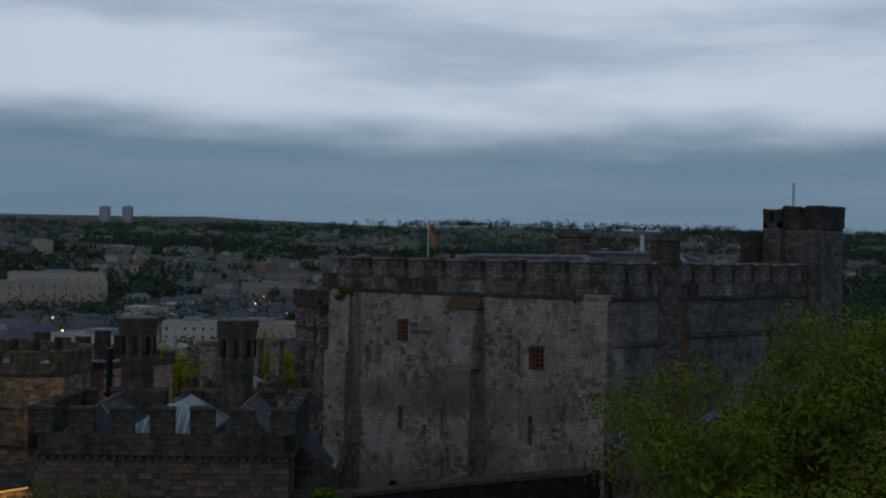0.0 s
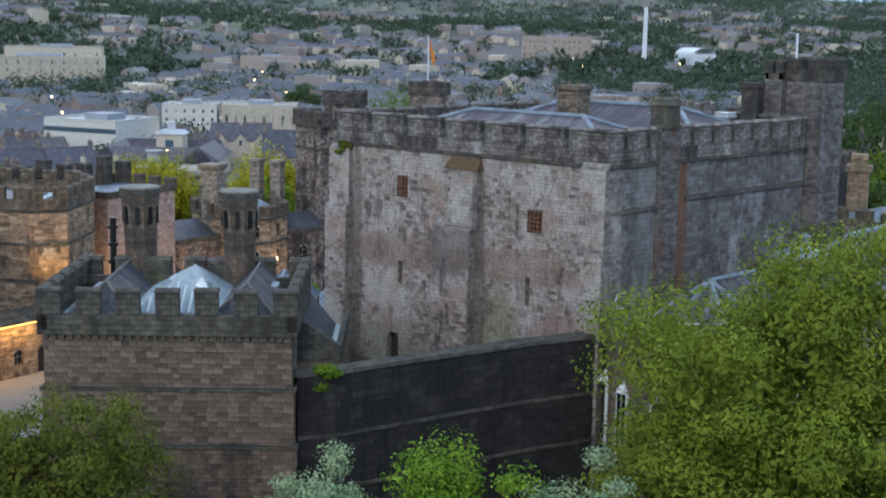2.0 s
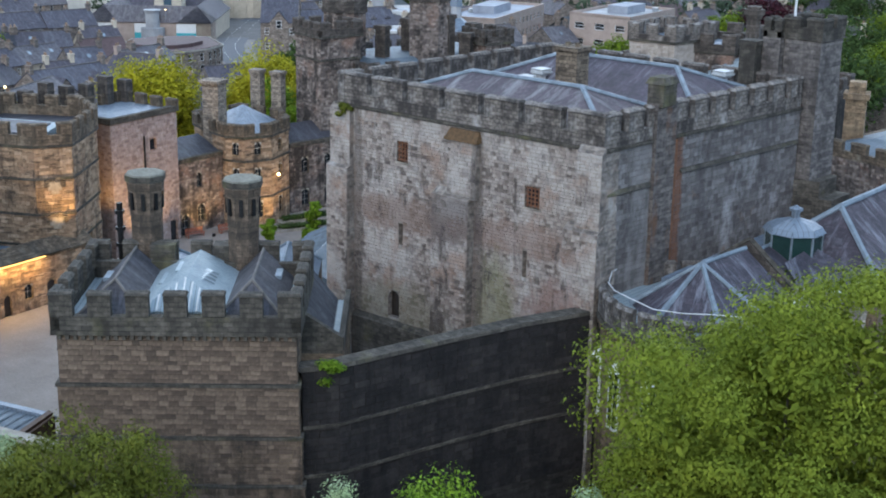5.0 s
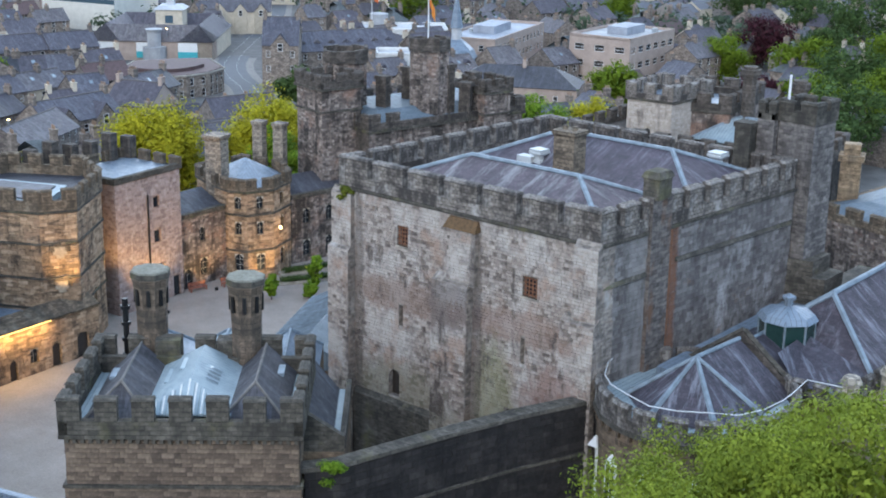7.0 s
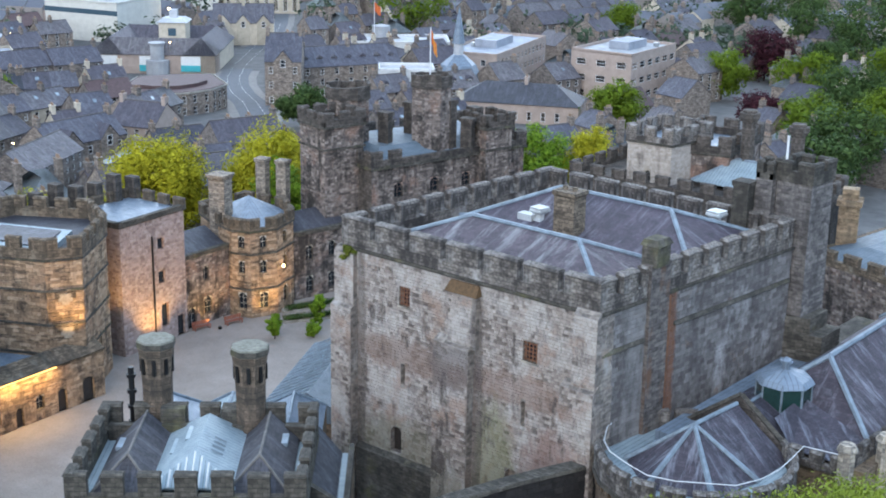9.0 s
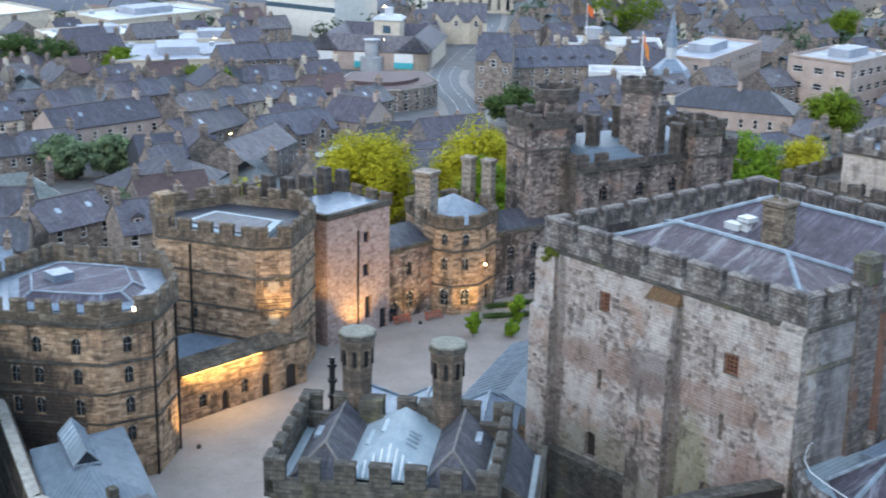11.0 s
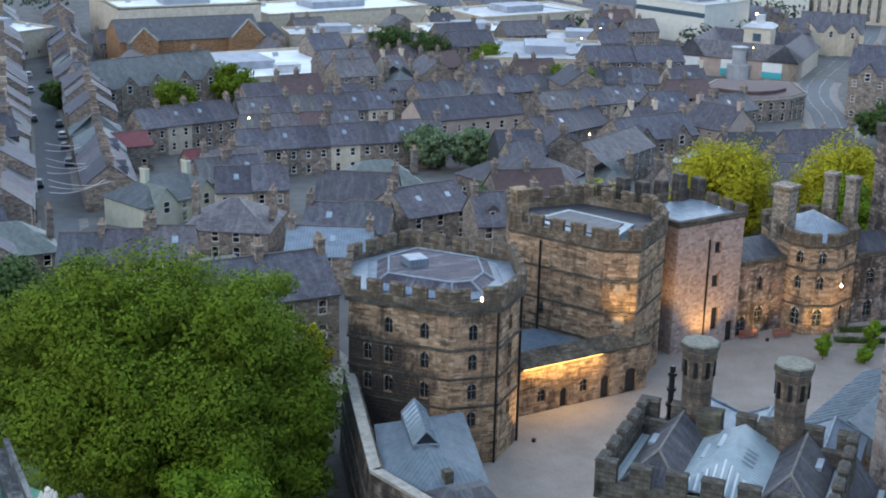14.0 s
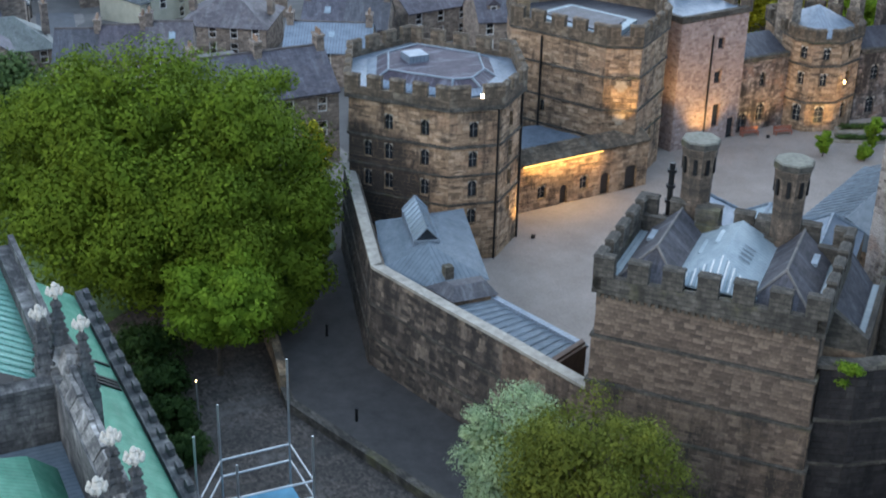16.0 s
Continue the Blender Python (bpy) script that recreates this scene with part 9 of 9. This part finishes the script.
# ---- the church in the corner: green copper roofs and pinnacles ----
def build_church():
    c = thing("church", "dark gothic church with green copper roofs and pinnacles", "church", (0, 0, 0))
    # clerestory wall with pinnacles, aisle roof on the north, nave roof to the south
    part("clerestory_wall", Geo().box(-39, -63.6, -8, 8, -62.6, 9.2), CHURCH_STONE, c)
    part("aisle_wall", Geo().box(-40, -58.6, -8, 8, -57.8, 4.0), CHURCH_STONE, c)
    part("aisle_coping", Geo().box(-40.2, -58.6, 4.0, 8, -57.7, 4.25), CHURCH_STONE, c)
    g = Geo().poly([(-40, -58.7, 4.0), (8, -58.7, 4.0), (8, -62.7, 6.6), (-40, -62.7, 6.6)])
    part("aisle_roof", g, COPPER, c, "green copper aisle roof")
    for k, wd in ((0, 0.2), (2.2, 0.25), (2.65, 0.25), (3.1, 0.25)):
        x = -29.4 + k
        part("roof_band", Geo().poly([(x, -58.8, 4.22), (x + wd, -58.8, 4.22), (x + wd, -62.65, 6.74), (x, -62.65, 6.74)]).poly([(x + wd, -58.8, 4.0), (x + wd, -62.65, 6.5), (x + wd, -62.65, 6.74), (x + wd, -58.8, 4.22)]), IRON, c, "dark upstand across the copper roof")
    part("nave_roof", Geo().poly([(-40, -63.7, 8.4), (-21.4, -63.7, 8.4), (-21.4, -72, 13.0), (-40, -72, 13.0)]), PALE_COPPER, c, "pale green ribbed copper nave roof")
    for k in range(22):
        x = -39.6 + k * 0.85
        part("roof_rib", Geo().tube((x, -63.7, 8.46), (x, -72, 13.06), 0.06, 4), PALE_COPPER, c)
    part("cross_wall", Geo().box(-21.4, -75, -8, -20.4, -63, 8.7).box(-21.5, -75, 8.7, -20.3, -63, 9.0), CHURCH_STONE, c)
    part("chapel_gutter", Geo().box(-20.4, -70, 4.6, 6, -63.6, 5.2), OLD_LEAD, c, "dull lead gutter")
    part("chapel_roof", Geo().poly([(-17.5, -64.4, 5.4), (4, -64.4, 5.4), (4, -66.0, 7.2), (-16.6, -66.0, 7.2)]).poly([(-16.6, -66.0, 7.2), (4, -66.0, 7.2), (4, -69.5, 8.6), (-15.4, -69.5, 8.6)]).poly([(-17.5, -64.4, 5.4), (-16.6, -66.0, 7.2), (-15.4, -69.5, 8.6), (-18.6, -69.5, 5.4)]), COPPER, c, "domed green copper chapel roof")
    part("parapet_rail", Geo().box(-39, -62.75, 9.2, 8, -62.4, 9.9), CHURCH_STONE, c)
    merl = Geo().box(-0.4, -0.18, 0, 0.4, 0.18, 0.5).mesh("merlon", CHURCH_STONE)
    for i in range(24):
        part("merlon", merl, None, c, at=(-39 + i * 1.9, -58.0, 4.25))
    crest = stone("lichened_church_stone", (0.34, 0.33, 0.31), (0.22, 0.215, 0.205), (0.12, 0.12, 0.115), 0.5, 0.3, dark=(0.06, 0.06, 0.062), dark_at=(0.46, 0.6), dark_amt=0.85, pale=(0.5, 0.48, 0.45))
    for i in range(9):
        x = -19.6 + i * 1.35
        part("crest_stone", Geo().loft([(x, -63.5), (x + 1.25, -63.5), (x + 1.25, -62.3), (x, -62.3)], 9.2, [(x, -63.0), (x + 1.25, -63.0), (x + 1.25, -62.7), (x, -62.7)], 9.9 + 0.12 * (i % 2)), crest, c)
    for x, y in ((-22.4, -62.6), (-21.2, -62.2), (-6.4, -63.0)):
        part("gablet", Geo().box(x - 0.9, y - 0.9, 6.0, x + 0.9, y + 0.9, 9.4).loft([(x - 0.95, y - 0.95), (x + 0.95, y - 0.95), (x + 0.95, y + 0.95), (x - 0.95, y + 0.95)], 9.4, [(x - 0.5, y - 0.5), (x + 0.5, y - 0.5), (x + 0.5, y + 0.5), (x - 0.5, y + 0.5)], 10.4), crest, c)
    # pinnacles: crocketed spirelets with carved finials
    for x, y, zt in ((-22.5, -62.7, 13.9), (-22.0, -63.8, 13.0), (-20.6, -61.8, 12.6), (-7.2, -63.3, 13.7), (-5.3, -62.7, 13.6), (-4.7, -64.6, 12.9)):
        p = part("pinnacle", Geo().box(-0.62, -0.62, -8, 0.62, 0.62, zt - 4.6).loft(ngon(4, 0.8, turn=math.pi / 4), zt - 4.6, ngon(4, 0.16, turn=math.pi / 4), zt - 0.7), CHURCH_STONE, c, "crocketed grey stone pinnacle", at=(x, y, 0))
        for k in range(5):
            zz = zt - 4.3 + k * 0.75
            rr = 0.72 - k * 0.12
            for a in range(4):
                w = math.pi / 4 + a * math.pi / 2
                part("crocket", Geo().loft(ngon(5, 0.12), 0, ngon(5, 0.17), 0.14).loft(ngon(5, 0.17), 0.14, ngon(5, 0.03), 0.3), CHURCH_STONE, p, at=(rr * math.cos(w), rr * math.sin(w), zz))
        fin = Geo().tube((0, 0, zt - 0.8), (0, 0, zt - 0.1), 0.14, 8)
        fin.loft(ngon(10, 0.18), zt - 0.6, ngon(10, 0.27), zt - 0.36).loft(ngon(10, 0.27), zt - 0.36, ngon(10, 0.14), zt - 0.06).loft(ngon(8, 0.1), zt - 0.1, ngon(8, 0.19), zt + 0.06).loft(ngon(8, 0.19), zt + 0.06, ngon(8, 0.05), zt + 0.24)
        for a in range(8):
            w = a * math.pi / 4
            cx, cy = 0.39 * math.cos(w), 0.39 * math.sin(w)
            fin.loft(ngon(6, 0.08, cx, cy), zt - 0.5, ngon(6, 0.15, cx, cy), zt - 0.36).loft(ngon(6, 0.15, cx, cy), zt - 0.36, ngon(6, 0.05, cx * 1.1, cy * 1.1), zt - 0.14)
        part("finial", fin, FINIAL_STONE, p, "pale carved flower finial")
    part("buttress_wall", Geo().box(-23.2, -62.6, -8, -21.0, -61.3, 7.4).loft([(-23.2, -62.6), (-21.0, -62.6), (-21.0, -61.3), (-23.2, -61.3)], 7.4, [(-22.6, -62.6), (-21.6, -62.6), (-21.6, -62), (-22.6, -62)], 9.5), CHURCH_STONE, c)


build_church()


# ---- scaffold on the church side ----
def build_scaffold():
    s = thing("scaffold", "galvanised tube scaffold with blue sheeting", "scaffold", (0, 0, 0))
    P = {"a": (-17.7, -55.2), "b": (-17.66, -50.97), "c": (-14.2, -57.6), "d": (-13.6, -51.0), "e": (-13.8, -55.4)}
    tops = {"a": 7.0, "b": 9.0, "c": 7.6, "d": 6.2, "e": 5.4}
    for k, (x, y) in P.items():
        part("standard", Geo().tube((x, y, -6.9), (x, y, tops[k]), 0.07, 6), STEEL, s)
    for a, b in (("a", "b"), ("a", "c"), ("b", "d"), ("e", "d"), ("c", "e")):
        for z in (3.2, 2.05, -0.6, -3.4):
            part("ledger", Geo().tube((*P[a], z), (*P[b], z), 0.06, 6), STEEL, s)
    g = Geo()
    q = [P["a"], P["b"], P["d"], P["e"]]
    n = 6

    def sag(u, v):
        x = (1 - u) * ((1 - v) * q[0][0] + v * q[1][0]) + u * ((1 - v) * q[3][0] + v * q[2][0])
        y = (1 - u) * ((1 - v) * q[0][1] + v * q[1][1]) + u * ((1 - v) * q[3][1] + v * q[2][1])
        return (x, y, 0.3 - 0.5 * math.sin(math.pi * u) * math.sin(math.pi * v))
    for i in range(n):
        for j in range(n):
            g.poly([sag(i / n, j / n), sag((i + 1) / n, j / n), sag((i + 1) / n, (j + 1) / n), sag(i / n, (j + 1) / n)][::-1])
    part("sheeting", g, plain("blue_tarpaulin", (0.09, 0.27, 0.38), 0.5, 0, 0.3, 1.0), s, "sagging pale blue sheeting")
    for x, y, h in ((-36.8, -51.3, 4.0), (-49.5, -43.5, 3.6)):
        l = thing("street_lamp", "slim dark lamp post with small lit head", "street lamp", (x, y, -7.0))
        part("post", Geo().tube((0, 0, 0), (0, 0, h), 0.06, 6, r2=0.045), IRON if h < 4 else STEEL, l)
        part("lamp_head", Geo().prism(ngon(6, 0.05), h, h + 0.09), LAMP_GLOW, l)


build_scaffold()


# ---- warm floodlights of the court ----
def lamp(name, kind, at, target, energy, color, size=0.3, spot=80.0):
    d = bpy.data.lights.new(name, kind)
    d.energy, d.color = energy, color
    if kind == "SPOT":
        d.spot_size, d.spot_blend, d.shadow_soft_size = radians(spot), 0.8, size
    elif kind == "AREA":
        d.shape, d.size, d.size_y = "RECTANGLE", size, 0.2
    else:
        d.shadow_soft_size = size
    ob = new(name, d)
    ob.matrix_world = look(at, target)
    return ob


WARM = (1.0, 0.6, 0.19)
lamp("tower_floodlight", "SPOT", (-57.6, -1.2, 0.6), (-60.4, -0.6, 6.5), 760, WARM, 0.3, 80)
lamp("pink_floodlight", "SPOT", (-62.9, 13.8, -4.6), (-66.3, 14.6, 1.5), 950, WARM, 0.3, 100)
lamp("lodge_floodlight", "SPOT", (-65.0, 22.4, -4.9), (-67.8, 22.8, -0.5), 420, WARM, 0.3, 120)
lamp("lodge_floodlight", "SPOT", (-61.8, 28.2, -4.9), (-64.5, 28.6, -0.8), 380, WARM, 0.3, 120)
lamp("lodge_floodlight", "SPOT", (-61.8, 33.8, -4.9), (-64.8, 33.4, -0.6), 420, WARM, 0.3, 110)
lamp("eaves_strip", "AREA", (-57.7, -8.0, -0.66), (-58.6, -8.0, -5.0), 120, WARM, 9.0)
lamp("tower_side_floodlight", "SPOT", (-52.6, -14.4, -4.6), (-54.0, -17.2, 4.0), 600, WARM, 0.3, 80)
lamp("gate_floodlight", "SPOT", (-62.6, 7.6, 0.4), (-65.4, 9.6, 3.0), 300, WARM, 0.3, 100)

lamp("path_lamp", "POINT", (-49.5, -43.5, -3.3), (-49.5, -43.5, -7), 60, WARM, 0.1)
# ground uplighters that those lamps sit in
for x, y in ((-62.9, 13.8), (-65.0, 22.4), (-61.8, 28.2), (-61.8, 33.8), (-52.6, -14.4)):
    f = thing("floodlight", "small black uplighter set on the ground", "floodlight", (x, y, -5.3))
    part("housing", Geo().prism(ngon(8, 0.2), 0.0, 0.3), IRON, f)
for x, y, z in ((-63.9, 30.9, 0.4),):
    f = thing("wall_lamp", "small glowing lamp on a bracket", "lamp", (x + 0.4, y, z))
    part("lamp_head", Geo().prism(ngon(8, 0.13), 0, 0.28), LAMP_GLOW, f)
    part("bracket", Geo().tube((-0.6, 0, 0.2), (0, 0, 0.2), 0.05, 5), IRON, f)

# street lights among the houses, lit
random.seed(4)
for x, y in ((-168, 63), (-268, 180), (-300, 142), (-244, 205), (-318, 160), (-420, 250), (-560, 480), (-470, 420), (-640, 560), (-500, 300), (-610, 880), (-560, 820), (-520, 900), (-575, 930), (-210, 10), (-330, 230)):
    z = land(x, y)
    big = 0.5 if math.hypot(x, y) < 400 else 1.3
    l = thing("street_lamp", "lit street lamp on a tall post", "street lamp", (x, y, z), group="street lamps")
    part("post", Geo().tube((0, 0, -0.5), (0, 0, 9), 0.09, 6), STEEL, l)
    part("lamp_head", Geo().prism(ngon(8, 0.35 * big), 9, 9 + 0.4 * big), LAMP_GLOW, l)


# ---- life of the town street: parked cars, festoon strings ----
CAR_PAINTS = [plain("black_car_paint", (0.02, 0.022, 0.025), 0.3, 0.2, 0.1), plain("silver_car_paint", (0.35, 0.36, 0.38), 0.3, 0.5, 0.1), plain("dark_blue_car_paint", (0.03, 0.045, 0.08), 0.3, 0.2, 0.1), plain("white_car_paint", (0.65, 0.65, 0.64), 0.35, 0.1, 0.1)]
TYRE = plain("black_rubber", (0.02, 0.02, 0.02), 0.9, 0, 0.2)


def car(x, y, turn, k):
    word = ("black", "silver", "dark blue", "white")[k]
    c = thing("car", f"{word} parked hatchback car at the kerb", "car", (x, y, land(x, y) + 0.15), turn, "parked cars")
    body = Geo().loft([(-2.05, -0.85), (2.05, -0.85), (2.05, 0.85), (-2.05, 0.85)], 0.3, [(-2.1, -0.88), (2.1, -0.86), (2.1, 0.86), (-2.1, 0.88)], 0.62)
    body.loft([(-2.1, -0.88), (2.1, -0.86), (2.1, 0.86), (-2.1, 0.88)], 0.62, [(-2.0, -0.8), (1.95, -0.76), (1.95, 0.76), (-2.0, 0.8)], 0.92)
    part("body", body, CAR_PAINTS[k], c)
    cab = part("cabin", Geo().loft([(-1.85, -0.78), (0.95, -0.76), (0.95, 0.76), (-1.85, 0.78)], 0.92, [(-1.45, -0.6), (0.25, -0.6), (0.25, 0.6), (-1.45, 0.6)], 1.44), GLASS_DARK, c)
    part("roof", Geo().loft([(-1.5, -0.62), (0.3, -0.62), (0.3, 0.62), (-1.5, 0.62)], 1.42, [(-1.4, -0.55), (0.2, -0.55), (0.2, 0.55), (-1.4, 0.55)], 1.5), CAR_PAINTS[k], cab)
    for wx in (-1.3, 1.3):
        for wy in (-0.86, 0.66):
            part("wheel", Geo().tube((wx, wy, 0.3), (wx, wy + 0.2, 0.3), 0.31, 12), TYRE, c)
    return c


for i, (x, y, k) in enumerate(((-262.0, -17.4, 0), (-236.0, -21.2, 0), (-221.0, -23.4, 2), (-248.0, -19.4, 1), (-271.0, -21.4, 0), (-300.0, -10.8, 2), (-314.0, -14.6, 1), (-345.0, -4.2, 0), (-340.0, -10.6, 3), (-206.0, -32.0, 0))):
    car(x, y, 171, i % 4 if k > 3 else k)

STRING = plain("pale_festoon_cord", (0.5, 0.44, 0.44), 0.8, 0, 0.2)
for i in range(8):
    x0 = -168.0 - i * 6.2
    y0 = -38.0 + (-(x0 + 152)) * 0.165
    a, b = Vector((x0, y0 - 1.2, land(x0, y0) + 7.0)), Vector((x0 + 5.0 * ((i % 3) - 1), y0 + 8.6, land(x0, y0) + 7.0))
    cu = bpy.data.curves.new("festoon_string", "CURVE")
    cu.dimensions, cu.bevel_depth = "3D", 0.07
    sp = cu.splines.new("POLY")
    sp.points.add(10)
    for j in range(11):
        t = j / 10
        p = a.lerp(b, t) - Vector((0, 0, 4 * t * (1 - t) * 0.9))
        sp.points[j].co = (*p, 1)
    cu.materials.append(STRING)
    tagged(new("festoon_string", cu), "pale festoon string slung across the street", "festoon", "festoons")

# ---- roofs and marks beyond the gatehouse ----
x, y = -180.0, 204.0
sp = thing("spired_hall", "octagonal hall with blue-grey bell roof and spire", "hall", (x, y, land(x, y)))
part("wall", Geo().prism(ngon(8, 6.0), -3, 5.0), TOWN_STONE, sp)
part("roof", Geo().loft(ngon(8, 6.5), 5.0, ngon(8, 4.6), 9.0).loft(ngon(8, 4.6), 9.0, ngon(8, 1.6), 11.5), LEAD, sp, "blue-grey lead bell roof")
part("lantern", Geo().prism(ngon(8, 1.3), 11.3, 14.5), FLAT_GREY, sp)
part("spire", Geo().loft(ngon(8, 1.7), 14.5, ngon(8, 0.08), 24.0), LEAD, sp, "slender pale spire")
flat_block("white_shop", "white rendered shop with red door", 14, 10, 9, TOWN_WHITE, FLAT_GREY, 3, 2, 2, 1.4, 2.2, (-184, 188, land(-184, 188)), 44, plant=False)
flat_block("white_annex", "low white flat-roofed store annex", 30, 16, 7, TOWN_WHITE, FLAT_GREY, 4, 1, 2, 1.6, 1.6, (-238, 246, land(-238, 246)), 44, plant=False)
x, y = -246.0, 246.0
solo("water_tank", Geo().prism(ngon(16, 2.8), 6.5, 10.5).loft(ngon(16, 3.0), 10.5, ngon(16, 0.3), 11.0), FLAT_GREY, "round white tank on a flat roof", "tank", at=(x, y, land(x, y)))
RED_CANVAS = plain("red_canvas", (0.5, 0.03, 0.05), 0.7, 0, 0.25, 1.0)
for i in range(4):
    x, y = -188.0 + i * 3.4, 250.0 + i * 2.2
    cn = thing("canopy", "red canvas canopy over a pavement stall", "canopy", (x, y, land(x, y)), 40, "red canopies")
    part("cover", Geo().loft(ngon(4, 2.3, turn=math.pi / 4), 2.4, ngon(4, 0.1, turn=math.pi / 4), 3.4), RED_CANVAS, cn)
    for dx in (-1.5, 1.5):
        for dy in (-1.5, 1.5):
            part("post", Geo().tube((dx, dy, 0), (dx, dy, 2.4), 0.05, 5), STEEL, cn)
x, y = -236.0, 232.0
fp = thing("town_flag", "orange flag on a white pole above the roofs", "flag", (x, y, land(x, y)))
part("pole", Geo().tube((0, 0, 0), (0, 0, 20), 0.16, 6, r2=0.08), WHITE_METAL, fp)
fl = Geo()
for i in range(6):
    w = lambda s: 0.25 * math.sin(s * 3)
    a, b = i * 0.4, (i + 1) * 0.4
    fl.poly([(a, w(a), 19.6 - a * 0.6), (b, w(b), 19.6 - b * 0.6), (b, w(b), 17.0 - b * 0.6), (a, w(a), 17.0 - a * 0.6)])
part("flag", fl, FLAG_CLOTH, fp, "orange flag")

# ---- benches and tubs at the foot of the lodge ----
BENCH_WOOD = plain("reddish_bench_wood", (0.3, 0.1, 0.06), 0.6, 0, 0.3, 5)
for x, y in ((-66.4, 20.9), (-65.2, 24.6)):
    b = thing("bench", "reddish wooden bench against the lodge wall", "bench", (x, y, -5.3), 80, "courtyard benches")
    for k in range(3):
        part("seat_slat", Geo().box(-1.1, -0.3 + k * 0.18, 0.42, 1.1, -0.16 + k * 0.18, 0.47), BENCH_WOOD, b)
    for k in range(3):
        part("back_slat", Geo().box(-1.1, 0.24, 0.55 + k * 0.15, 1.1, 0.29, 0.66 + k * 0.15), BENCH_WOOD, b)
    for lx in (-0.95, 0.95):
        part("leg", Geo().box(lx - 0.05, -0.28, 0, lx + 0.05, -0.2, 0.42), BENCH_WOOD, b)
        part("leg", Geo().box(lx - 0.05, 0.22, 0, lx + 0.05, 0.3, 0.98), BENCH_WOOD, b)
